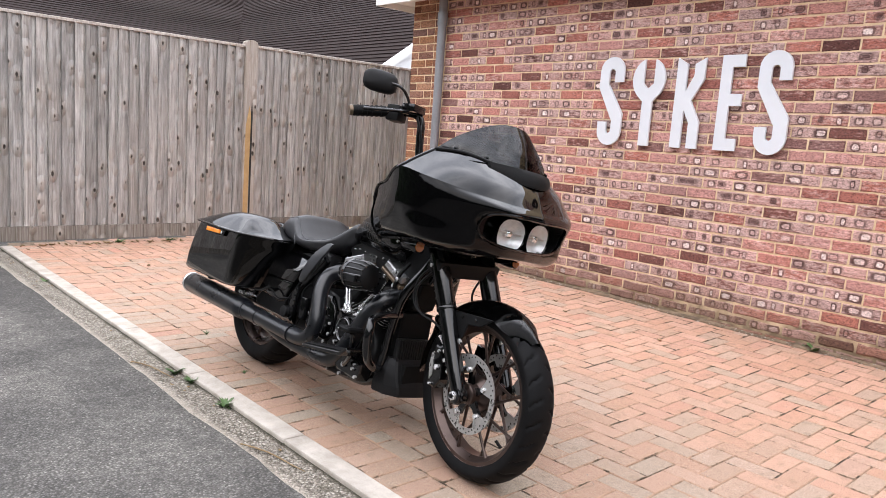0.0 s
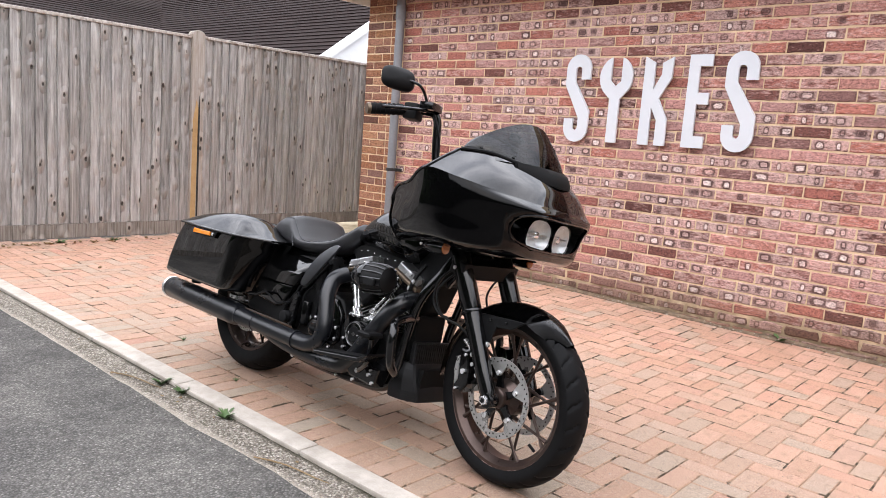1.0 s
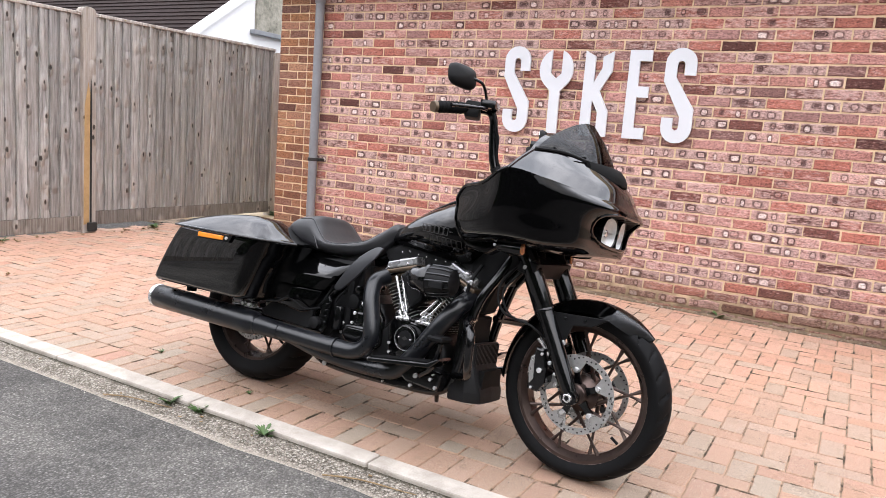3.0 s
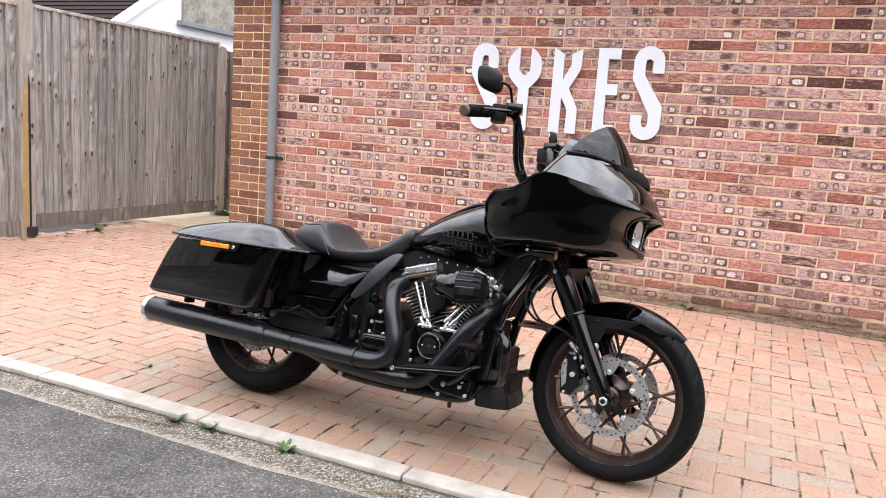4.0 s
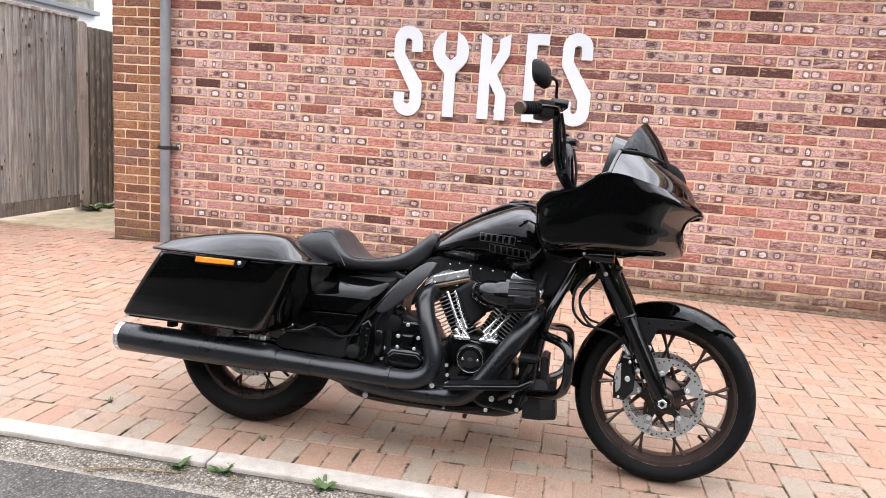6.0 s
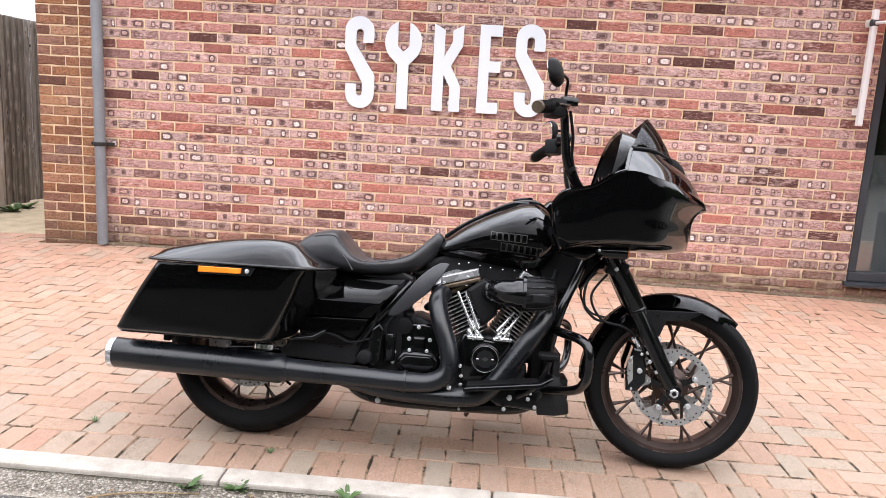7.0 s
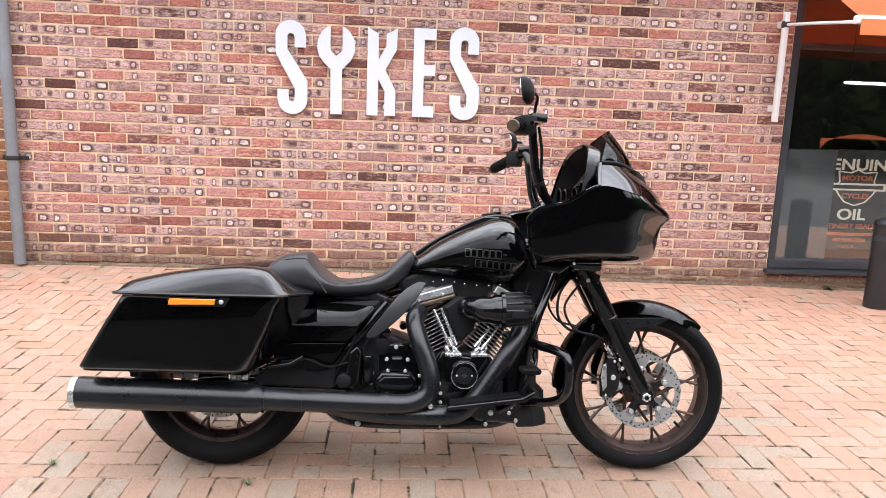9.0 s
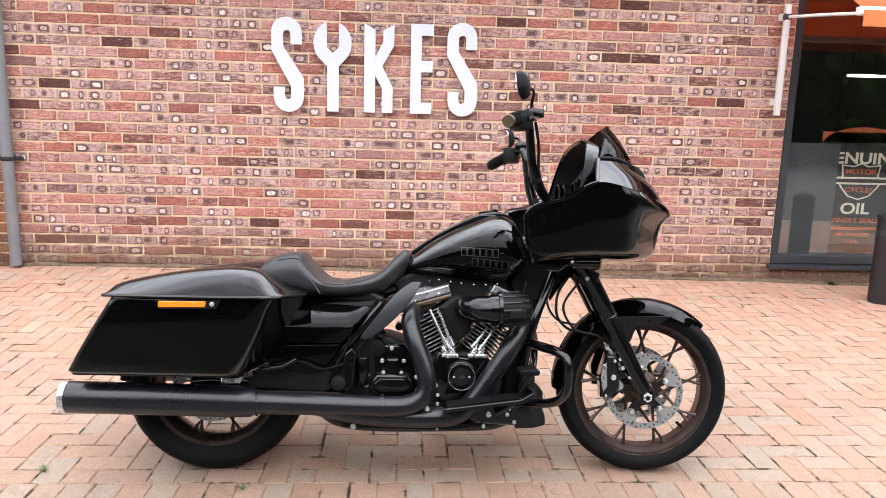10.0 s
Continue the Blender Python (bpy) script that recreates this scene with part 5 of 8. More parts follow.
# -- frame --
frame_part = part("frame", tube(curve_points([(1.245, -0.05, 0.80), (1.20, -0.085, 0.69), (1.145, -0.125, 0.565), (1.112, -0.125, 0.43), (1.090, -0.125, 0.27), (1.03, -0.12, 0.195), (0.85, -0.12, 0.180), (0.50, -0.12, 0.185), (0.38, -0.12, 0.25), (0.30, -0.12, 0.40)], 6), 0.019, 12), GLOSS_PART, bike, "black tubular steel frame", smooth=True)
part("frame_tube", mirror_y(tube(curve_points([(1.245, -0.05, 0.80), (1.20, -0.085, 0.69), (1.145, -0.125, 0.565), (1.112, -0.125, 0.43), (1.090, -0.125, 0.27), (1.03, -0.12, 0.195), (0.85, -0.12, 0.180), (0.50, -0.12, 0.185), (0.38, -0.12, 0.25), (0.30, -0.12, 0.40)], 6), 0.019, 12)), GLOSS_PART, frame_part, smooth=True)
part("backbone", tube([(1.22, 0, 0.86), (1.0, 0, 0.80), (0.70, 0, 0.70), (0.45, 0, 0.60)], 0.035, 12), GLOSS_PART, frame_part, smooth=True)
for sg in (-1, 1):
    part("rear_strut", tube([(0.60, sg * 0.14, 0.62), (0.50, sg * 0.16, 0.50), (0.40, sg * 0.165, 0.38), (0.30, sg * 0.15, 0.32)], 0.018, 10), GLOSS_PART, frame_part, smooth=True)
    part("gusset", prism([(1.20, 0.80), (1.29, 0.735), (1.215, 0.63), (1.165, 0.72)], min(sg * 0.04, sg * 0.065), max(sg * 0.04, sg * 0.065), "y", 0.006), GLOSS_PART, frame_part)
    part("swingarm", tube([(0.46, sg * 0.14, 0.32), (0.25, sg * 0.15, 0.325), (0.0, sg * 0.145, 0.326), (-0.06, sg * 0.145, 0.326)], [0.032, 0.028, 0.028, 0.02], 12), GLOSS_PART, frame_part, smooth=True)

# -- engine --
engine = part("engine_case", prism([(0.70, 0.20), (0.98, 0.185), (1.03, 0.25), (1.035, 0.34), (0.985, 0.425), (0.90, 0.455), (0.79, 0.44), (0.72, 0.38), (0.69, 0.28)], -0.125, 0.15, "y", 0.02, 3), WRINKLE, bike, "black engine crankcase", smooth=True)
part("cam_cover", prism([(0.775, 0.40), (0.80, 0.455), (0.855, 0.44), (0.905, 0.435), (0.965, 0.455), (0.985, 0.39), (0.965, 0.30), (0.92, 0.255), (0.85, 0.25), (0.795, 0.29)], -0.158, -0.12, "y", 0.010, 3), GLOSS_PART, engine, "gloss black cam cover", smooth=True)
tc = Vector((0.882, -0.17, 0.370))
part("timer_cover", disc(tc, (0, 1, 0), 0.054, 0.034, 40, 0.006), GLOSS_PART, engine, "round gloss black timer cover", smooth=True)
part("timer_ring", lathe((tc.x, tc.y - 0.018, tc.z), [(0.0470, -0.0028), (0.0470, 0.0028), (0.0459, 0.0028), (0.0459, -0.0028)], 40), MACHINED, engine, smooth=True)
part("timer_plate", disc(tc + Vector((0, -0.017, 0)), (0, 1, 0), 0.031, 0.006, 32, 0.001), PLASTIC, engine, "small round badge")
part("timer_emblem", prism([(tc.x - 0.012, tc.z), (tc.x, tc.z + 0.008), (tc.x + 0.012, tc.z), (tc.x, tc.z - 0.008)], tc.y - 0.0215, tc.y - 0.019, "y"), DECAL, engine)
for a in (0, 180):
    bolt(tc + Vector((0.027 * math.cos(radians(a)), -0.020, 0.0)), engine, 0.005, CHROME)
for x, z in ((0.845, 0.448), (0.800, 0.30), (0.968, 0.44), (0.795, 0.335), (0.80, 0.268), (0.975, 0.40), (0.835, 0.438), (0.928, 0.446), (0.962, 0.305)):
    bolt((x, -0.160, z), engine, 0.0075)


def cylinder(base, top, lean):
    """A finned barrel from base to top (x, z), with head and rocker cover."""
    a = Vector((base[0], 0, base[1]))
    d = (Vector((top[0], 0, top[1])) - a)
    ln = d.length
    d.normalize()
    side = Vector((d.z, 0, -d.x))
    rot = Matrix((side, Vector((0, 1, 0)), d)).transposed().to_4x4()
    barrel = part("cylinder", disc(a + d * ln * 0.5, d, 0.046, ln, 24), WRINKLE, engine, "black finned cylinder with machined edges", smooth=True)
    n = 12
    for i in range(n):
        h = ln * (0.10 + 0.86 * i / (n - 1))
        w = 0.062 + 0.010 * i / (n - 1)
        bb = box(-w, w, -0.098, 0.098, -0.0019, 0.0019)
        bmesh.ops.bevel(bb, geom=[e for e in bb.edges if abs(e.verts[0].co.z - e.verts[1].co.z) > 0.001], offset=0.03, segments=3, profile=0.5, affect="EDGES")
        for f in bb.faces:
            f.material_index = 1 if abs(f.normal.z) < 0.5 else 0
        bmesh.ops.transform(bb, matrix=Matrix.Translation(a + d * h) @ rot, verts=bb.verts)
        part("fin", bb, [WRINKLE, MACHINED], barrel)
    head = box(-0.078, 0.078, -0.105, 0.105, 0.0, 0.022, 0.008)
    bmesh.ops.transform(head, matrix=Matrix.Translation(a + d * (ln + 0.004)) @ rot, verts=head.verts)
    hd = part("cylinder_head", head, BRONZE_BAND, engine, "bronze edged cylinder head")
    cov = bmesh.new()
    outl = [oval(0, 0, 0.110, 0.0, 0.0, 4)]
    secs_ = []
    for h, hx, hy in ((0.024, 0.080, 0.108), (0.045, 0.078, 0.106), (0.062, 0.068, 0.096), (0.074, 0.045, 0.075), (0.078, 0.02, 0.05)):
        secs_.append([(hx * math.copysign(abs(math.cos(t)) ** 0.45, math.cos(t)), hy * math.copysign(abs(math.sin(t)) ** 0.45, math.sin(t)), h) for t in (2 * math.pi * j / 32 for j in range(32))])
    skin(secs_, bm=cov)
    bmesh.ops.transform(cov, matrix=Matrix.Translation(a + d * ln) @ rot, verts=cov.verts)
    part("rocker_cover", cov, GLOSS_PART, hd, "gloss black rocker cover", smooth=True)
    seam = box(-0.081, 0.081, -0.109, 0.109, 0.030, 0.036, 0.002)
    bmesh.ops.transform(seam, matrix=Matrix.Translation(a + d * ln) @ rot, verts=seam.verts)
    part("gasket_line", seam, MACHINED, hd)
    cap = []
    for h, hx, hy in ((0.060, 0.070, 0.098), (0.070, 0.064, 0.092), (0.082, 0.048, 0.078), (0.087, 0.022, 0.05)):
        cap.append([(hx * math.copysign(abs(math.cos(t)) ** 0.45, math.cos(t)), hy * math.copysign(abs(math.sin(t)) ** 0.45, math.sin(t)), h) for t in (2 * math.pi * j / 32 for j in range(32))])
    cap = skin(cap)
    bmesh.ops.transform(cap, matrix=Matrix.Translation(a + d * ln) @ rot, verts=cap.verts)
    part("rocker_cap", cap, SILVER_CAP, hd, "satin silver-grey rocker cap", smooth=True)
    for sx in (-0.06, 0.06):
        p = a + d * (ln + 0.018) + side * sx + Vector((0, -0.112, 0))
        bolt(p, hd, 0.009, CHROME)


cylinder((0.838, 0.425), (0.752, 0.585), -1)
cylinder((0.934, 0.425), (1.030, 0.575), 1)
for p, q in (((0.768, 0.600), (0.833, 0.468)), ((0.797, 0.606), (0.850, 0.474)), ((0.975, 0.540), (0.921, 0.468)), ((1.004, 0.542), (0.946, 0.458))):
    o = part("pushrod_tube", tube([(p[0], -0.140, p[1]), ((p[0] * 0.4 + q[0] * 0.6), -0.150, p[1] * 0.4 + q[1] * 0.6), (q[0], -0.154, q[1])], 0.0062, 12), CHROME, engine, "chrome pushrod tube", smooth=True)
    mid = Vector(((p[0] * 0.25 + q[0] * 0.75), -0.152, p[1] * 0.25 + q[1] * 0.75))
    part("pushrod_collar", tube([mid, Vector((q[0], -0.154, q[1]))], 0.0105, 12), CHROME, o, smooth=True)
for x, lean in ((0.842, -0.42), (0.935, 0.42)):
    tb = part("tappet_block", box(x - 0.030, x + 0.030, -0.164, -0.115, 0.434, 0.447, 0.004, 2), CHROME, engine, "chrome tappet block")
    for dx in (-0.014, 0.014):
        c0 = Vector((x + dx, -0.150, 0.440))
        up = Vector((lean, 0, 1)).normalized()
        part("tappet_cup", tube([c0, c0 + up * 0.012, c0 + up * 0.014, c0 + up * 0.030, c0 + up * 0.033], [0.0125, 0.0125, 0.0098, 0.0098, 0.0075], 16), CHROME, tb, smooth=True)
    for dx in (-0.025, 0.0, 0.025):
        bolt((x + dx, -0.167, 0.440), tb, 0.0055, CHROME)
    part("tappet_gasket", box(x - 0.031, x + 0.031, -0.161, -0.115, 0.4305, 0.4345), HOLE_DARK, tb)
for nm, outl, mt, lab in (("rocker_box", [(0.700, 0.618), (0.842, 0.660), (0.836, 0.690), (0.705, 0.652)], SILVER_CAP, "satin silver rear rocker box"), ("head_band", [(0.688, 0.594), (0.850, 0.643), (0.845, 0.659), (0.692, 0.614)], BRONZE_BAND, "bronze band of the rear head"),
                          ("rocker_box", [(0.985, 0.665), (1.105, 0.612), (1.115, 0.640), (1.0, 0.692)], SILVER_CAP, "satin silver front rocker box"), ("head_band", [(0.972, 0.648), (1.112, 0.586), (1.118, 0.603), (0.98, 0.664)], BRONZE_BAND, "bronze band of the front head")):
    part(nm, prism(outl, -0.128 if mt is BRONZE_BAND else -0.122, 0.11, "y", 0.006, 2), mt, engine, lab)
for x, z in ((0.715, 0.628), (0.80, 0.655), (1.085, 0.628)):
    bolt((x, -0.124, z), engine, 0.006, CHROME)
# gearbox
gear = part("gearbox", prism([(0.50, 0.20), (0.735, 0.20), (0.742, 0.40), (0.70, 0.475), (0.62, 0.50), (0.53, 0.485), (0.50, 0.40)], -0.115, 0.12, "y", 0.015, 3), WRINKLE, bike, "black gearbox case", smooth=True)
part("gearbox_cover", prism([(0.545, 0.315), (0.56, 0.425), (0.60, 0.475), (0.685, 0.475), (0.735, 0.42), (0.74, 0.31), (0.70, 0.275), (0.58, 0.275)], -0.140, -0.11, "y", 0.010, 3), GLOSS_PART, gear, smooth=True)
ec = [(0.562, 0.322), (0.585, 0.296), (0.690, 0.296), (0.713, 0.322), (0.713, 0.348), (0.690, 0.374), (0.585, 0.374), (0.562, 0.348)]
part("end_cover", prism(ec, -0.170, -0.135, "y", 0.012, 3), GLOSS_PART, gear, "gloss black end cover", smooth=True)
part("end_cover_inset", prism([(0.64 + (x - 0.638) * 0.82, 0.335 + (z - 0.335) * 0.62) for x, z in ec], -0.173, -0.165, "y", 0.003), GLOSS_PART, gear)
part("filler_boss", box(0.618, 0.662, -0.160, -0.12, 0.378, 0.428, 0.008, 2), GLOSS_PART, gear)
for x, z in ((0.603, 0.418), (0.679, 0.418), (0.552, 0.368), (0.724, 0.360), (0.636, 0.462), (0.60, 0.272), (0.70, 0.275), (0.548, 0.330), (0.727, 0.315)):
    bolt((x, -0.148, z), gear, 0.0085)
for x in (0.608, 0.671):
    bolt((x, -0.166, 0.380), gear, 0.0075)
part("starter_motor", disc((0.582, -0.112, 0.462), (0, 1, 0), 0.031, 0.075, 28, 0.006), PLASTIC, gear, smooth=True)
part("starter_cap", disc((0.660, -0.09, 0.535), (0, 1, 0), 0.014, 0.06, 16, 0.003), GLOSS_PART, gear)

for x, z in ((0.765, 0.700), (0.800, 0.706), (0.842, 0.700), (0.880, 0.694), (0.925, 0.690), (0.968, 0.690), (1.010, 0.694)):
    bolt((x, -0.118, z), engine, 0.0032, CHROME)
# air cleaner
ac = part("air_cleaner", tube(curve_points([(0.862, -0.115, 0.605), (0.872, -0.165, 0.618), (0.895, -0.225, 0.622), (0.935, -0.262, 0.622), (0.975, -0.268, 0.624)], 5), [0.040] * 6 + [0.043] * 6 + [0.047] * 5 + [0.052] * 4, 24), GLOSS_PART, bike, "black air cleaner with ribbed filter", smooth=True)
part("filter", tube([(0.972, -0.268, 0.624), (0.98, -0.268, 0.624), (1.045, -0.266, 0.628), (1.075, -0.265, 0.630), (1.086, -0.264, 0.631)], [0.052, 0.060, 0.055, 0.048, 0.030], 24), PLASTIC, ac, smooth=True)
for i in range(14):
    a = 2 * math.pi * i / 14
    o = Vector((0, 0.058 * math.cos(a), 0.058 * math.sin(a)))
    rb = tube([Vector((0.985, -0.268, 0.624)) + o, Vector((1.045, -0.266, 0.628)) + o * 0.96, Vector((1.077, -0.265, 0.63)) + o * 0.82], 0.0042, 6)
    part("rib", rb, GLOSS_PART, ac)
part("clamp_band", lathe((0, 0, 0), [(0.062, -0.006), (0.062, 0.006), (0.056, 0.006), (0.056, -0.006)], 32), GLOSS_PART, ac, smooth=True).matrix_local = Matrix.Translation((0.978, -0.268, 0.624)) @ pose(0, 0, 0, 0, 0, 90)
ac.location = (0.022, 0.0, -0.008)
part("name_plate", box(1.005, 1.062, -0.330, -0.318, 0.600, 0.628, 0.003), PLASTIC, ac, "small raised plate")
part("intake_plate", prism([(0.80, 0.61), (0.86, 0.655), (0.92, 0.635), (0.915, 0.53), (0.87, 0.485), (0.845, 0.52)], -0.165, -0.11, "y", 0.012, 2), PLASTIC, bike, "black intake cover")
part("horn_cover", prism([(0.985, 0.56), (1.04, 0.64), (1.075, 0.60), (1.05, 0.545)], -0.12, 0.0, "y", 0.012, 2), GLOSS_PART, bike)
for x, z in ((1.078, 0.655), (1.100, 0.628), (1.095, 0.56), (1.085, 0.60)):
    bolt((x, -0.135, z), engine, 0.011)
part("cable_loom", tube(curve_points([(1.12, -0.10, 0.70), (1.10, -0.13, 0.64), (1.085, -0.13, 0.56), (1.11, -0.12, 0.50)], 6), 0.008, 8), PLASTIC, bike, smooth=True)

# -- exhaust --
rear_pipe = curve_points([(0.30, -0.252, 0.289), (0.45, -0.252, 0.284), (0.60, -0.250, 0.280), (0.690, -0.248, 0.283), (0.742, -0.246, 0.309), (0.759, -0.242, 0.354), (0.748, -0.234, 0.415), (0.716, -0.216, 0.500), (0.700, -0.180, 0.562), (0.716, -0.130, 0.59)], 7)
ex = part("exhaust_pipe", tube(rear_pipe, [0.037 - 0.004 * min(1.0, k / 24) for k in range(64)], 20), SATIN, bike, "satin black heat-shielded exhaust", smooth=True)
part("front_header", tube(curve_points([(1.095, -0.10, 0.565), (1.085, -0.165, 0.535), (1.045, -0.195, 0.468), (1.000, -0.20, 0.400), (0.940, -0.20, 0.312), (0.885, -0.20, 0.255), (0.82, -0.205, 0.234), (0.64, -0.215, 0.236), (0.50, -0.235, 0.255), (0.38, -0.25, 0.285)], 6), 0.035, 20), SATIN, ex, smooth=True)
part("muffler", tube([(x, -0.258 + 0.006 * (x + 0.46), z - 0.009) for x, z in ((-0.432, 0.3160), (-0.425, 0.3160), (-0.21, 0.312), (0.10, 0.3045), (0.13, 0.3035), (0.17, 0.302), (0.185, 0.3015), (0.32, 0.297))], [0.050, 0.0535, 0.0535, 0.0525, 0.0522, 0.0505, 0.0395, 0.038], 32), SATIN, ex, "satin black muffler", smooth=True)
part("muffler_tip", tube([(x, -0.2585, 0.3073) for x in (-0.446, -0.444, -0.430, -0.426)], [0.050, 0.0545, 0.0550, 0.0535], 32), CHROME, ex, "chrome muffler tip", smooth=True)
part("muffler_bore", disc((-0.4462, -0.2585, 0.3073), (1, 0, 0), 0.040, 0.004, 28), HOLE_DARK, ex)
part("shield_seam", tube([(0.603, -0.250, 0.2805), (0.613, -0.250, 0.2805)], 0.0392, 24), SATIN, ex)
part("shield_seam", tube([(0.186, -0.2545, 0.2925), (0.194, -0.2545, 0.2922)], 0.0418, 24), SATIN, ex)
part("muffler_left", mirror_y(tube([(x, -0.258, z) for x, z in ((-0.432, 0.3165), (-0.425, 0.3165), (0.10, 0.3045), (0.17, 0.302), (0.40, 0.295), (0.55, 0.28))], [0.050, 0.0535, 0.0525, 0.043, 0.038, 0.036], 24)), SATIN, ex, smooth=True)
part("muffler_hanger", box(0.065, 0.13, -0.25, -0.20, 0.350, 0.378, 0.006), CHROME, ex, "bright muffler hanger")
part("muffler_hanger", box(-0.26, -0.235, -0.265, -0.22, 0.362, 0.40, 0.004), PLASTIC, ex)
for x in (0.085, 0.12):
    bolt((x, -0.253, 0.365), ex, 0.009)
bolt((0.762, -0.232, 0.268), ex, 0.010)

# lower rail, footboard and brake pedal
rail_p = part("lower_rail", prism([(0.44, 0.213), (0.475, 0.182), (0.84, 0.174), (1.02, 0.194), (1.03, 0.213), (0.85, 0.197), (0.50, 0.205)], -0.160, -0.10, "y", 0.006), PLASTIC, bike, "black lower frame rail")
bolt((0.506, -0.170, 0.190), rail_p, 0.012)
bolt((0.80, -0.168, 0.182), rail_p, 0.006)
for sg in (-1, 1):
    ya, yb = sg * 0.225, sg * 0.325
    foot = part("footboard", prism([(0.815, 0.275), (1.08, 0.306), (1.118, 0.338), (1.112, 0.346), (1.07, 0.322), (0.815, 0.290)], min(ya, yb), max(ya, yb), "y", 0.004), GLOSS_PART, bike, "black rider footboard")
    part("rubber_pad", prism([(0.825, 0.291), (1.068, 0.3225), (1.068, 0.327), (0.825, 0.296)], min(ya, yb) + 0.008, max(ya, yb) - 0.008, "y", 0.001), RUBBER, foot)
    part("footboard_mount", prism([(0.87, 0.255), (0.93, 0.215), (1.07, 0.205), (1.085, 0.275), (1.0, 0.290), (0.89, 0.280)], min(sg * 0.15, sg * 0.215), max(sg * 0.15, sg * 0.215), "y", 0.008), GLOSS_PART, foot)
    for x, z, r in ((0.975, 0.247, 0.011), (1.040, 0.247, 0.008), (0.958, 0.206, 0.008), (1.065, 0.220, 0.008), (1.048, 0.266, 0.005)):
        bolt((x, sg * 0.220, z), foot, r, ZINC, (0, sg, 0), 0.012)
pedal = part("brake_pedal", tube(curve_points([(1.00, -0.235, 0.255), (1.06, -0.26, 0.30), (1.095, -0.29, 0.375), (1.10, -0.30, 0.40)], 5), 0.010, 10), GLOSS_PART, bike, "black brake pedal", smooth=True)
part("pedal_pad", box(1.062, 1.130, -0.345, -0.265, 0.405, 0.425, 0.006), RUBBER, pedal)

# highway bars
for sg in (-1, 1):
    pts = curve_points([(1.120, sg * 0.10, 0.490), (1.145, sg * 0.20, 0.486), (1.195, sg * 0.288, 0.478), (1.222, sg * 0.316, 0.455), (1.228, sg * 0.322, 0.405), (1.222, sg * 0.300, 0.335), (1.190, sg * 0.235, 0.292), (1.100, sg * 0.14, 0.268)], 7)
    part("crash_bar", tube(pts, 0.0165, 14), GLOSS_PART, bike, "gloss black crash bar", smooth=True)

# chin spoiler and oil cooler
secs = []
for z, x0, x1, hw0, hw1 in ((0.176, 1.085, 1.196, 0.135, 0.085), (0.182, 1.080, 1.200, 0.140, 0.090), (0.215, 1.080, 1.196, 0.142, 0.096), (0.255, 1.082, 1.180, 0.138, 0.100), (0.295, 1.088, 1.166, 0.128, 0.098), (0.318, 1.094, 1.154, 0.118, 0.090)):
    secs.append([(x0, -hw0, z), (x0 + (x1 - x0) * 0.55, -hw0 + 0.006, z), (x1 - 0.006, -hw1 - 0.010, z), (x1, -hw1, z), (x1 + 0.003, 0.0, z), (x1, hw1, z), (x1 - 0.006, hw1 + 0.010, z), (x0 + (x1 - x0) * 0.55, hw0 - 0.006, z), (x0, hw0, z)])
chin = part("chin_fairing", skin(secs), SATIN_CHIN, bike, "matte black chin spoiler")
part("cooler", box(1.128, 1.150, -0.105, 0.105, 0.300, 0.400, 0.004), WRINKLE, bike, "black finned oil cooler")
cool = bmesh.new()
for i in range(17):
    box(1.138, 1.156, -0.10 + i * 0.0122, -0.0965 + i * 0.0122, 0.305, 0.395, bm=cool)
tagged(part("cooler_core", cool, WRINKLE, chin), kind="stuff")
part("grille", prism([(-0.078, 0.190), (0.078, 0.190), (0.084, 0.25), (0.076, 0.30), (-0.076, 0.30), (-0.084, 0.25)], 1.150, 1.1905, "x"), HOLE_DARK, chin, "dark opening of the spoiler")
part("regulator", box(1.050, 1.115, -0.085, 0.085, 0.24, 0.50, 0.012, 2), HOLE_DARK, bike, "black regulator and hose cover")
part("horn", prism([(1.09, 0.50), (1.135, 0.52), (1.170, 0.62), (1.185, 0.69), (1.10, 0.66)], -0.06, 0.06, "y", 0.012, 2), HOLE_DARK, bike, "black horn and hoses behind the fork")
part("wiring_cover", prism([(1.06, 0.70), (1.10, 0.60), (1.20, 0.64), (1.275, 0.745), (1.24, 0.80), (1.09, 0.79)], -0.085, 0.085, "y", 0.015, 2), PLASTIC, bike, "black wiring cover under the tank")
part("manifold", prism([(0.70, 0.60), (0.88, 0.52), (1.08, 0.60), (1.06, 0.72), (0.72, 0.735), (0.62, 0.70)], -0.055, 0.055, "y", 0.015, 2), WRINKLE, bike, "black intake manifold")
part("battery_box", prism([(0.30, 0.60), (0.62, 0.62), (0.56, 0.44), (0.42, 0.28), (0.30, 0.40)], -0.09, 0.09, "y", 0.015, 2), PLASTIC, bike, "black battery box")

part("inner_fender", prism([(0.40, 0.42), (0.60, 0.44), (0.605, 0.64), (0.56, 0.66), (0.30, 0.62), (0.26, 0.44)], -0.125, -0.06, "y", 0.01, 2), WRINKLE, bike, "black inner fender and electrics tray")
for x, z, rr in ((0.535, 0.50, 0.020), (0.60, 0.515, 0.016), (0.50, 0.545, 0.013)):
    part("connector", disc((x, -0.135, z), (0, 1, 0), rr, 0.03, 20, 0.003), GLOSS_PART, bike, smooth=True)

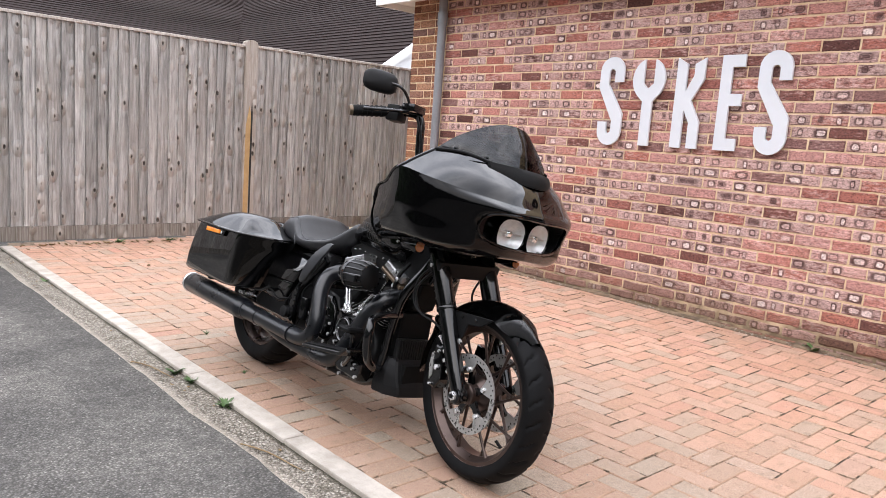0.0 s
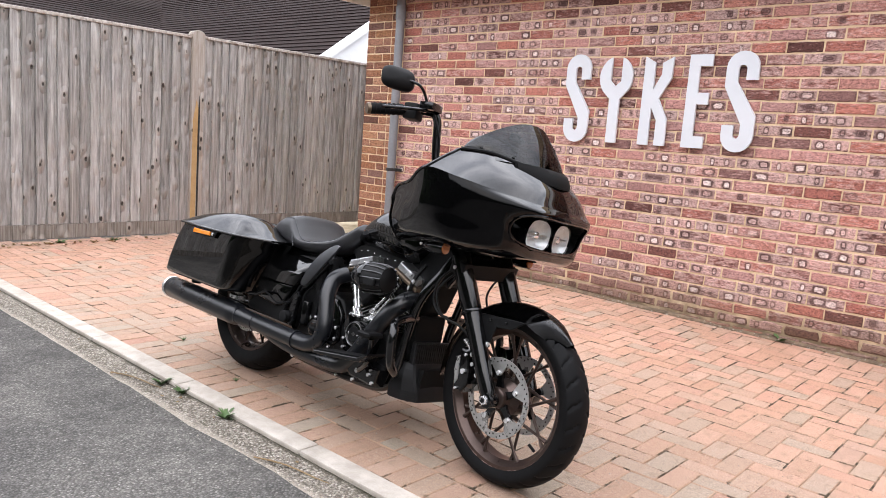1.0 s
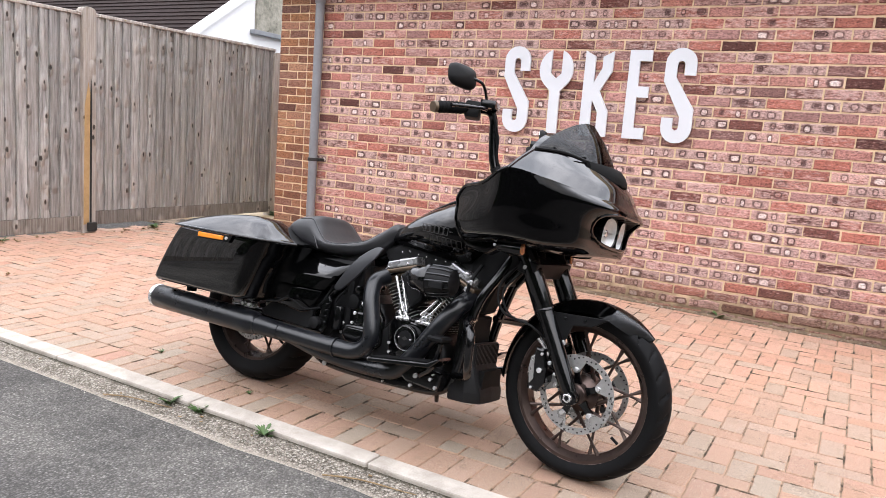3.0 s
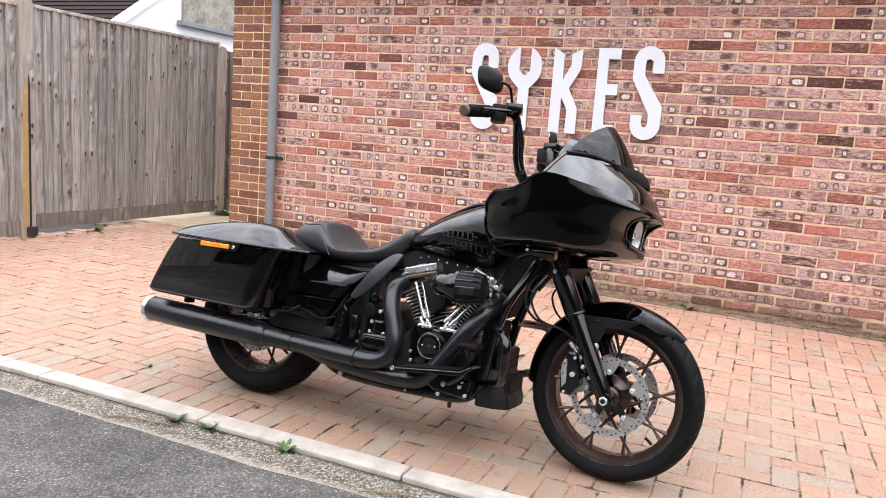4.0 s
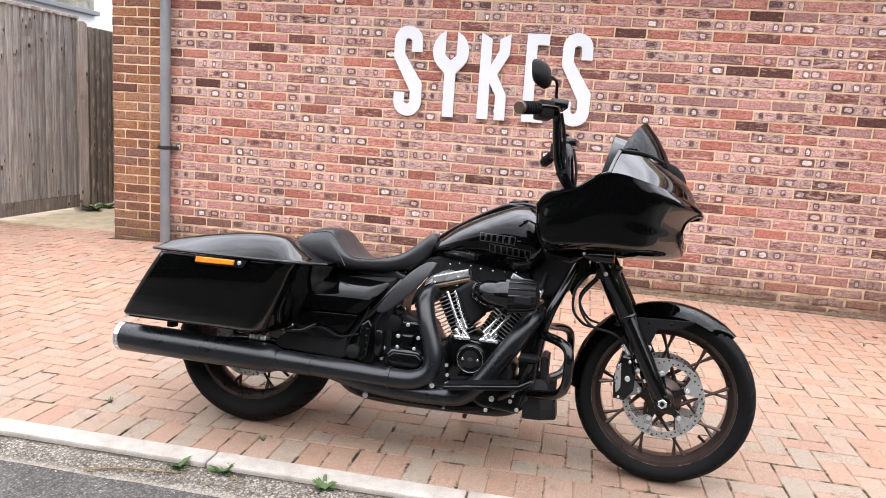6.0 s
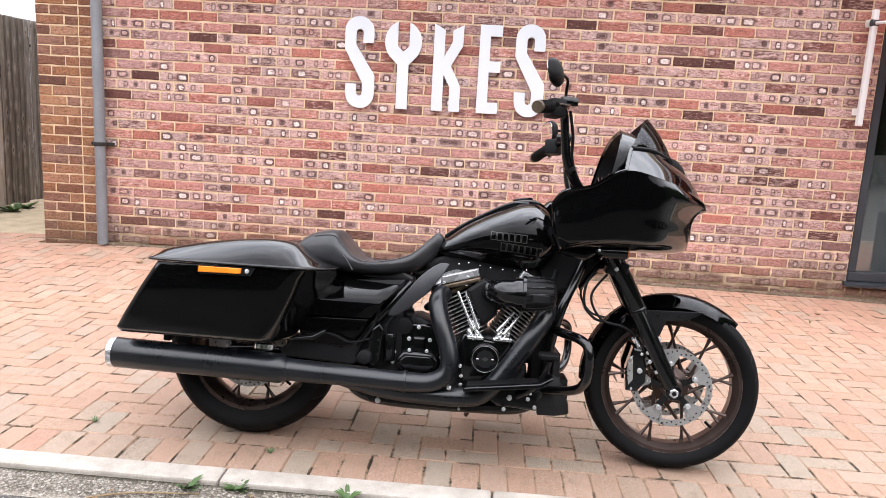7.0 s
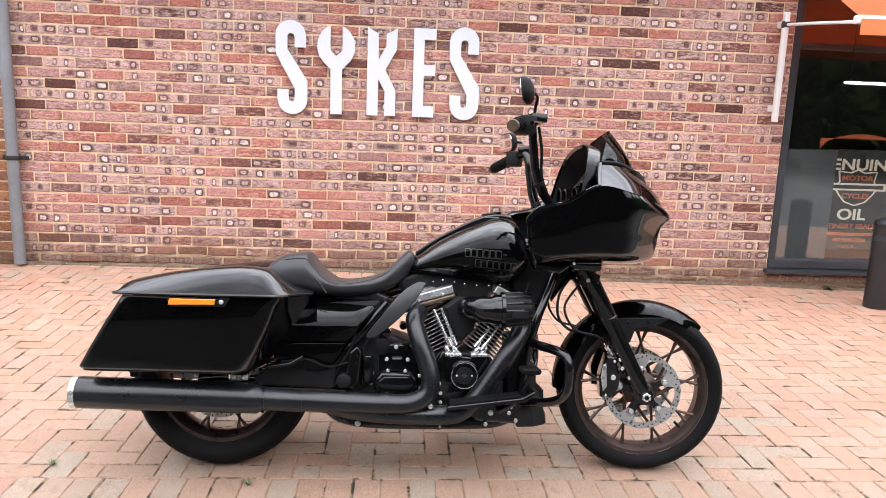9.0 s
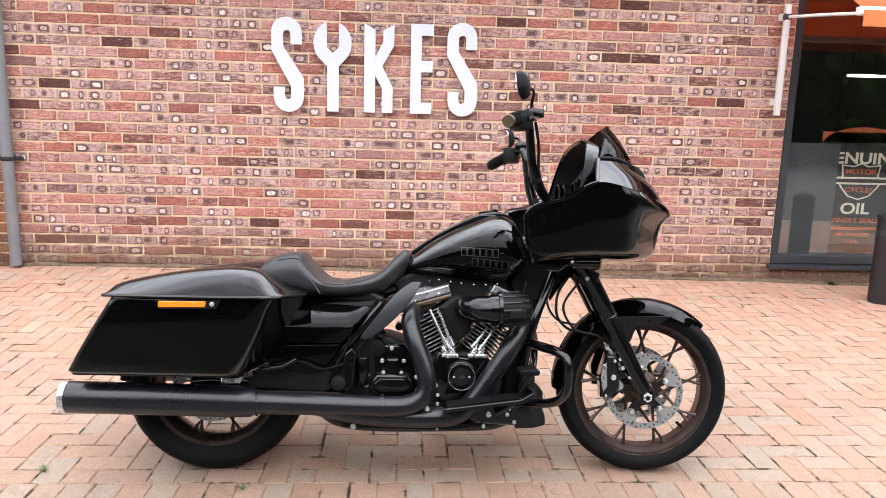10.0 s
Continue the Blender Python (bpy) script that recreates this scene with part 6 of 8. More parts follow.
# -- tank --
TANK = [(0.650, 0.737, 0.030, 0.014, 0.012), (0.672, 0.742, 0.060, 0.040, 0.020), (0.708, 0.752, 0.095, 0.046, 0.030), (0.76, 0.770, 0.130, 0.068, 0.054), (0.803, 0.785, 0.152, 0.080, 0.074), (0.86, 0.802, 0.174, 0.093, 0.098),
        (0.918, 0.812, 0.190, 0.108, 0.116), (0.97, 0.812, 0.198, 0.128, 0.121), (1.015, 0.808, 0.200, 0.139, 0.119), (1.050, 0.805, 0.196, 0.136, 0.113), (1.085, 0.800, 0.180, 0.112, 0.088), (1.108, 0.795, 0.150, 0.070, 0.055), (1.118, 0.795, 0.10, 0.03, 0.03)]
TS = resample(TANK, 4)
tank = part("fuel_tank", skin([oval(x, zc, hw, ht, hb, 2.08, 48) for x, zc, hw, ht, hb in TS]), GLOSS, bike, "gloss black fuel tank with dark grey lettering bars", smooth=True)
part("tank_console", skin([oval(x, z, hw, h, 0.02, 3.0, 24) for x, z, hw, h in resample([(0.70, 0.800, 0.030, 0.006), (0.76, 0.842, 0.042, 0.008), (0.86, 0.898, 0.052, 0.009), (0.95, 0.938, 0.056, 0.010), (1.03, 0.947, 0.054, 0.009), (1.075, 0.925, 0.040, 0.006)], 4)]), GLOSS_PART, tank, "slim black tank console", smooth=True)
part("filler_door", disc((0.985, 0.0, 0.955), (-0.15, 0, 1), 0.038, 0.012, 28, 0.003), GLOSS_PART, tank, smooth=True)
part("tank_latch", box(0.955, 1.01, -0.062, -0.030, 0.930, 0.944, 0.004), GLOSS_PART, tank)


def tank_side(x, z):
    """The tank's right flank at x and z."""
    for p, q in zip(TS, TS[1:]):
        if p[0] <= x <= q[0]:
            f = (x - p[0]) / max(q[0] - p[0], 1e-6)
            _, zc, hw, ht, hb = p + (q - p) * f
            k = min(abs(z - zc) / (ht if z > zc else hb), 0.999)
            return -hw * (1 - k ** 2.08) ** (1 / 2.08)
    return -0.2


deco = bmesh.new()


def decal_strip(x0, z0, x1, z1, w):
    n = 4
    dx, dz = x1 - x0, z1 - z0
    ln = math.hypot(dx, dz)
    ox, oz = -dz / ln * w / 2, dx / ln * w / 2
    prev = None
    for i in range(n + 1):
        x, z = x0 + dx * i / n, z0 + dz * i / n
        pr = [deco.verts.new((x + s * ox, tank_side(x + s * ox, z + s * oz) - 0.0009, z + s * oz)) for s in (-1, 1)]
        if prev:
            deco.faces.new((prev[0], prev[1], pr[1], pr[0]))
        prev = pr


def decal_row(x0, x1, z0, z1, count, h):
    """A row of outlined bars that stand for lettering."""
    for i in range(count):
        a, c = x0 + (x1 - x0) * i / count, x0 + (x1 - x0) * (i + 0.82) / count
        za, zc = z0 + (z1 - z0) * i / count, z0 + (z1 - z0) * (i + 0.82) / count
        for s in ((a, za, c, zc), (a, za + h, c, zc + h), (a, za, a, za + h), (c, zc, c, zc + h)):
            decal_strip(*s, 0.0028)


decal_row(0.874, 1.005, 0.797, 0.790, 6, 0.028)
decal_strip(1.008, 0.806, 1.022, 0.805, 0.004)
decal_row(0.912, 1.062, 0.760, 0.746, 7, 0.028)
part("lettering_bars", deco, DECAL, tank, "dark grey outlined lettering bars")

# -- seat --
SEAT = [(0.135, 0.690, 0.085, 0.018, 0.030), (0.160, 0.695, 0.130, 0.045, 0.048), (0.20, 0.700, 0.155, 0.075, 0.055), (0.26, 0.705, 0.165, 0.088, 0.062), (0.305, 0.706, 0.168, 0.087, 0.066), (0.335, 0.700, 0.172, 0.055, 0.062), (0.39, 0.685, 0.180, 0.012, 0.050),
        (0.45, 0.680, 0.182, 0.008, 0.044), (0.52, 0.684, 0.172, 0.018, 0.047), (0.585, 0.698, 0.140, 0.030, 0.045), (0.64, 0.735, 0.105, 0.046, 0.050), (0.675, 0.765, 0.085, 0.045, 0.045), (0.695, 0.775, 0.070, 0.022, 0.030)]
SS = resample(SEAT, 4)
seat = part("seat", skin([oval(x, zc, hw, ht, hb, 3.2, 40) for x, zc, hw, ht, hb in SS]), VINYL, bike, "stepped black vinyl seat with stitched seams", smooth=True)
for sg in (-1, 1):
    pts = []
    for x, zc, hw, ht, hb in SS[10:40]:
        a = radians(40)
        pts.append((x, sg * hw * math.cos(a) ** (2 / 3.2) * 1.0, zc + ht * math.sin(a) ** (2 / 3.2) + 0.0008))
    part("piping", tube(pts, 0.0022, 6), SATIN_PANEL, seat, smooth=True)
part("seat_seam", tube([(0.345, -0.172, 0.705), (0.365, -0.182, 0.685), (0.385, -0.186, 0.655)], 0.002, 6), SATIN_PANEL, seat)

# -- rear fender and tail --
secs = []
for i in range(33):
    a = radians(38 + (160 - 38) * i / 32)
    R = 0.372
    ring = []
    for j in range(13):
        s = -1 + 2 * j / 12
        ring.append((RC[0] - 0.02 + (R - 0.05 * abs(s) ** 3) * math.cos(a), 0.118 * s, RC[2] + 0.005 + (R - 0.05 * abs(s) ** 3) * 1.06 * math.sin(a)))
    secs.append(ring)
b = skin(secs, False, False)
bmesh.ops.solidify(b, geom=b.faces[:], thickness=0.004)
part("rear_fender", b, GLOSS, bike, "gloss black rear fender", smooth=True)

# inner tray between the frame rails, ahead of the rear wheel
part("inner_tray", prism([(0.350, 0.30), (0.350, 0.50), (0.330, 0.62), (0.58, 0.635), (0.58, 0.28), (0.42, 0.265)], -0.150, 0.150, "y", 0.02, 2), PLASTIC, bike, "black plastic inner tray")
# -- side covers --
for sg in (-1, 1):
    # the cover's shoulder rolls inward under the seat
    rows_ = []
    for k in range(15):
        f = k / 14
        z = 0.488 + 0.166 * f
        xr = 0.468 + 0.125 * f ** 0.9
        y = 0.214 - 0.004 * (1 - f) - 0.125 * max(0.0, (f - 0.32) / 0.68) ** 1.4
        row = [(0.212, 0.07), (0.213, y - 0.012), (0.222, y - 0.002)] + [(0.222 + (xr - 0.245) * q / 8, y + 0.004 * math.sin(math.pi * q / 8)) for q in range(1, 8)] + [(xr - 0.016, y - 0.001), (xr - 0.004, y - 0.010), (xr, 0.07)]
        rows_.append([(px, sg * py, z) for px, py in row])
    bb = skin(rows_, False, False)
    bmesh.ops.recalc_face_normals(bb, faces=bb.faces[:])
    bmesh.ops.solidify(bb, geom=bb.faces[:], thickness=0.004)
    side = part("side_cover", bb, GLOSS, bike, "gloss black side cover", smooth=True)
    lowc = [(0.20, 0.482), (0.462, 0.486), (0.435, 0.43), (0.405, 0.388), (0.365, 0.376), (0.215, 0.392)]
    part("lower_cover", prism(lowc, min(sg * 0.10, sg * 0.205), max(sg * 0.10, sg * 0.205), "y", 0.012, 3), GLOSS, side, smooth=True)
    defl = curve_points([(0.735, 0.700, 0), (0.700, 0.700, 0), (0.640, 0.655, 0), (0.580, 0.580, 0), (0.532, 0.516, 0), (0.542, 0.502, 0), (0.572, 0.512, 0), (0.650, 0.580, 0), (0.712, 0.655, 0)], 3)
    bb = prism([(p[0], p[1]) for p in defl], min(sg * 0.205, sg * 0.219), max(sg * 0.205, sg * 0.219), "y", 0.005, 2)
    for v in bb.verts:
        v.co.y += sg * 0.02 * math.sin(math.pi * (v.co.z - 0.5) / 0.2)
    part("heat_deflector", bb, SATIN_PANEL, bike, "satin black heat deflector", smooth=True)
mount = part("passenger_mount", prism([(0.455, 0.33), (0.475, 0.45), (0.500, 0.472), (0.515, 0.45), (0.505, 0.34), (0.49, 0.315)], -0.205, -0.185, "y", 0.005, 2), GLOSS_PART, bike, "black passenger peg bracket")
for z in (0.36, 0.385, 0.41, 0.435):
    bolt((0.500, -0.207, z), mount, 0.005, GLOSS_PART)
part("peg_boss", disc((0.455, -0.20, 0.350), (0, 1, 0), 0.026, 0.05, 20, 0.005), PLASTIC, mount, smooth=True)
# added sheet that keeps the gap below the lower cover as dark as shade
part("gap_closing_panel", prism([(0.14, 0.350), (0.20, 0.402), (0.42, 0.398), (0.445, 0.335), (0.41, 0.316), (0.16, 0.328)], -0.196, -0.176, "y", 0.006), PLASTIC, bike, "black panel added to darken the gap under the lower cover")
part("reservoir", disc((0.535, -0.165, 0.385), (0, 0, 1), 0.022, 0.10, 18, 0.004), GLOSS_PART, bike, "small black reservoir", smooth=True)
for pts, r in (([(0.24, -0.22, 0.415), (0.33, -0.23, 0.425), (0.40, -0.225, 0.40), (0.47, -0.21, 0.415)], 0.006),
               ([(0.545, -0.16, 0.50), (0.52, -0.18, 0.45), (0.54, -0.18, 0.36), (0.51, -0.17, 0.31)], 0.006), ([(0.49, -0.17, 0.52), (0.475, -0.19, 0.46), (0.44, -0.20, 0.40), (0.42, -0.20, 0.35)], 0.007)):
    part("cable", tube(curve_points(pts, 6), r * 0.75, 8), RUBBER, bike, smooth=True)


# -- saddlebags --
def bag_ring(z, xr, xf, yo, yi, front):
    """One level of the bag: corners rounded, the front face runs inward."""
    pts = []
    corners = [(xr, yi, 0.02), (xr + 0.006, yo + 0.022, 0.028), (xf, yo, 0.05), (xf + front, yi - 0.02, 0.04), (xf + front, yi, 0.01)]
    n = len(corners)
    for k in range(n):
        x, y, r = corners[k]
        px, py, _ = corners[k - 1]
        qx, qy, _ = corners[(k + 1) % n]
        a = Vector((px - x, py - y)).normalized()
        c = Vector((qx - x, qy - y)).normalized()
        lim = 0.45 * min((Vector((px - x, py - y))).length, (Vector((qx - x, qy - y))).length)
        r = min(r, lim)
        p0, p2 = Vector((x, y)) + a * r, Vector((x, y)) + c * r
        for j in range(7):
            t = j / 6
            q = p0 * (1 - t) ** 2 + Vector((x, y)) * 2 * t * (1 - t) + p2 * t * t
            pts.append((q.x, q.y, z))
    return pts


def saddlebag(sg):
    lv = [(0.388, -0.374, 0.105, -0.318, -0.19, 0.03), (0.393, -0.402, 0.132, -0.347, -0.18, 0.04), (0.408, -0.410, 0.146, -0.360, -0.175, 0.05), (0.47, -0.374, 0.172, -0.373, -0.165, 0.06), (0.56, -0.320, 0.210, -0.385, -0.155, 0.08),
          (0.595, -0.298, 0.220, -0.388, -0.152, 0.088), (0.618, -0.284, 0.228, -0.3885, -0.15, 0.094), (0.635, -0.273, 0.239, -0.3885, -0.15, 0.095), (0.648, -0.266, 0.247, -0.386, -0.15, 0.095)]
    bm = skin([bag_ring(*r) for r in lv])
    if sg > 0:
        mirror_y(bm)
    body = part("saddlebag", bm, GLOSS, bike, "gloss black hard saddlebag", smooth=True)
    # lid
    prof = resample([(-0.283, 0.656, -0.356), (-0.278, 0.668, -0.362), (-0.260, 0.689, -0.368), (-0.215, 0.703, -0.374), (-0.13, 0.721, -0.384), (-0.04, 0.735, -0.392), (0.05, 0.745, -0.396), (0.13, 0.748, -0.396), (0.20, 0.738, -0.393), (0.245, 0.706, -0.388), (0.290, 0.678, -0.34), (0.345, 0.662, -0.27)], 3)
    secs_ = []
    for x, zt, yo in prof:
        h = max(zt - 0.655, 0.001)
        yi = -0.148
        w = yo - yi
        secs_.append([(x, yo, 0.653), (x, yo - 0.002, 0.660), (x, yo + 0.005, 0.659 + h * 0.16), (x, yo + 0.022, 0.655 + h * 0.44), (x, yo + 0.042, 0.655 + h * 0.70), (x, yo + 0.066, 0.655 + h * 0.90), (x, yo + 0.095, 0.655 + h * 0.985), (x, yo + 0.13, 0.655 + h), (x, yo - w * 0.75, 0.655 + h * 0.97), (x, yo - w * 0.92, 0.655 + h * 0.8), (x, yi, 0.655 + h * 0.4), (x, yi, 0.653)])
    bm = skin(secs_)
    if sg > 0:
        mirror_y(bm)
    lid = part("lid", bm, GLOSS, body, "gloss black saddlebag lid", smooth=True)
    rimp = [(x, yo - 0.0035, 0.6555) for x, zt, yo in prof]
    tb = tube(rimp, 0.0052, 8)
    if sg > 0:
        mirror_y(tb)
    part("lid_rim", tb, GLOSS_PART, body, smooth=True)
    y = sg * 0.3895
    rec = prism([(-0.108, 0.648), (0.098, 0.648), (0.082, 0.618), (-0.092, 0.616)], min(y, y + sg * 0.004), max(y, y + sg * 0.004), "y", 0.002)
    part("reflector_recess", rec, PLASTIC, body)
    ref = prism([(-0.095, 0.643), (0.052, 0.643), (0.048, 0.624), (-0.098, 0.622)], min(y, y + sg * 0.010), max(y, y + sg * 0.010), "y", 0.003)
    part("reflector", ref, AMBER_M, body, "amber side reflector")
    bolt((0.070, y + sg * 0.006, 0.634), body, 0.0085, ZINC, (0, sg, 0), 0.008)
    part("guard_rail", tube([(0.20, sg * 0.235, 0.40), (0.27, sg * 0.24, 0.41), (0.315, sg * 0.235, 0.435)], 0.009, 10), GLOSS_PART, body, smooth=True)
    return body


saddlebag(-1)
saddlebag(1)

# -- fairing: rows run from the rear edge to the blunt nose --
SIDE = [
    [(1.190, -0.150, 0.775), (1.215, -0.165, 0.785), (1.260, -0.175, 0.788), (1.320, -0.178, 0.788), (1.390, -0.168, 0.786), (1.445, -0.135, 0.790), (1.480, -0.070, 0.798), (1.490, 0.0, 0.801)],
    [(1.122, -0.270, 0.775), (1.150, -0.285, 0.782), (1.220, -0.300, 0.790), (1.310, -0.298, 0.792), (1.420, -0.266, 0.786), (1.510, -0.192, 0.788), (1.566, -0.100, 0.798), (1.582, 0.0, 0.801)],
    [(1.100, -0.305, 0.803), (1.130, -0.328, 0.810), (1.210, -0.356, 0.818), (1.305, -0.368, 0.822), (1.426, -0.350, 0.818), (1.534, -0.246, 0.818), (1.582, -0.120, 0.820), (1.598, 0.0, 0.822)],
    [(1.083, -0.322, 0.850), (1.118, -0.342, 0.868), (1.200, -0.374, 0.888), (1.300, -0.396, 0.905), (1.427, -0.370, 0.903), (1.540, -0.264, 0.898), (1.588, -0.132, 0.894), (1.604, 0.0, 0.893)],
    [(1.078, -0.320, 0.905), (1.115, -0.340, 0.940), (1.200, -0.376, 0.965), (1.300, -0.406, 0.990), (1.430, -0.381, 0.985), (1.548, -0.284, 0.968), (1.628, -0.156, 0.955), (1.650, 0.0, 0.948)],
    [(1.074, -0.322, 0.928), (1.112, -0.344, 0.972), (1.200, -0.378, 0.993), (1.297, -0.410, 1.046), (1.420, -0.381, 1.028), (1.522, -0.288, 1.006), (1.604, -0.158, 0.990), (1.634, 0.0, 0.984)],
]
TOP = [
    SIDE[5][3:],
    [(1.312, -0.352, 1.092), (1.420, -0.302, 1.086), (1.515, -0.222, 1.066), (1.582, -0.115, 1.050), (1.598, 0.0, 1.044)],
    [(1.329, -0.293, 1.134), (1.410, -0.228, 1.137), (1.490, -0.150, 1.118), (1.522, -0.075, 1.112), (1.530, 0.0, 1.110)],
]
STEPS = 12


def patch(rows, between):
    """A smooth half surface through rows, and its mirror: columns of points."""
    long = [resample(r, STEPS) for r in rows]
    half = [resample([r[k] for r in long], between) for k in range(len(long[0]))]
    return half + [[np.array((p[0], -p[1], p[2])) for p in col] for col in half[-2::-1]]


def lamp_recess(p):
    """Sinks the lamp opening into the nose, down to an upright floor."""
    x, y, z = p
    f = (abs(y) / 0.228) ** 4 + (abs(z - 0.892 - 0.25 * y * y) / 0.058) ** 2.8
    k = min(1.0, max(0.0, (1.0 - f) / 0.12))
    k = k * k * (3 - 2 * k)
    floor_x = 1.536 - 0.5 * y * y
    return np.array((x + (min(x, floor_x) - x) * k if x > 1.47 else x, y, z))


whole = patch(SIDE, 10)
sides = [[lamp_recess(p) for p in col] for col in whole]
nose = np.array([p for col in whole for p in col if p[0] > 1.44])
bezel = []
for k in range(72):
    a = 2 * math.pi * k / 72
    y = 0.227 * math.copysign(abs(math.cos(a)) ** 0.5, math.cos(a))
    z = 0.892 + 0.25 * y * y + 0.0575 * math.copysign(abs(math.sin(a)) ** 0.714, math.sin(a))
    d = (nose[:, 1] - y) ** 2 + (nose[:, 2] - z) ** 2
    near_ = np.argsort(d)[:4]
    w_ = 1.0 / (d[near_] + 1e-6)
    bezel.append((float((nose[near_, 0] * w_).sum() / w_.sum()) - 0.001, y, z))
bezel = bezel + bezel[:1]
tops = patch(TOP, 7)


def grid_mesh(cols):
    return skin([[tuple(p) for p in col] for col in cols], False, False)


def shell(bm, thick):
    bmesh.ops.recalc_face_normals(bm, faces=bm.faces[:])
    bmesh.ops.solidify(bm, geom=bm.faces[:], thickness=thick)
    return bm


def liner(cols, depth):
    """The same surface sunk inward, as the unpainted inside of a panel."""
    mid = np.array((1.30, 0.0, 0.93))
    out = []
    for col in cols:
        row = []
        for p in col:
            d = mid - np.array(p)
            row.append(tuple(np.array(p) + d / np.linalg.norm(d) * depth))
        out.append(row)
    return skin(out, False, False)


fairing = part("fairing", shell(grid_mesh(sides), 0.004), GLOSS, bike, "gloss black sharknose fairing", smooth=True)
part("hood", shell(grid_mesh(tops), 0.004), GLOSS, fairing, "gloss black upper fairing", smooth=True)
part("fairing_liner", liner(sides, 0.014), PLASTIC, fairing, smooth=True)
part("hood_liner", liner(tops, 0.014), PLASTIC, fairing, smooth=True)
part("lamp_bezel", tube(bezel, 0.0055, 8, caps=False), GLOSS, fairing, "gloss black rim round the headlamps", smooth=True)
edge_pts = [tuple(sides[i][-1]) for i in range(0, 3 * STEPS + 1)] + [tuple(p) for p in resample([TOP[0][0], TOP[1][0], TOP[2][0]], 5)][1:]
rear_pts = [tuple(p) for p in sides[0][6:]]
for sg in (-1, 1):
    for pts in (edge_pts, rear_pts):
        b = tube(pts, 0.0055, 8)
        part("rim_edge", b if sg < 0 else mirror_y(b), GLOSS, fairing, smooth=True)
    strip = []
    for k, (x, y, z) in enumerate(edge_pts):
        f = k / (len(edge_pts) - 1)
        strip.append([(x - 0.003, y, z + 0.003), (x - 0.001, y + 0.016 + 0.014 * f, z + 0.004), (x + 0.010, y + 0.034 + 0.016 * f, z - 0.006)])
    b = shell(skin(strip, False, False), 0.003)
    part("rim_lip", b if sg < 0 else mirror_y(b), GLOSS, fairing, "gloss black turned-in lip of the fairing", smooth=True)
# gauge hood: an arched cowl between the lips, open to the rider
arch, fore = [], []
for k in range(33):
    s = -1 + 2 * k / 32
    y = 0.272 * math.copysign(abs(math.sin(s * math.pi / 2)) ** 0.9, s)
    h = 1 - abs(s) ** 2.6
    arch.append((1.262 + 0.052 * h, y, 1.010 + 0.215 * h))
    fore.append((1.345 + 0.165 * (1 - s * s), y * 0.98, 1.100 + 0.022 * h))
rows_ = []
for a_, f_ in zip(arch, fore):
    a_, f_ = Vector(a_), Vector(f_)
    rows_.append([a_ + Vector((0.012, 0, -0.012)), a_, a_ + Vector((0.004, 0, 0.005)), a_.lerp(f_, 0.25) + Vector((0, 0, 0.016)), a_.lerp(f_, 0.55) + Vector((0, 0, 0.018)), a_.lerp(f_, 0.8) + Vector((0, 0, 0.008)), f_])
part("gauge_hood", shell(skin(rows_, False, False), 0.004), GLOSS, fairing, "gloss black arched gauge hood", smooth=True)
part("hood_inside", skin([[(x + 0.006, y * 0.97, z - 0.010), (x + 0.07, y * 0.90, z - 0.045), (x + 0.12, y * 0.8, z - 0.10)] for x, y, z in arch], False, False), PLASTIC, fairing, "black inside of the gauge hood", smooth=True)
# inner dash
dash = part("dash", prism([(1.205, 0.79), (1.45, 0.80), (1.50, 0.95), (1.46, 1.085), (1.400, 1.100), (1.325, 1.04), (1.260, 0.950)], -0.255, 0.255, "y", 0.02, 2), PLASTIC, fairing, "black inner fairing with gauges", smooth=True)
for y, r in ((-0.19, 0.045), (0.19, 0.045), (-0.085, 0.034), (0.085, 0.034)):
    part("gauge", lathe((0, 0, 0), [(r, -0.010), (r, 0.010), (r - 0.006, 0.012), (r - 0.006, -0.010)], 28), GLOSS_PART, fairing, "round gauge bezel", smooth=True).matrix_local = Matrix.Translation((1.300, y, 1.035)) @ pose(0, 0, 0, 0, 35, 90)
    part("gauge_face", disc((0, 0, 0), (0, 1, 0), r - 0.005, 0.006, 24), HOLE_DARK, fairing).matrix_local = Matrix.Translation((1.304, y, 1.033)) @ pose(0, 0, 0, 0, 35, 90)
part("screen", box(-0.004, 0.004, -0.07, 0.07, -0.045, 0.045, 0.003), HOLE_DARK, fairing, "dark display").matrix_local = Matrix.Translation((1.345, 0, 1.10)) @ pose(0, 0, 0, 0, 35, 0)
# front vent under the screen: a dark crescent with a rolled upper lip
vent = []
for i in range(25):
    s = -1 + 2 * i / 24
    h = 1 - abs(s) ** 2.2
    xb, zb = 1.530 - 0.046 * abs(s) ** 1.7, 1.112 + 0.006 * s * s
    vent.append([(xb + dx, 0.166 * s, zb + dz) for dx, dz in ((-0.024, 0.004), (-0.008, 0.010 + 0.008 * h), (0.008 + 0.016 * h, 0.008 + 0.006 * h), (0.014 + 0.028 * h, -0.004), (0.018 + 0.036 * h, -0.018 - 0.010 * h), (0.016 + 0.040 * h, -0.024 - 0.022 * h), (0.004, -0.034 - 0.016 * h), (-0.024, -0.030))])
part("vent_scoop", skin(vent), HOLE_DARK, fairing, "matte black vent scoop", smooth=True)


# headlamps
def round_rows(pairs):
    return [[(1.12 * r * math.copysign(abs(math.cos(a)) ** 0.82, math.cos(a)), r * math.copysign(abs(math.sin(a)) ** 0.82, math.sin(a)), h) for a in (2 * math.pi * j / 40 for j in range(40))] for r, h in pairs]


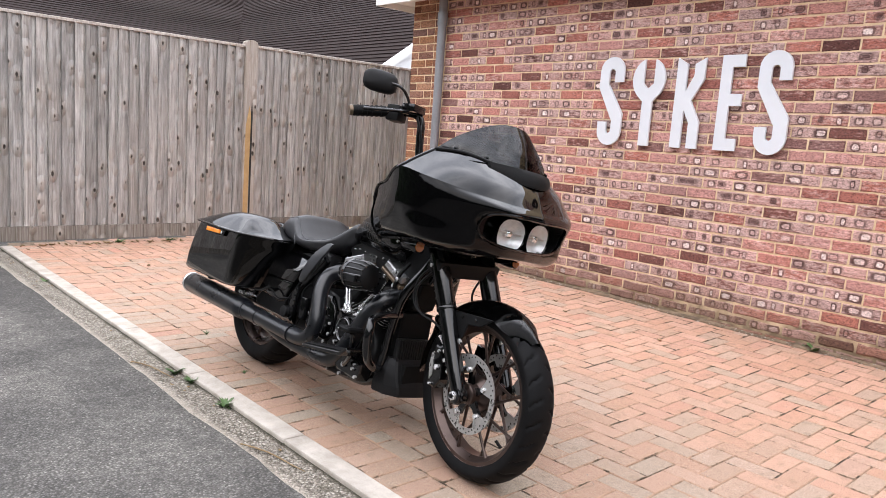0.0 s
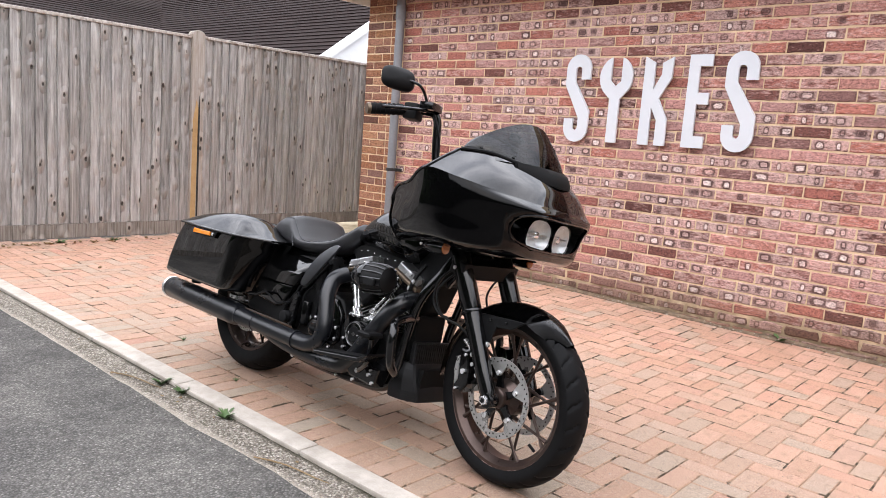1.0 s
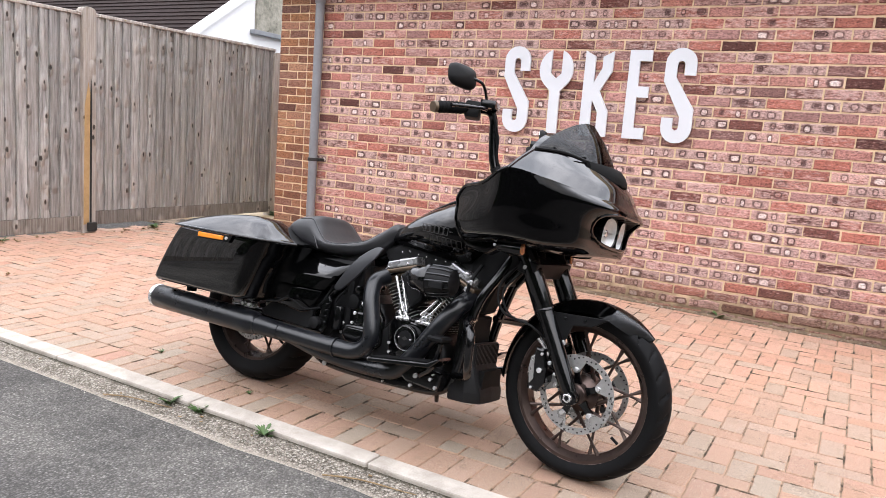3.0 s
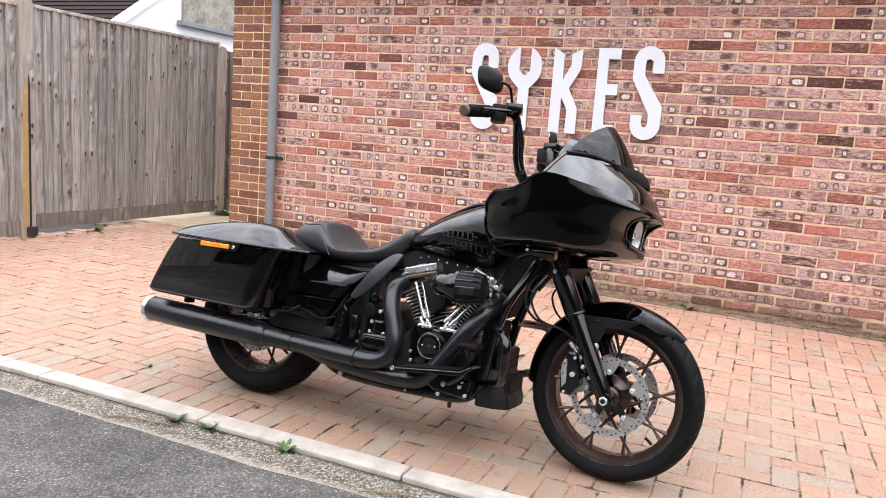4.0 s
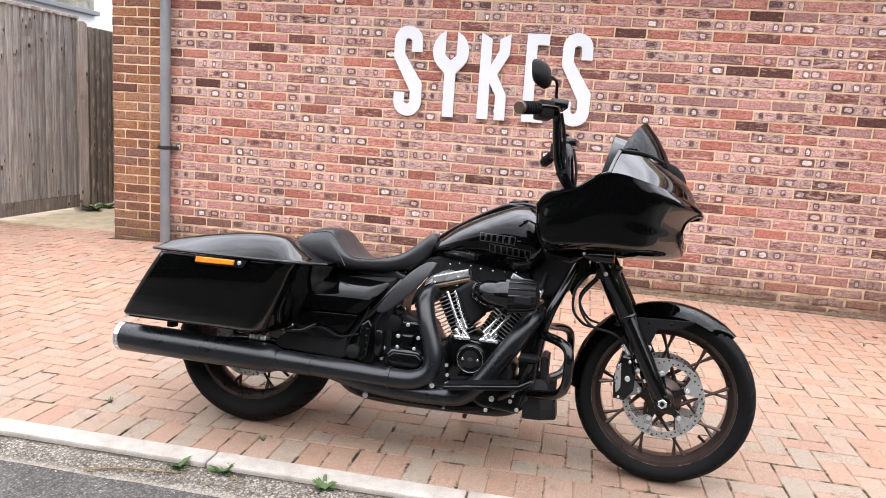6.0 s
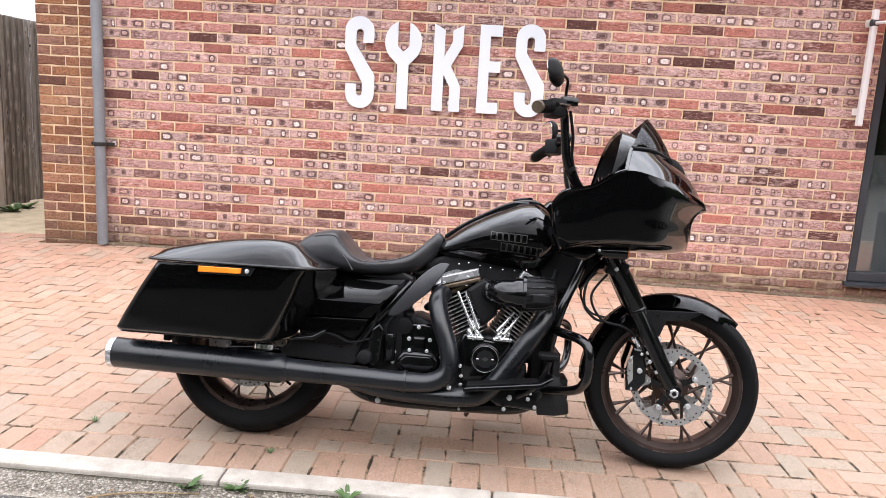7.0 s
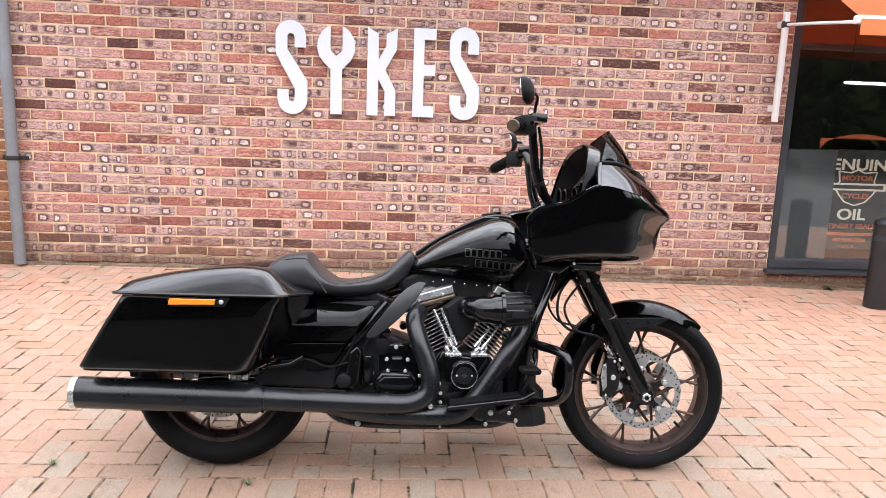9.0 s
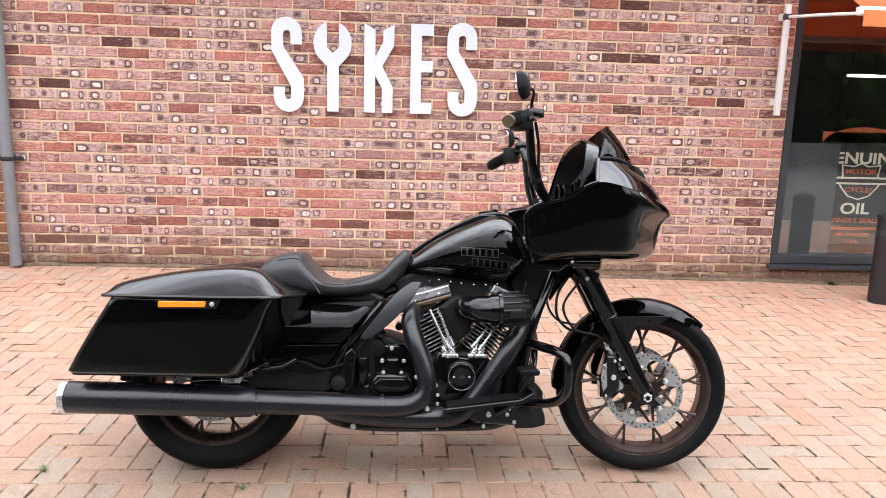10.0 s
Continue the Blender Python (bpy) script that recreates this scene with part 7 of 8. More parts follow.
for sg in (-1, 1):
    c = Vector((1.574, sg * 0.0725, 0.886))
    nrm = Vector((0.95, sg * 0.10, -0.10)).normalized()
    side_v = Vector((0, 1, 0))
    up_v = nrm.cross(side_v).normalized()
    side_v = up_v.cross(nrm)
    m = Matrix.Translation(c) @ Matrix((side_v, up_v, nrm)).transposed().to_4x4()
    lamp = part("headlamp", skin(round_rows(((0.058, -0.045), (0.0605, 0.000), (0.0585, 0.004), (0.056, 0.000))), True, False), GLOSS_PART, fairing, "squarish headlamp with a silver bowl", smooth=True)
    lamp.matrix_local = m
    o = part("reflector_bowl", skin(round_rows(((0.0565, 0.000), (0.050, -0.010), (0.036, -0.022), (0.016, -0.030), (0.002, -0.031))), True, False), REFLECTOR_BOWL, fairing, "silver lamp bowl", smooth=True)
    o.matrix_local = m
    o = part("bulb_shield", skin(round_rows(((0.014, -0.030), (0.014, -0.010), (0.010, -0.006), (0.002, -0.005)))), CHROME, fairing, smooth=True)
    o.matrix_local = m
    o = part("lamp_shelf", box(-0.056, 0.056, -0.003, 0.003, -0.026, -0.008, 0.001), STEEL, fairing)
    o.matrix_local = m @ Matrix.Translation((0, 0.004, 0))
    o = part("lamp_lens", skin(round_rows(((0.0575, 0.001), (0.050, 0.006), (0.032, 0.010), (0.002, 0.012))), True, False), LAMP_GLASS, fairing, "clear lamp lens", smooth=True)
    o.matrix_local = m
    o.visible_shadow = False
# windscreen
base = resample([(1.329, -0.290, 1.137), (1.410, -0.224, 1.141), (1.490, -0.146, 1.122), (1.522, -0.072, 1.116), (1.530, 0.0, 1.114)], 4)
topc = resample([(1.334, -0.286, 1.142), (1.362, -0.225, 1.200), (1.395, -0.140, 1.252), (1.420, -0.068, 1.280), (1.428, 0.0, 1.287)], 4)
mid_rows = []
for f in (0.0, 0.33, 0.66, 1.0):
    r = [p * (1 - f) + q * f + np.array((0.010 * math.sin(math.pi * f), 0, 0.004 * math.sin(math.pi * f))) for p, q in zip(base, topc)]
    mid_rows.append([tuple(p) for p in r] + [(p[0], -p[1], p[2]) for p in r[-2::-1]])
b = skin(mid_rows, False, False)
bmesh.ops.solidify(b, geom=b.faces[:], thickness=0.003)
part("windscreen", b, SMOKE, fairing, "smoked windscreen", smooth=True)
trim = [tuple(p + np.array((0.002, 0, 0.001))) for p in base]
part("screen_trim", tube(trim + [(p[0], -p[1], p[2]) for p in trim[-2::-1]], 0.0065, 8), PLASTIC, fairing, smooth=True)
for x, y, z in ((1.385, -0.243, 1.150), (1.470, -0.163, 1.138)):
    for sg in (1, -1):
        bolt((x, sg * y, z), fairing, 0.007, PLASTIC, (0.5, 0.4 if sg * y > 0 else -0.4, 0.7), 0.012)
# lower rear trim of the fairing
for sg in (-1, 1):
    part("fairing_lower", prism([(1.085, 0.83), (1.115, 0.76), (1.20, 0.745), (1.24, 0.77), (1.20, 0.83)], min(sg * 0.20, sg * 0.285), max(sg * 0.20, sg * 0.285), "y", 0.015, 3), GLOSS, fairing, smooth=True)
    sigs = part("turn_signal", skin([oval(x, 0.780, r * 0.9, r, r, 2.2, 20, sg * 0.262) for x, r in ((1.235, 0.006), (1.250, 0.016), (1.28, 0.022), (1.325, 0.024), (1.340, 0.022))]), GLOSS_PART, bike, "black turn signal with a smoked amber lens", smooth=True)
    part("lens", disc((1.342, sg * 0.262, 0.780), (1, 0, 0), 0.0195, 0.007, 20, 0.003), SMOKED_AMBER, sigs, "smoked amber lens", smooth=True)
    part("stem", tube([(1.262, sg * 0.262, 0.775), (1.265, sg * 0.18, 0.762)], 0.010, 10), GLOSS_PART, sigs)
    bolt((1.243, sg * 0.285, 0.783), sigs, 0.006, ZINC, (0, sg, 0))

# -- handlebar, controls and mirrors --
for sg in (-1, 1):
    bar = curve_points([(1.225, sg * 0.055, 0.965), (1.195, sg * 0.10, 0.990), (1.150, sg * 0.150, 1.035), (1.123, sg * 0.165, 1.10), (1.112, sg * 0.172, 1.18), (1.104, sg * 0.178, 1.248), (1.090, sg * 0.205, 1.272), (1.058, sg * 0.285, 1.261), (1.020, sg * 0.370, 1.242)], 6)
    hbar = part("handlebar", tube(bar, 0.0158, 14), GLOSS_PART, bike, "gloss black tall handlebar", smooth=True)
    g0, g1 = Vector((1.046, sg * 0.310, 1.256)), Vector((0.997, sg * 0.428, 1.230))
    part("grip", tube([g0, g0.lerp(g1, 0.05), g0.lerp(g1, 0.5), g0.lerp(g1, 0.96), g1], [0.019, 0.0205, 0.0195, 0.0205, 0.018], 18), RUBBER, hbar, "black ribbed grip", smooth=True)
    for i in range(6):
        f = 0.12 + 0.14 * i
        part("grip_rib", tube([g0.lerp(g1, f), g0.lerp(g1, f + 0.045)], 0.0222, 18), RUBBER, hbar)
    part("bar_end", tube([g1, g1 + (g1 - g0).normalized() * 0.012], [0.0215, 0.019], 18), BRONZE_BAND, hbar, "bronze bar end", smooth=True)
    s0 = Vector((1.062, sg * 0.270, 1.262))
    sw = box(-0.028, 0.028, -0.036, 0.036, -0.036, 0.026, 0.010, 2)
    o = part("switch_housing", sw, PLASTIC, hbar, smooth=True)
    o.matrix_local = Matrix.Translation(s0) @ pose(0, 0, 0, 0, 0, sg * -22)
    mc = box(-0.026, 0.034, -0.042, 0.038, 0.0, 0.030, 0.006, 2)
    o = part("master_cylinder", mc, GLOSS_PART, hbar, smooth=True)
    o.matrix_local = Matrix.Translation((1.100, sg * 0.225, 1.272)) @ pose(0, 0, 0, 0, 0, sg * -15)
    lever = curve_points([(1.105, sg * 0.250, 1.268), (1.110, sg * 0.300, 1.262), (1.085, sg * 0.370, 1.250), (1.058, sg * 0.425, 1.240)], 6)
    part("lever", tube(lever, [0.008] * 6 + [0.0065] * 12 + [0.008], 10), GLOSS_PART, hbar, "black hand lever", smooth=True)
    cb = curve_points([(1.120, sg * 0.215, 1.262), (1.138, sg * 0.188, 1.18), (1.142, sg * 0.170, 1.10), (1.172, sg * 0.14, 1.03), (1.22, sg * 0.10, 0.98)], 6)
    part("cable", tube(cb, 0.0055, 8), PLASTIC, hbar, smooth=True)
    part("bar_clip", tube([(1.140, sg * 0.156, 1.058), (1.134, sg * 0.159, 1.07)], 0.020, 14), PLASTIC, hbar)
    # mirror
    mir = part("mirror", tube(curve_points([(1.098, sg * 0.235, 1.285), (1.098, sg * 0.262, 1.325), (1.097, sg * 0.295, 1.350), (1.080, sg * 0.325, 1.358), (1.062, sg * 0.345, 1.358)], 5), 0.0055, 10), GLOSS_PART, bike, "black oval mirror on a slim stem", smooth=True)
    drop = Matrix.Translation((0.045, -0.012, -0.060)) if sg > 0 else Matrix()
    hbar.matrix_local, mir.matrix_local = drop, (Matrix.Translation((0.0, 0, -0.022)) @ drop if sg > 0 else drop)
    mm = Matrix.Translation((1.048, sg * 0.362, 1.358)) @ pose(0, 0, 0, 0, -8, sg * 16)
    shell = skin([[(h, r * 1.62 * math.copysign(abs(math.cos(a)) ** 0.62, math.cos(a)), r * math.copysign(abs(math.sin(a)) ** 0.62, math.sin(a))) for a in (2 * math.pi * j / 32 for j in range(32))] for h, r in ((-0.010, 0.040), (-0.006, 0.0425), (0.006, 0.041), (0.018, 0.033), (0.024, 0.018), (0.026, 0.004))])
    o = part("mirror_shell", shell, PLASTIC, mir, "black mirror housing", smooth=True)
    o.matrix_local = mm
    gl = skin([[(h, r * 1.62 * math.copysign(abs(math.cos(a)) ** 0.62, math.cos(a)), r * math.copysign(abs(math.sin(a)) ** 0.62, math.sin(a))) for a in (2 * math.pi * j / 32 for j in range(32))] for h, r in ((-0.0125, 0.0375), (-0.0095, 0.038))])
    o = part("mirror_glass", gl, MIRROR_M, mir, "mirror glass")
    o.matrix_local = mm

fairing.matrix_local = Matrix.Translation((0, 0.018, 0))

# the front end, turned a little to the right about its head
turn = Matrix.Translation((0, -0.022, 0)) @ Matrix.Translation(F0) @ Matrix.Rotation(radians(6), 4, (F1 - F0).normalized()) @ Matrix.Translation(-F0)
for o in bike.children:
    if o.name.split(".")[0] in ("front_wheel", "front_fender", "fork_leg", "fork_clamp", "brake_caliper"):
        o.matrix_local = turn

# -- side stand --
part("side_stand", tube([(0.86, 0.17, 0.20), (0.84, 0.225, 0.12), (0.82, 0.275, 0.062)], [0.014, 0.012, 0.010], 10), GLOSS_PART, bike, "black side stand", smooth=True)

# ---- weeds, leaves and grit ----
def weed(x, y, z, size, count, seed, label="small green weed in the joint beside the edging", slim=1.0):
    rng = random.Random(seed)
    w = thing("weed", pose(x, y, z + rise(x, y)), label, "weed", "weeds")
    for k in range(count):
        a, up = rng.uniform(0, 6.28), min(1.0, rng.uniform(0.3, 1.0) / slim)
        L = size * rng.uniform(0.6, 1.15)
        wd = L * rng.uniform(0.10, 0.2) * slim
        d, s = Vector((math.cos(a), math.sin(a), 0)), Vector((-math.sin(a), math.cos(a), 0))
        b = bmesh.new()
        rows_ = []
        for j in range(5):
            t = j / 4
            c = d * L * t * (1.1 - 0.4 * up) + Vector((0, 0, L * up * (t - 0.45 * t * t)))
            ww = wd * math.sin(math.pi * min(0.98, 0.12 + 0.86 * t)) * (1 + 0.25 * (j % 2))
            rows_.append([b.verts.new(c - s * ww), b.verts.new(c + Vector((0, 0, -ww * 0.4))), b.verts.new(c + s * ww)])
        for p, q in zip(rows_, rows_[1:]):
            for j in range(2):
                b.faces.new((p[j], p[j + 1], q[j + 1], q[j]))
        part("leaf", b, LEAF_GREEN, w, smooth=True)
    return w


weed(1.515, 3.13, -0.020, 0.062, 24, 1, slim=0.6)
weed(1.505, 3.66, -0.020, 0.066, 22, 2, slim=0.6)
weed(1.520, 3.50, -0.020, 0.056, 20, 3, slim=0.6)
weed(1.515, 6.05, -0.020, 0.060, 9, 4)
weed(4.955, 2.02, 0.0, 0.085, 14, 5, "green weed at the foot of the brick wall")
weed(1.91, 4.20, -0.003, 0.034, 18, 6, "grass tuft between pavers", 0.4)
weed(1.775, 3.465, -0.003, 0.030, 16, 7, "grass tuft between pavers", 0.4)
weed(4.60, 7.58, 0.0, 0.10, 16, 8, "green weed at the foot of the fence")
weed(2.55, 7.60, 0.0, 0.08, 12, 9, "green weed at the foot of the fence")
weed(3.05, 7.60, 0.0, 0.07, 12, 10, "green weed at the foot of the fence")
weed(6.48, 7.55, 0.012, 0.17, 22, 12, "rank weed in the fence corner")
weed(6.75, 7.60, 0.012, 0.15, 18, 13, "rank weed in the fence corner")
weed(4.93, -0.55, 0.0, 0.08, 10, 14, "green weed at the foot of the wall under the window")
weed(4.20, 0.55, -0.003, 0.04, 7, 15, "grass tuft between pavers", 0.4)


def scatter(count, place, lo, hi, seed):
    """Small angular stones in one mesh."""
    rng = random.Random(seed)
    co, fc = [], []
    for _ in range(count):
        c, r = Vector(place(rng)), rng.uniform(lo, hi)
        q = Euler((rng.uniform(0, 6), rng.uniform(0, 6), rng.uniform(0, 6))).to_matrix()
        k = len(co)
        for v in ((1, 0, 0), (-0.9, 0.1, 0), (0, 0.8, 0.1), (0.1, -0.9, 0), (0, 0, 0.7), (0, 0.1, -0.7)):
            co.append(tuple(c + q @ (Vector(v) * r)))
        for a, b in ((0, 2), (2, 1), (1, 3), (3, 0)):
            fc += [(k + a, k + b, k + 4), (k + b, k + a, k + 5)]
    b = bmesh.new()
    vs = [b.verts.new(v) for v in co]
    for f in fc:
        b.faces.new([vs[j] for j in f])
    return b


def margin_place(g):
    x = 1.535 - abs(g.gauss(0, 0.055))
    return (max(1.30, x), g.uniform(0.8, 7.5), -0.020 + g.uniform(0, 0.004))


def on_paving(g):
    x, y = g.uniform(1.66, 4.9), g.uniform(0.6, 7.4)
    return (x, y, rise(x, y) + 0.001)


def wall_foot(g):
    y = g.uniform(-0.6, 5.75)
    return (4.975 - abs(g.gauss(0, 0.022)), y, rise(4.96, y) + abs(g.gauss(0, 0.006)))


grit = part("gravel", scatter(5200, margin_place, 0.0018, 0.0065, 31), STONE_BITS)
tagged(grit, "loose grey grit along the concrete edging", "gravel", kind="stuff")
crumbs = part("gravel", scatter(900, on_paving, 0.0012, 0.0038, 32), STONE_BITS)
tagged(crumbs, "fine grit on the block paving", "gravel", kind="stuff")
foot = part("gravel", scatter(1500, wall_foot, 0.002, 0.007, 33), STONE_BITS)
tagged(foot, "crumbled mortar along the foot of the wall", "gravel", kind="stuff")


def litter(x, y, z, size, seed):
    rng = random.Random(seed)
    b = bmesh.new()
    n = 7
    rows_ = []
    for j in range(n):
        t = j / (n - 1)
        w = 0.36 * math.sin(math.pi * min(0.97, 0.06 + 0.9 * t))
        rows_.append([b.verts.new(((t - 0.5) * size, s * w * size, size * (0.18 * abs(s) + 0.22 * (t - 0.5) ** 2 * 4 * rng.uniform(0.5, 1)))) for s in (-1, 0, 1)])
    for p, q in zip(rows_, rows_[1:]):
        for j in range(2):
            b.faces.new((p[j], p[j + 1], q[j + 1], q[j]))
    o = part("dry_leaf", b, DRY_LEAF, None, smooth=True)
    o.matrix_world = pose(x, y, z + rise(x, y), rng.uniform(-8, 8), rng.uniform(-8, 8), rng.uniform(0, 360))
    return tagged(o, "curled dry brown leaf on the ground", "leaf", "fallen leaves")


lrng = random.Random(8)
for k in range(46):
    litter(lrng.uniform(1.65, 4.6), 7.60 - abs(lrng.gauss(0, 0.09)), 0.004, lrng.uniform(0.025, 0.06), 100 + k)
for k in range(26):
    litter(1.525 - abs(lrng.gauss(0, 0.05)), lrng.uniform(2.0, 7.2), -0.014, lrng.uniform(0.010, 0.022), 200 + k)
for k in range(9):
    litter(lrng.uniform(4.2, 4.9), lrng.uniform(0.2, 5.6), 0.004, lrng.uniform(0.02, 0.04), 300 + k)
litter(2.35, 6.3, 0.004, 0.05, 401)
litter(4.45, 5.25, 0.004, 0.05, 402)
for y0, seed in ((3.95, 1), (2.75, 2)):
    rng = random.Random(seed)
    pts = [(1.40 + 0.09 * t + 0.01 * math.sin(5 * t), y0 - 0.34 * t, -0.016 + 0.006 * math.sin(3 * t)) for t in (0, 0.2, 0.4, 0.6, 0.8, 1.0)]
    st = part("dry_stalk", tube(pts, [0.003, 0.0035, 0.003, 0.003, 0.0025, 0.0015], 6), DRY_LEAF)
    tagged(st, "thin dry plant stalk lying on the gritty margin", "stalk")
for x, y, seed in ((0.55, 4.9, 1), (0.15, 4.35, 2), (0.35, 4.2, 3), (0.95, 5.5, 4)):
    o = part("pebble", scatter(1, lambda g: (x, y, -0.022), 0.014, 0.02, seed), CONCRETE)
    tagged(o, "pale pebble lying on the tarmac", "pebble")

# ---- bricks ----
def uneven_piece(name, lx, ly, depth, ch, material, seed, wander, sides=None):
    """A block whose arrises wander a little; its face lies in the local xy plane at z=0 and it reaches back by depth."""
    g = random.Random(seed * 7919 + int(lx * 1e4))
    hx, hy = lx / 2, ly / 2
    nx = 4 if lx > 0.15 else 2
    per = [(-hx + lx * k / nx, -hy) for k in range(nx)] + [(hx, -hy), (hx, 0.0)] + [(hx - lx * k / nx, hy) for k in range(nx)] + [(-hx, hy), (-hx, 0.0)]
    outer = [(x + g.uniform(-wander, wander), y + g.uniform(-wander, wander)) for x, y in per]
    inner = [(x * (1 - (ch + g.uniform(0, wander)) / hx), y * (1 - (ch + g.uniform(0, wander)) / hy)) for x, y in outer]
    n = len(per)
    co = [(x, y, -depth) for x, y in outer] + [(x, y, -ch * g.uniform(0.7, 1.3)) for x, y in outer] + [(x, y, 0.0) for x, y in inner]
    fc = [tuple(range(2 * n, 3 * n))]
    for a in range(n):
        c = (a + 1) % n
        fc += [(a, c, c + n, a + n), (a + n, c + n, c + 2 * n, a + 2 * n)]
    me = bpy.data.meshes.new(name)
    me.from_pydata(co, [], fc)
    uvl = me.uv_layers.new(name="UVMap")
    for lp in me.loops:
        c = co[lp.vertex_index]
        uvl.data[lp.index].uv = (c[0], c[1])
    me.materials.append(material)
    if sides:
        # soiled arrises and flanks
        me.materials.append(sides)
        for q in me.polygons[1:]:
            q.material_index = 1
    return me


def joined_pieces(name, mesh_places, material, parent, label):
    """Many pieces in one mesh of kind stuff; mesh_places holds (mesh, matrix)."""
    co, fc, uv, mi = [], [], [], []
    for me, m in mesh_places:
        k = len(co)
        co += [tuple(m @ v.co) for v in me.vertices]
        for p in me.polygons:
            fc.append(tuple(k + j for j in p.vertices))
            mi.append(p.material_index)
            uv += [(me.vertices[j].co.x, me.vertices[j].co.y) for j in p.vertices]
    me = bpy.data.meshes.new(name)
    me.from_pydata(co, [], fc)
    uvl = me.uv_layers.new(name="UVMap")
    for j, c in enumerate(uv):
        uvl.data[j].uv = c
    for mt in mesh_places[0][0].materials:
        me.materials.append(mt)
    me.polygons.foreach_set("material_index", mi)
    ob = new(name, me)
    ob.parent = parent
    return tagged(ob, label, kind="stuff")


FACE_WEST = Matrix(((0, 0, -1, 0), (-1, 0, 0, 0), (0, 1, 0, 0), (0, 0, 0, 1)))
brng = random.Random(11)
brick_shapes = {}


def brick_shape(length, height, material, eroded=0.0):
    key = (round(length, 3), round(height, 3), material.name, brng.randrange(6), eroded)
    if key not in brick_shapes:
        brick_shapes[key] = uneven_piece("brick", key[0], key[1], 0.03, 0.0035 + 0.004 * eroded, material, key[3], 0.0021 + 0.003 * eroded)
    return brick_shapes[key]


def brick_place(y, z, eroded=0.0):
    j = brng.uniform
    return Matrix.Translation((WALL_X + j(-0.0018, 0.0012) + j(-0.005, 0.0022) * eroded, y + j(-0.0015, 0.0015), z + j(-0.0012, 0.0012))) @ FACE_WEST @ pose(0, 0, 0, j(-0.5, 0.5), j(-0.4, 0.4), j(-0.25, 0.25))


def course_bricks(k, y_lo, y_hi):
    """Centres and lengths of the stretchers of one course."""
    ph = 5.549 + (BOND / 2 if k % 2 else 0.0)
    n0 = math.floor((y_lo - ph) / BOND)
    out = []
    for n in range(n0, n0 + 60):
        a, c = ph + n * BOND + 0.0057, ph + (n + 1) * BOND - 0.0057
        a, c = max(a, y_lo), min(c, y_hi)
        if c - a > 0.025:
            out.append(((a + c) / 2, c - a))
    return out


field = []
for k in range(0, 36):
    z = 0.044 + COURSE * k
    for y, ln in course_bricks(k, -0.012, PIER_Y0 - 0.008):
        near = 1.05 < y < 4.62 and 3 <= k <= 20
        worn = 1.0 if k < 2 else 0.5 if k == 2 else 0.0
        m = brick_place(y, z, worn)
        if near:
            o = new("brick", brick_shape(ln, 0.0640, BRICK))
            o.parent = wall
            o.matrix_local = m
        else:
            field.append((brick_shape(ln - 0.003 * worn, 0.0640 - 0.002 * worn, BRICK_FIELD, worn), m))
joined_pieces("brick_field", field, BRICK_FIELD, wall, "weathered red bricks")
under = []
for k, z in enumerate((0.012, 0.088)):
    for y, ln in course_bricks(k + 1, -3.39, -0.018):
        under.append((brick_shape(ln, 0.0630, BRICK_FIELD, 1.0), brick_place(y, z, 1.0)))
joined_pieces("brick_field", under, BRICK_FIELD, sill_wall, "weathered bricks under the window")
over = []
for k in range(34, 42):
    for y, ln in course_bricks(k, -3.39, -0.018):
        over.append((brick_shape(ln, 0.0640, BRICK_FIELD), brick_place(y, 0.044 + COURSE * k)))
joined_pieces("brick_field", over, BRICK_FIELD, head_wall, "weathered bricks over the window")
for k in range(0, 34):
    z = 0.044 + COURSE * k
    cuts = (0.0, 0.2275, 0.34, 0.505) if k % 2 else (0.0, 0.1125, 0.34, 0.505)
    for a, c in zip(cuts, cuts[1:]):
        o = new("brick", brick_shape(c - a - 0.010, 0.0645, BRICK_PIER))
        o.parent = pier
        o.matrix_local = brick_place(PIER_Y1 - 0.003 - (a + c) / 2, z)

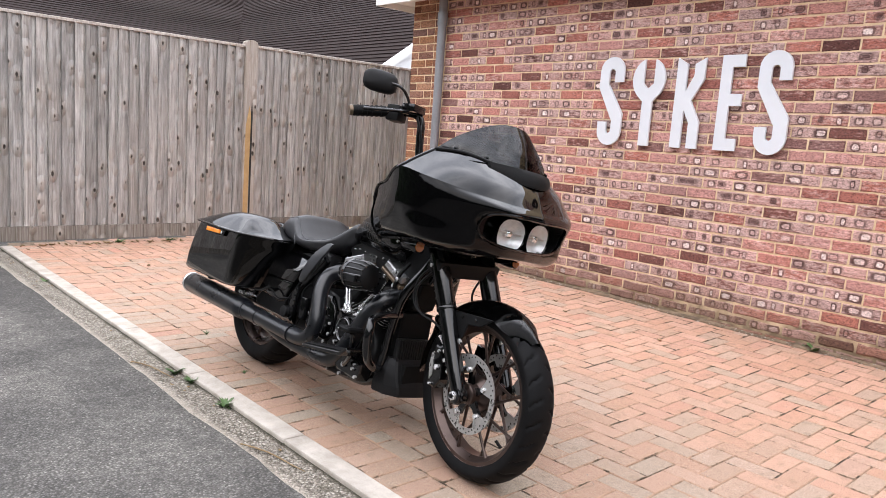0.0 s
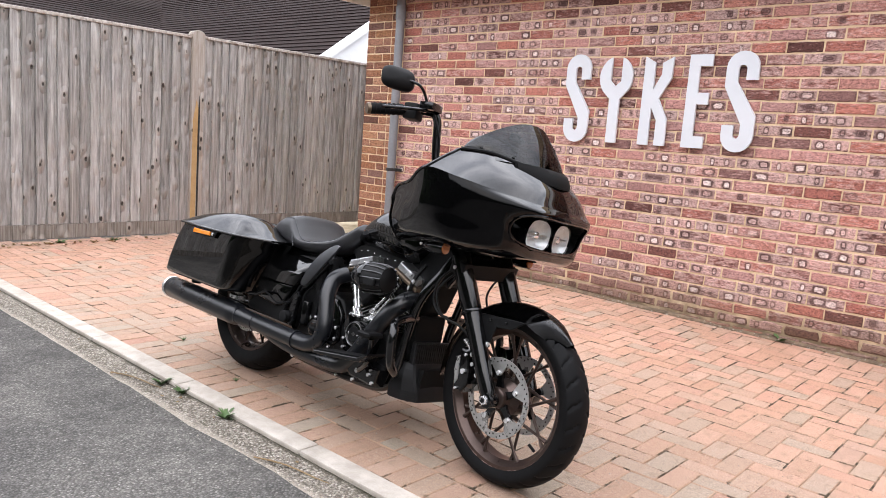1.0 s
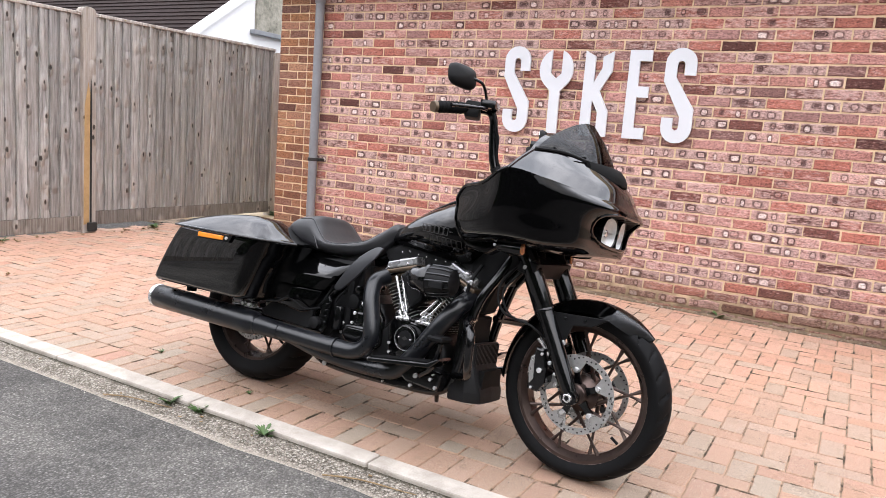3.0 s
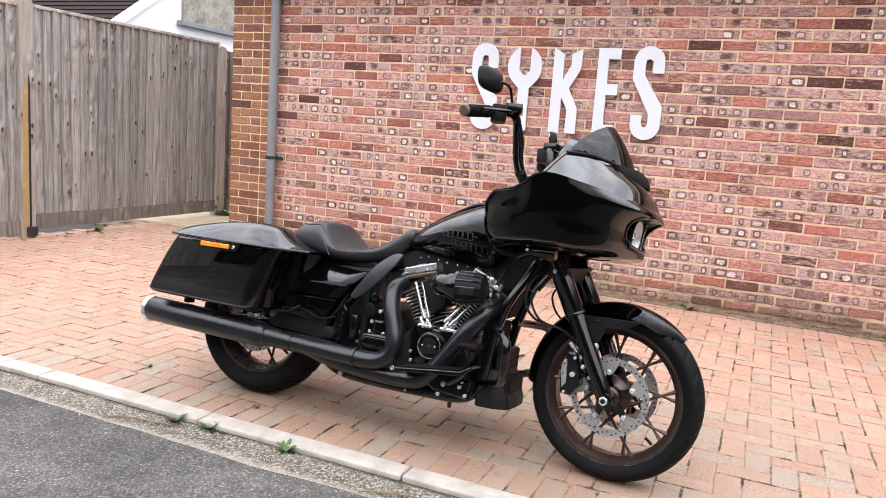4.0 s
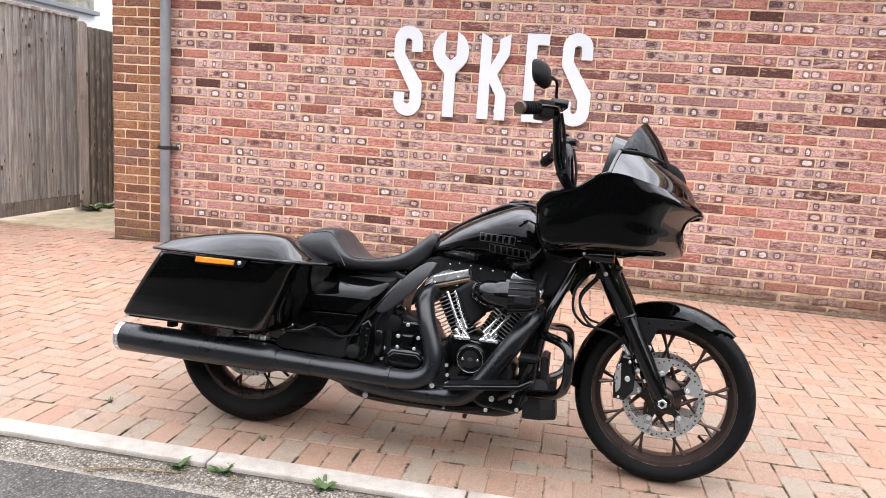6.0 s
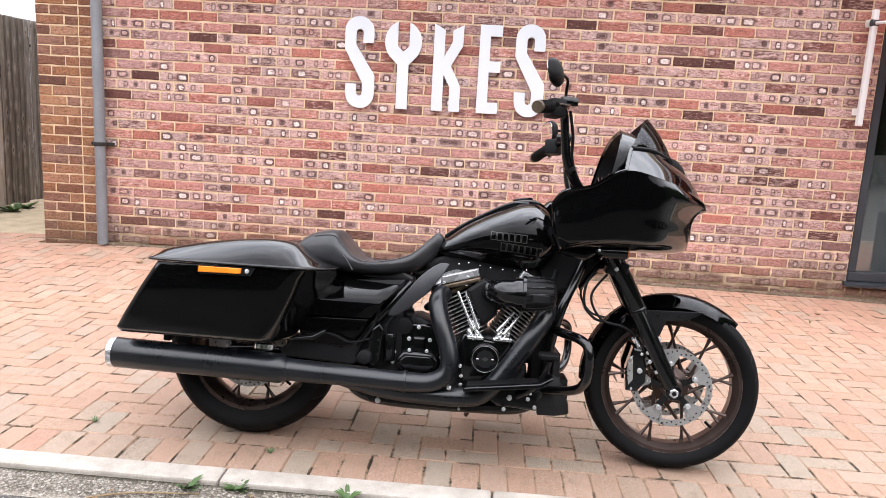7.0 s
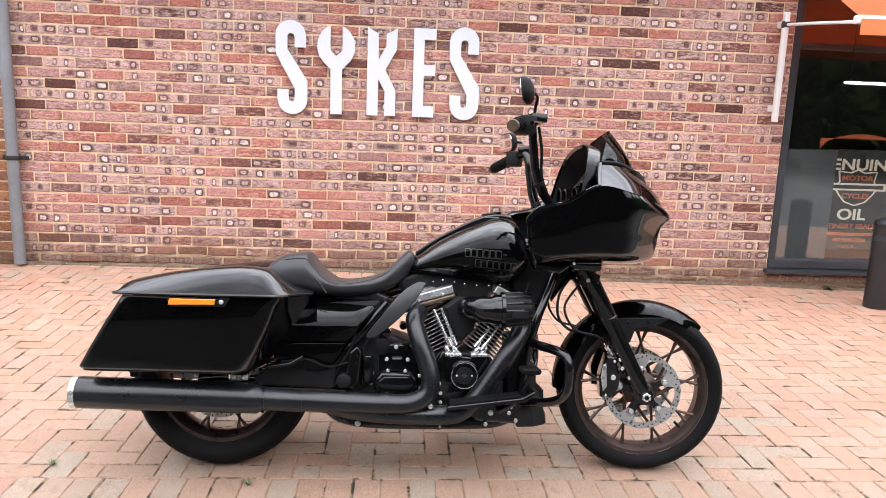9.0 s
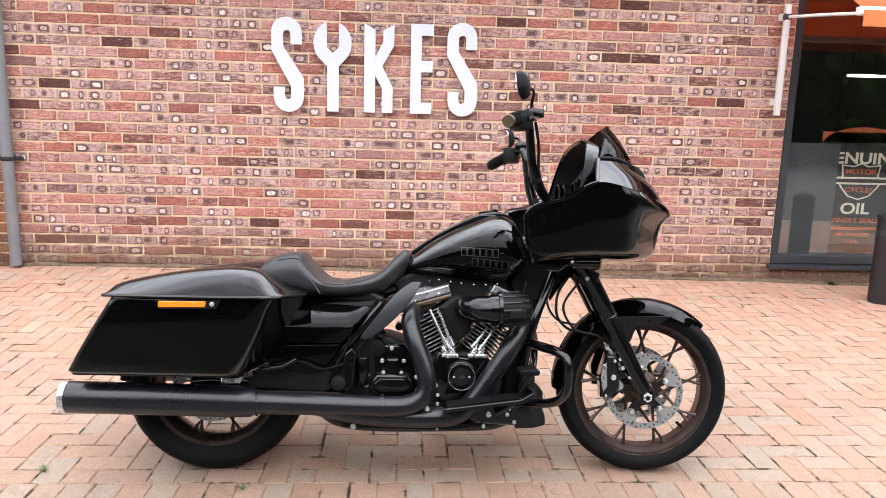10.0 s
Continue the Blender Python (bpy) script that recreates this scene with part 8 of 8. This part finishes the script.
# ---- block pavers ----
prng = random.Random(5)
PX, PY, GX, GY = 0.0988, 0.0983, 1.821, 2.536
PV = {}
for mt in (PAVER, PAVER_FIELD):
    for nm, size in (("full", (0.1936, 0.0950)), ("half", (0.0950, 0.0945)), ("soldier", (GX - KERB_1 - 0.003, 0.0948))):
        for k in range(3):
            PV[nm, mt.name, k] = uneven_piece("paver", *size, 0.03, 0.0030, mt, 300 + k, 0.0012, PAVER_EDGE)


def paver_place(x, y, turn):
    j = prng.uniform
    dx, dy = rise(x + 0.05, y) - rise(x - 0.05, y), rise(x, y + 0.05) - rise(x, y - 0.05)
    return pose(x + j(-0.0012, 0.0012), y + j(-0.0012, 0.0012), rise(x, y) + j(-0.0022, 0.001), math.degrees(dy / 0.1) + j(-0.45, 0.45), -math.degrees(dx / 0.1) + j(-0.45, 0.45)) @ pose(0, 0, 0, 0, 0, turn + j(-0.7, 0.7))


paver_field = []


def lay(kind, x, y, turn, parent, near):
    m = paver_place(x, y, turn)
    k = prng.randrange(3)
    if near:
        o = new("paver", PV[kind, PAVER.name, k])
        o.parent = parent
        o.matrix_local = m
    else:
        paver_field.append((PV[kind, PAVER_FIELD.name, k], m))


for k in range(-58, 45):
    y = 3.194 + (k + 0.5) * PY
    lay("soldier", (KERB_1 + GX) / 2, y, 0, bed, 1.6 < y < 4.3)
for i in range(-1, 38):
    for j in range(-52, 53):
        r = (i - j) % 4
        x, y = GX + i * PX, GY + j * PY
        limit = 32 if y < 6.2 else 36
        near = 1.45 < y < 4.25 and 0 <= i < 14

        def inside(a):
            return 0 <= a < limit
        if r == 0:
            if inside(i) and inside(i + 1):
                lay("full", x + PX, y + PY / 2, 0, bed, near)
            elif inside(i):
                lay("half", x + PX / 2, y + PY / 2, 0, bed, False)
            elif inside(i + 1):
                lay("half", x + PX * 1.5, y + PY / 2, 0, bed, False)
        elif r == 3 and inside(i):
            lay("full", x + PX / 2, y + PY, 90, bed, near)
joined_pieces("paver_field", paver_field, PAVER_FIELD, bed, "orange-pink and grey block pavers")
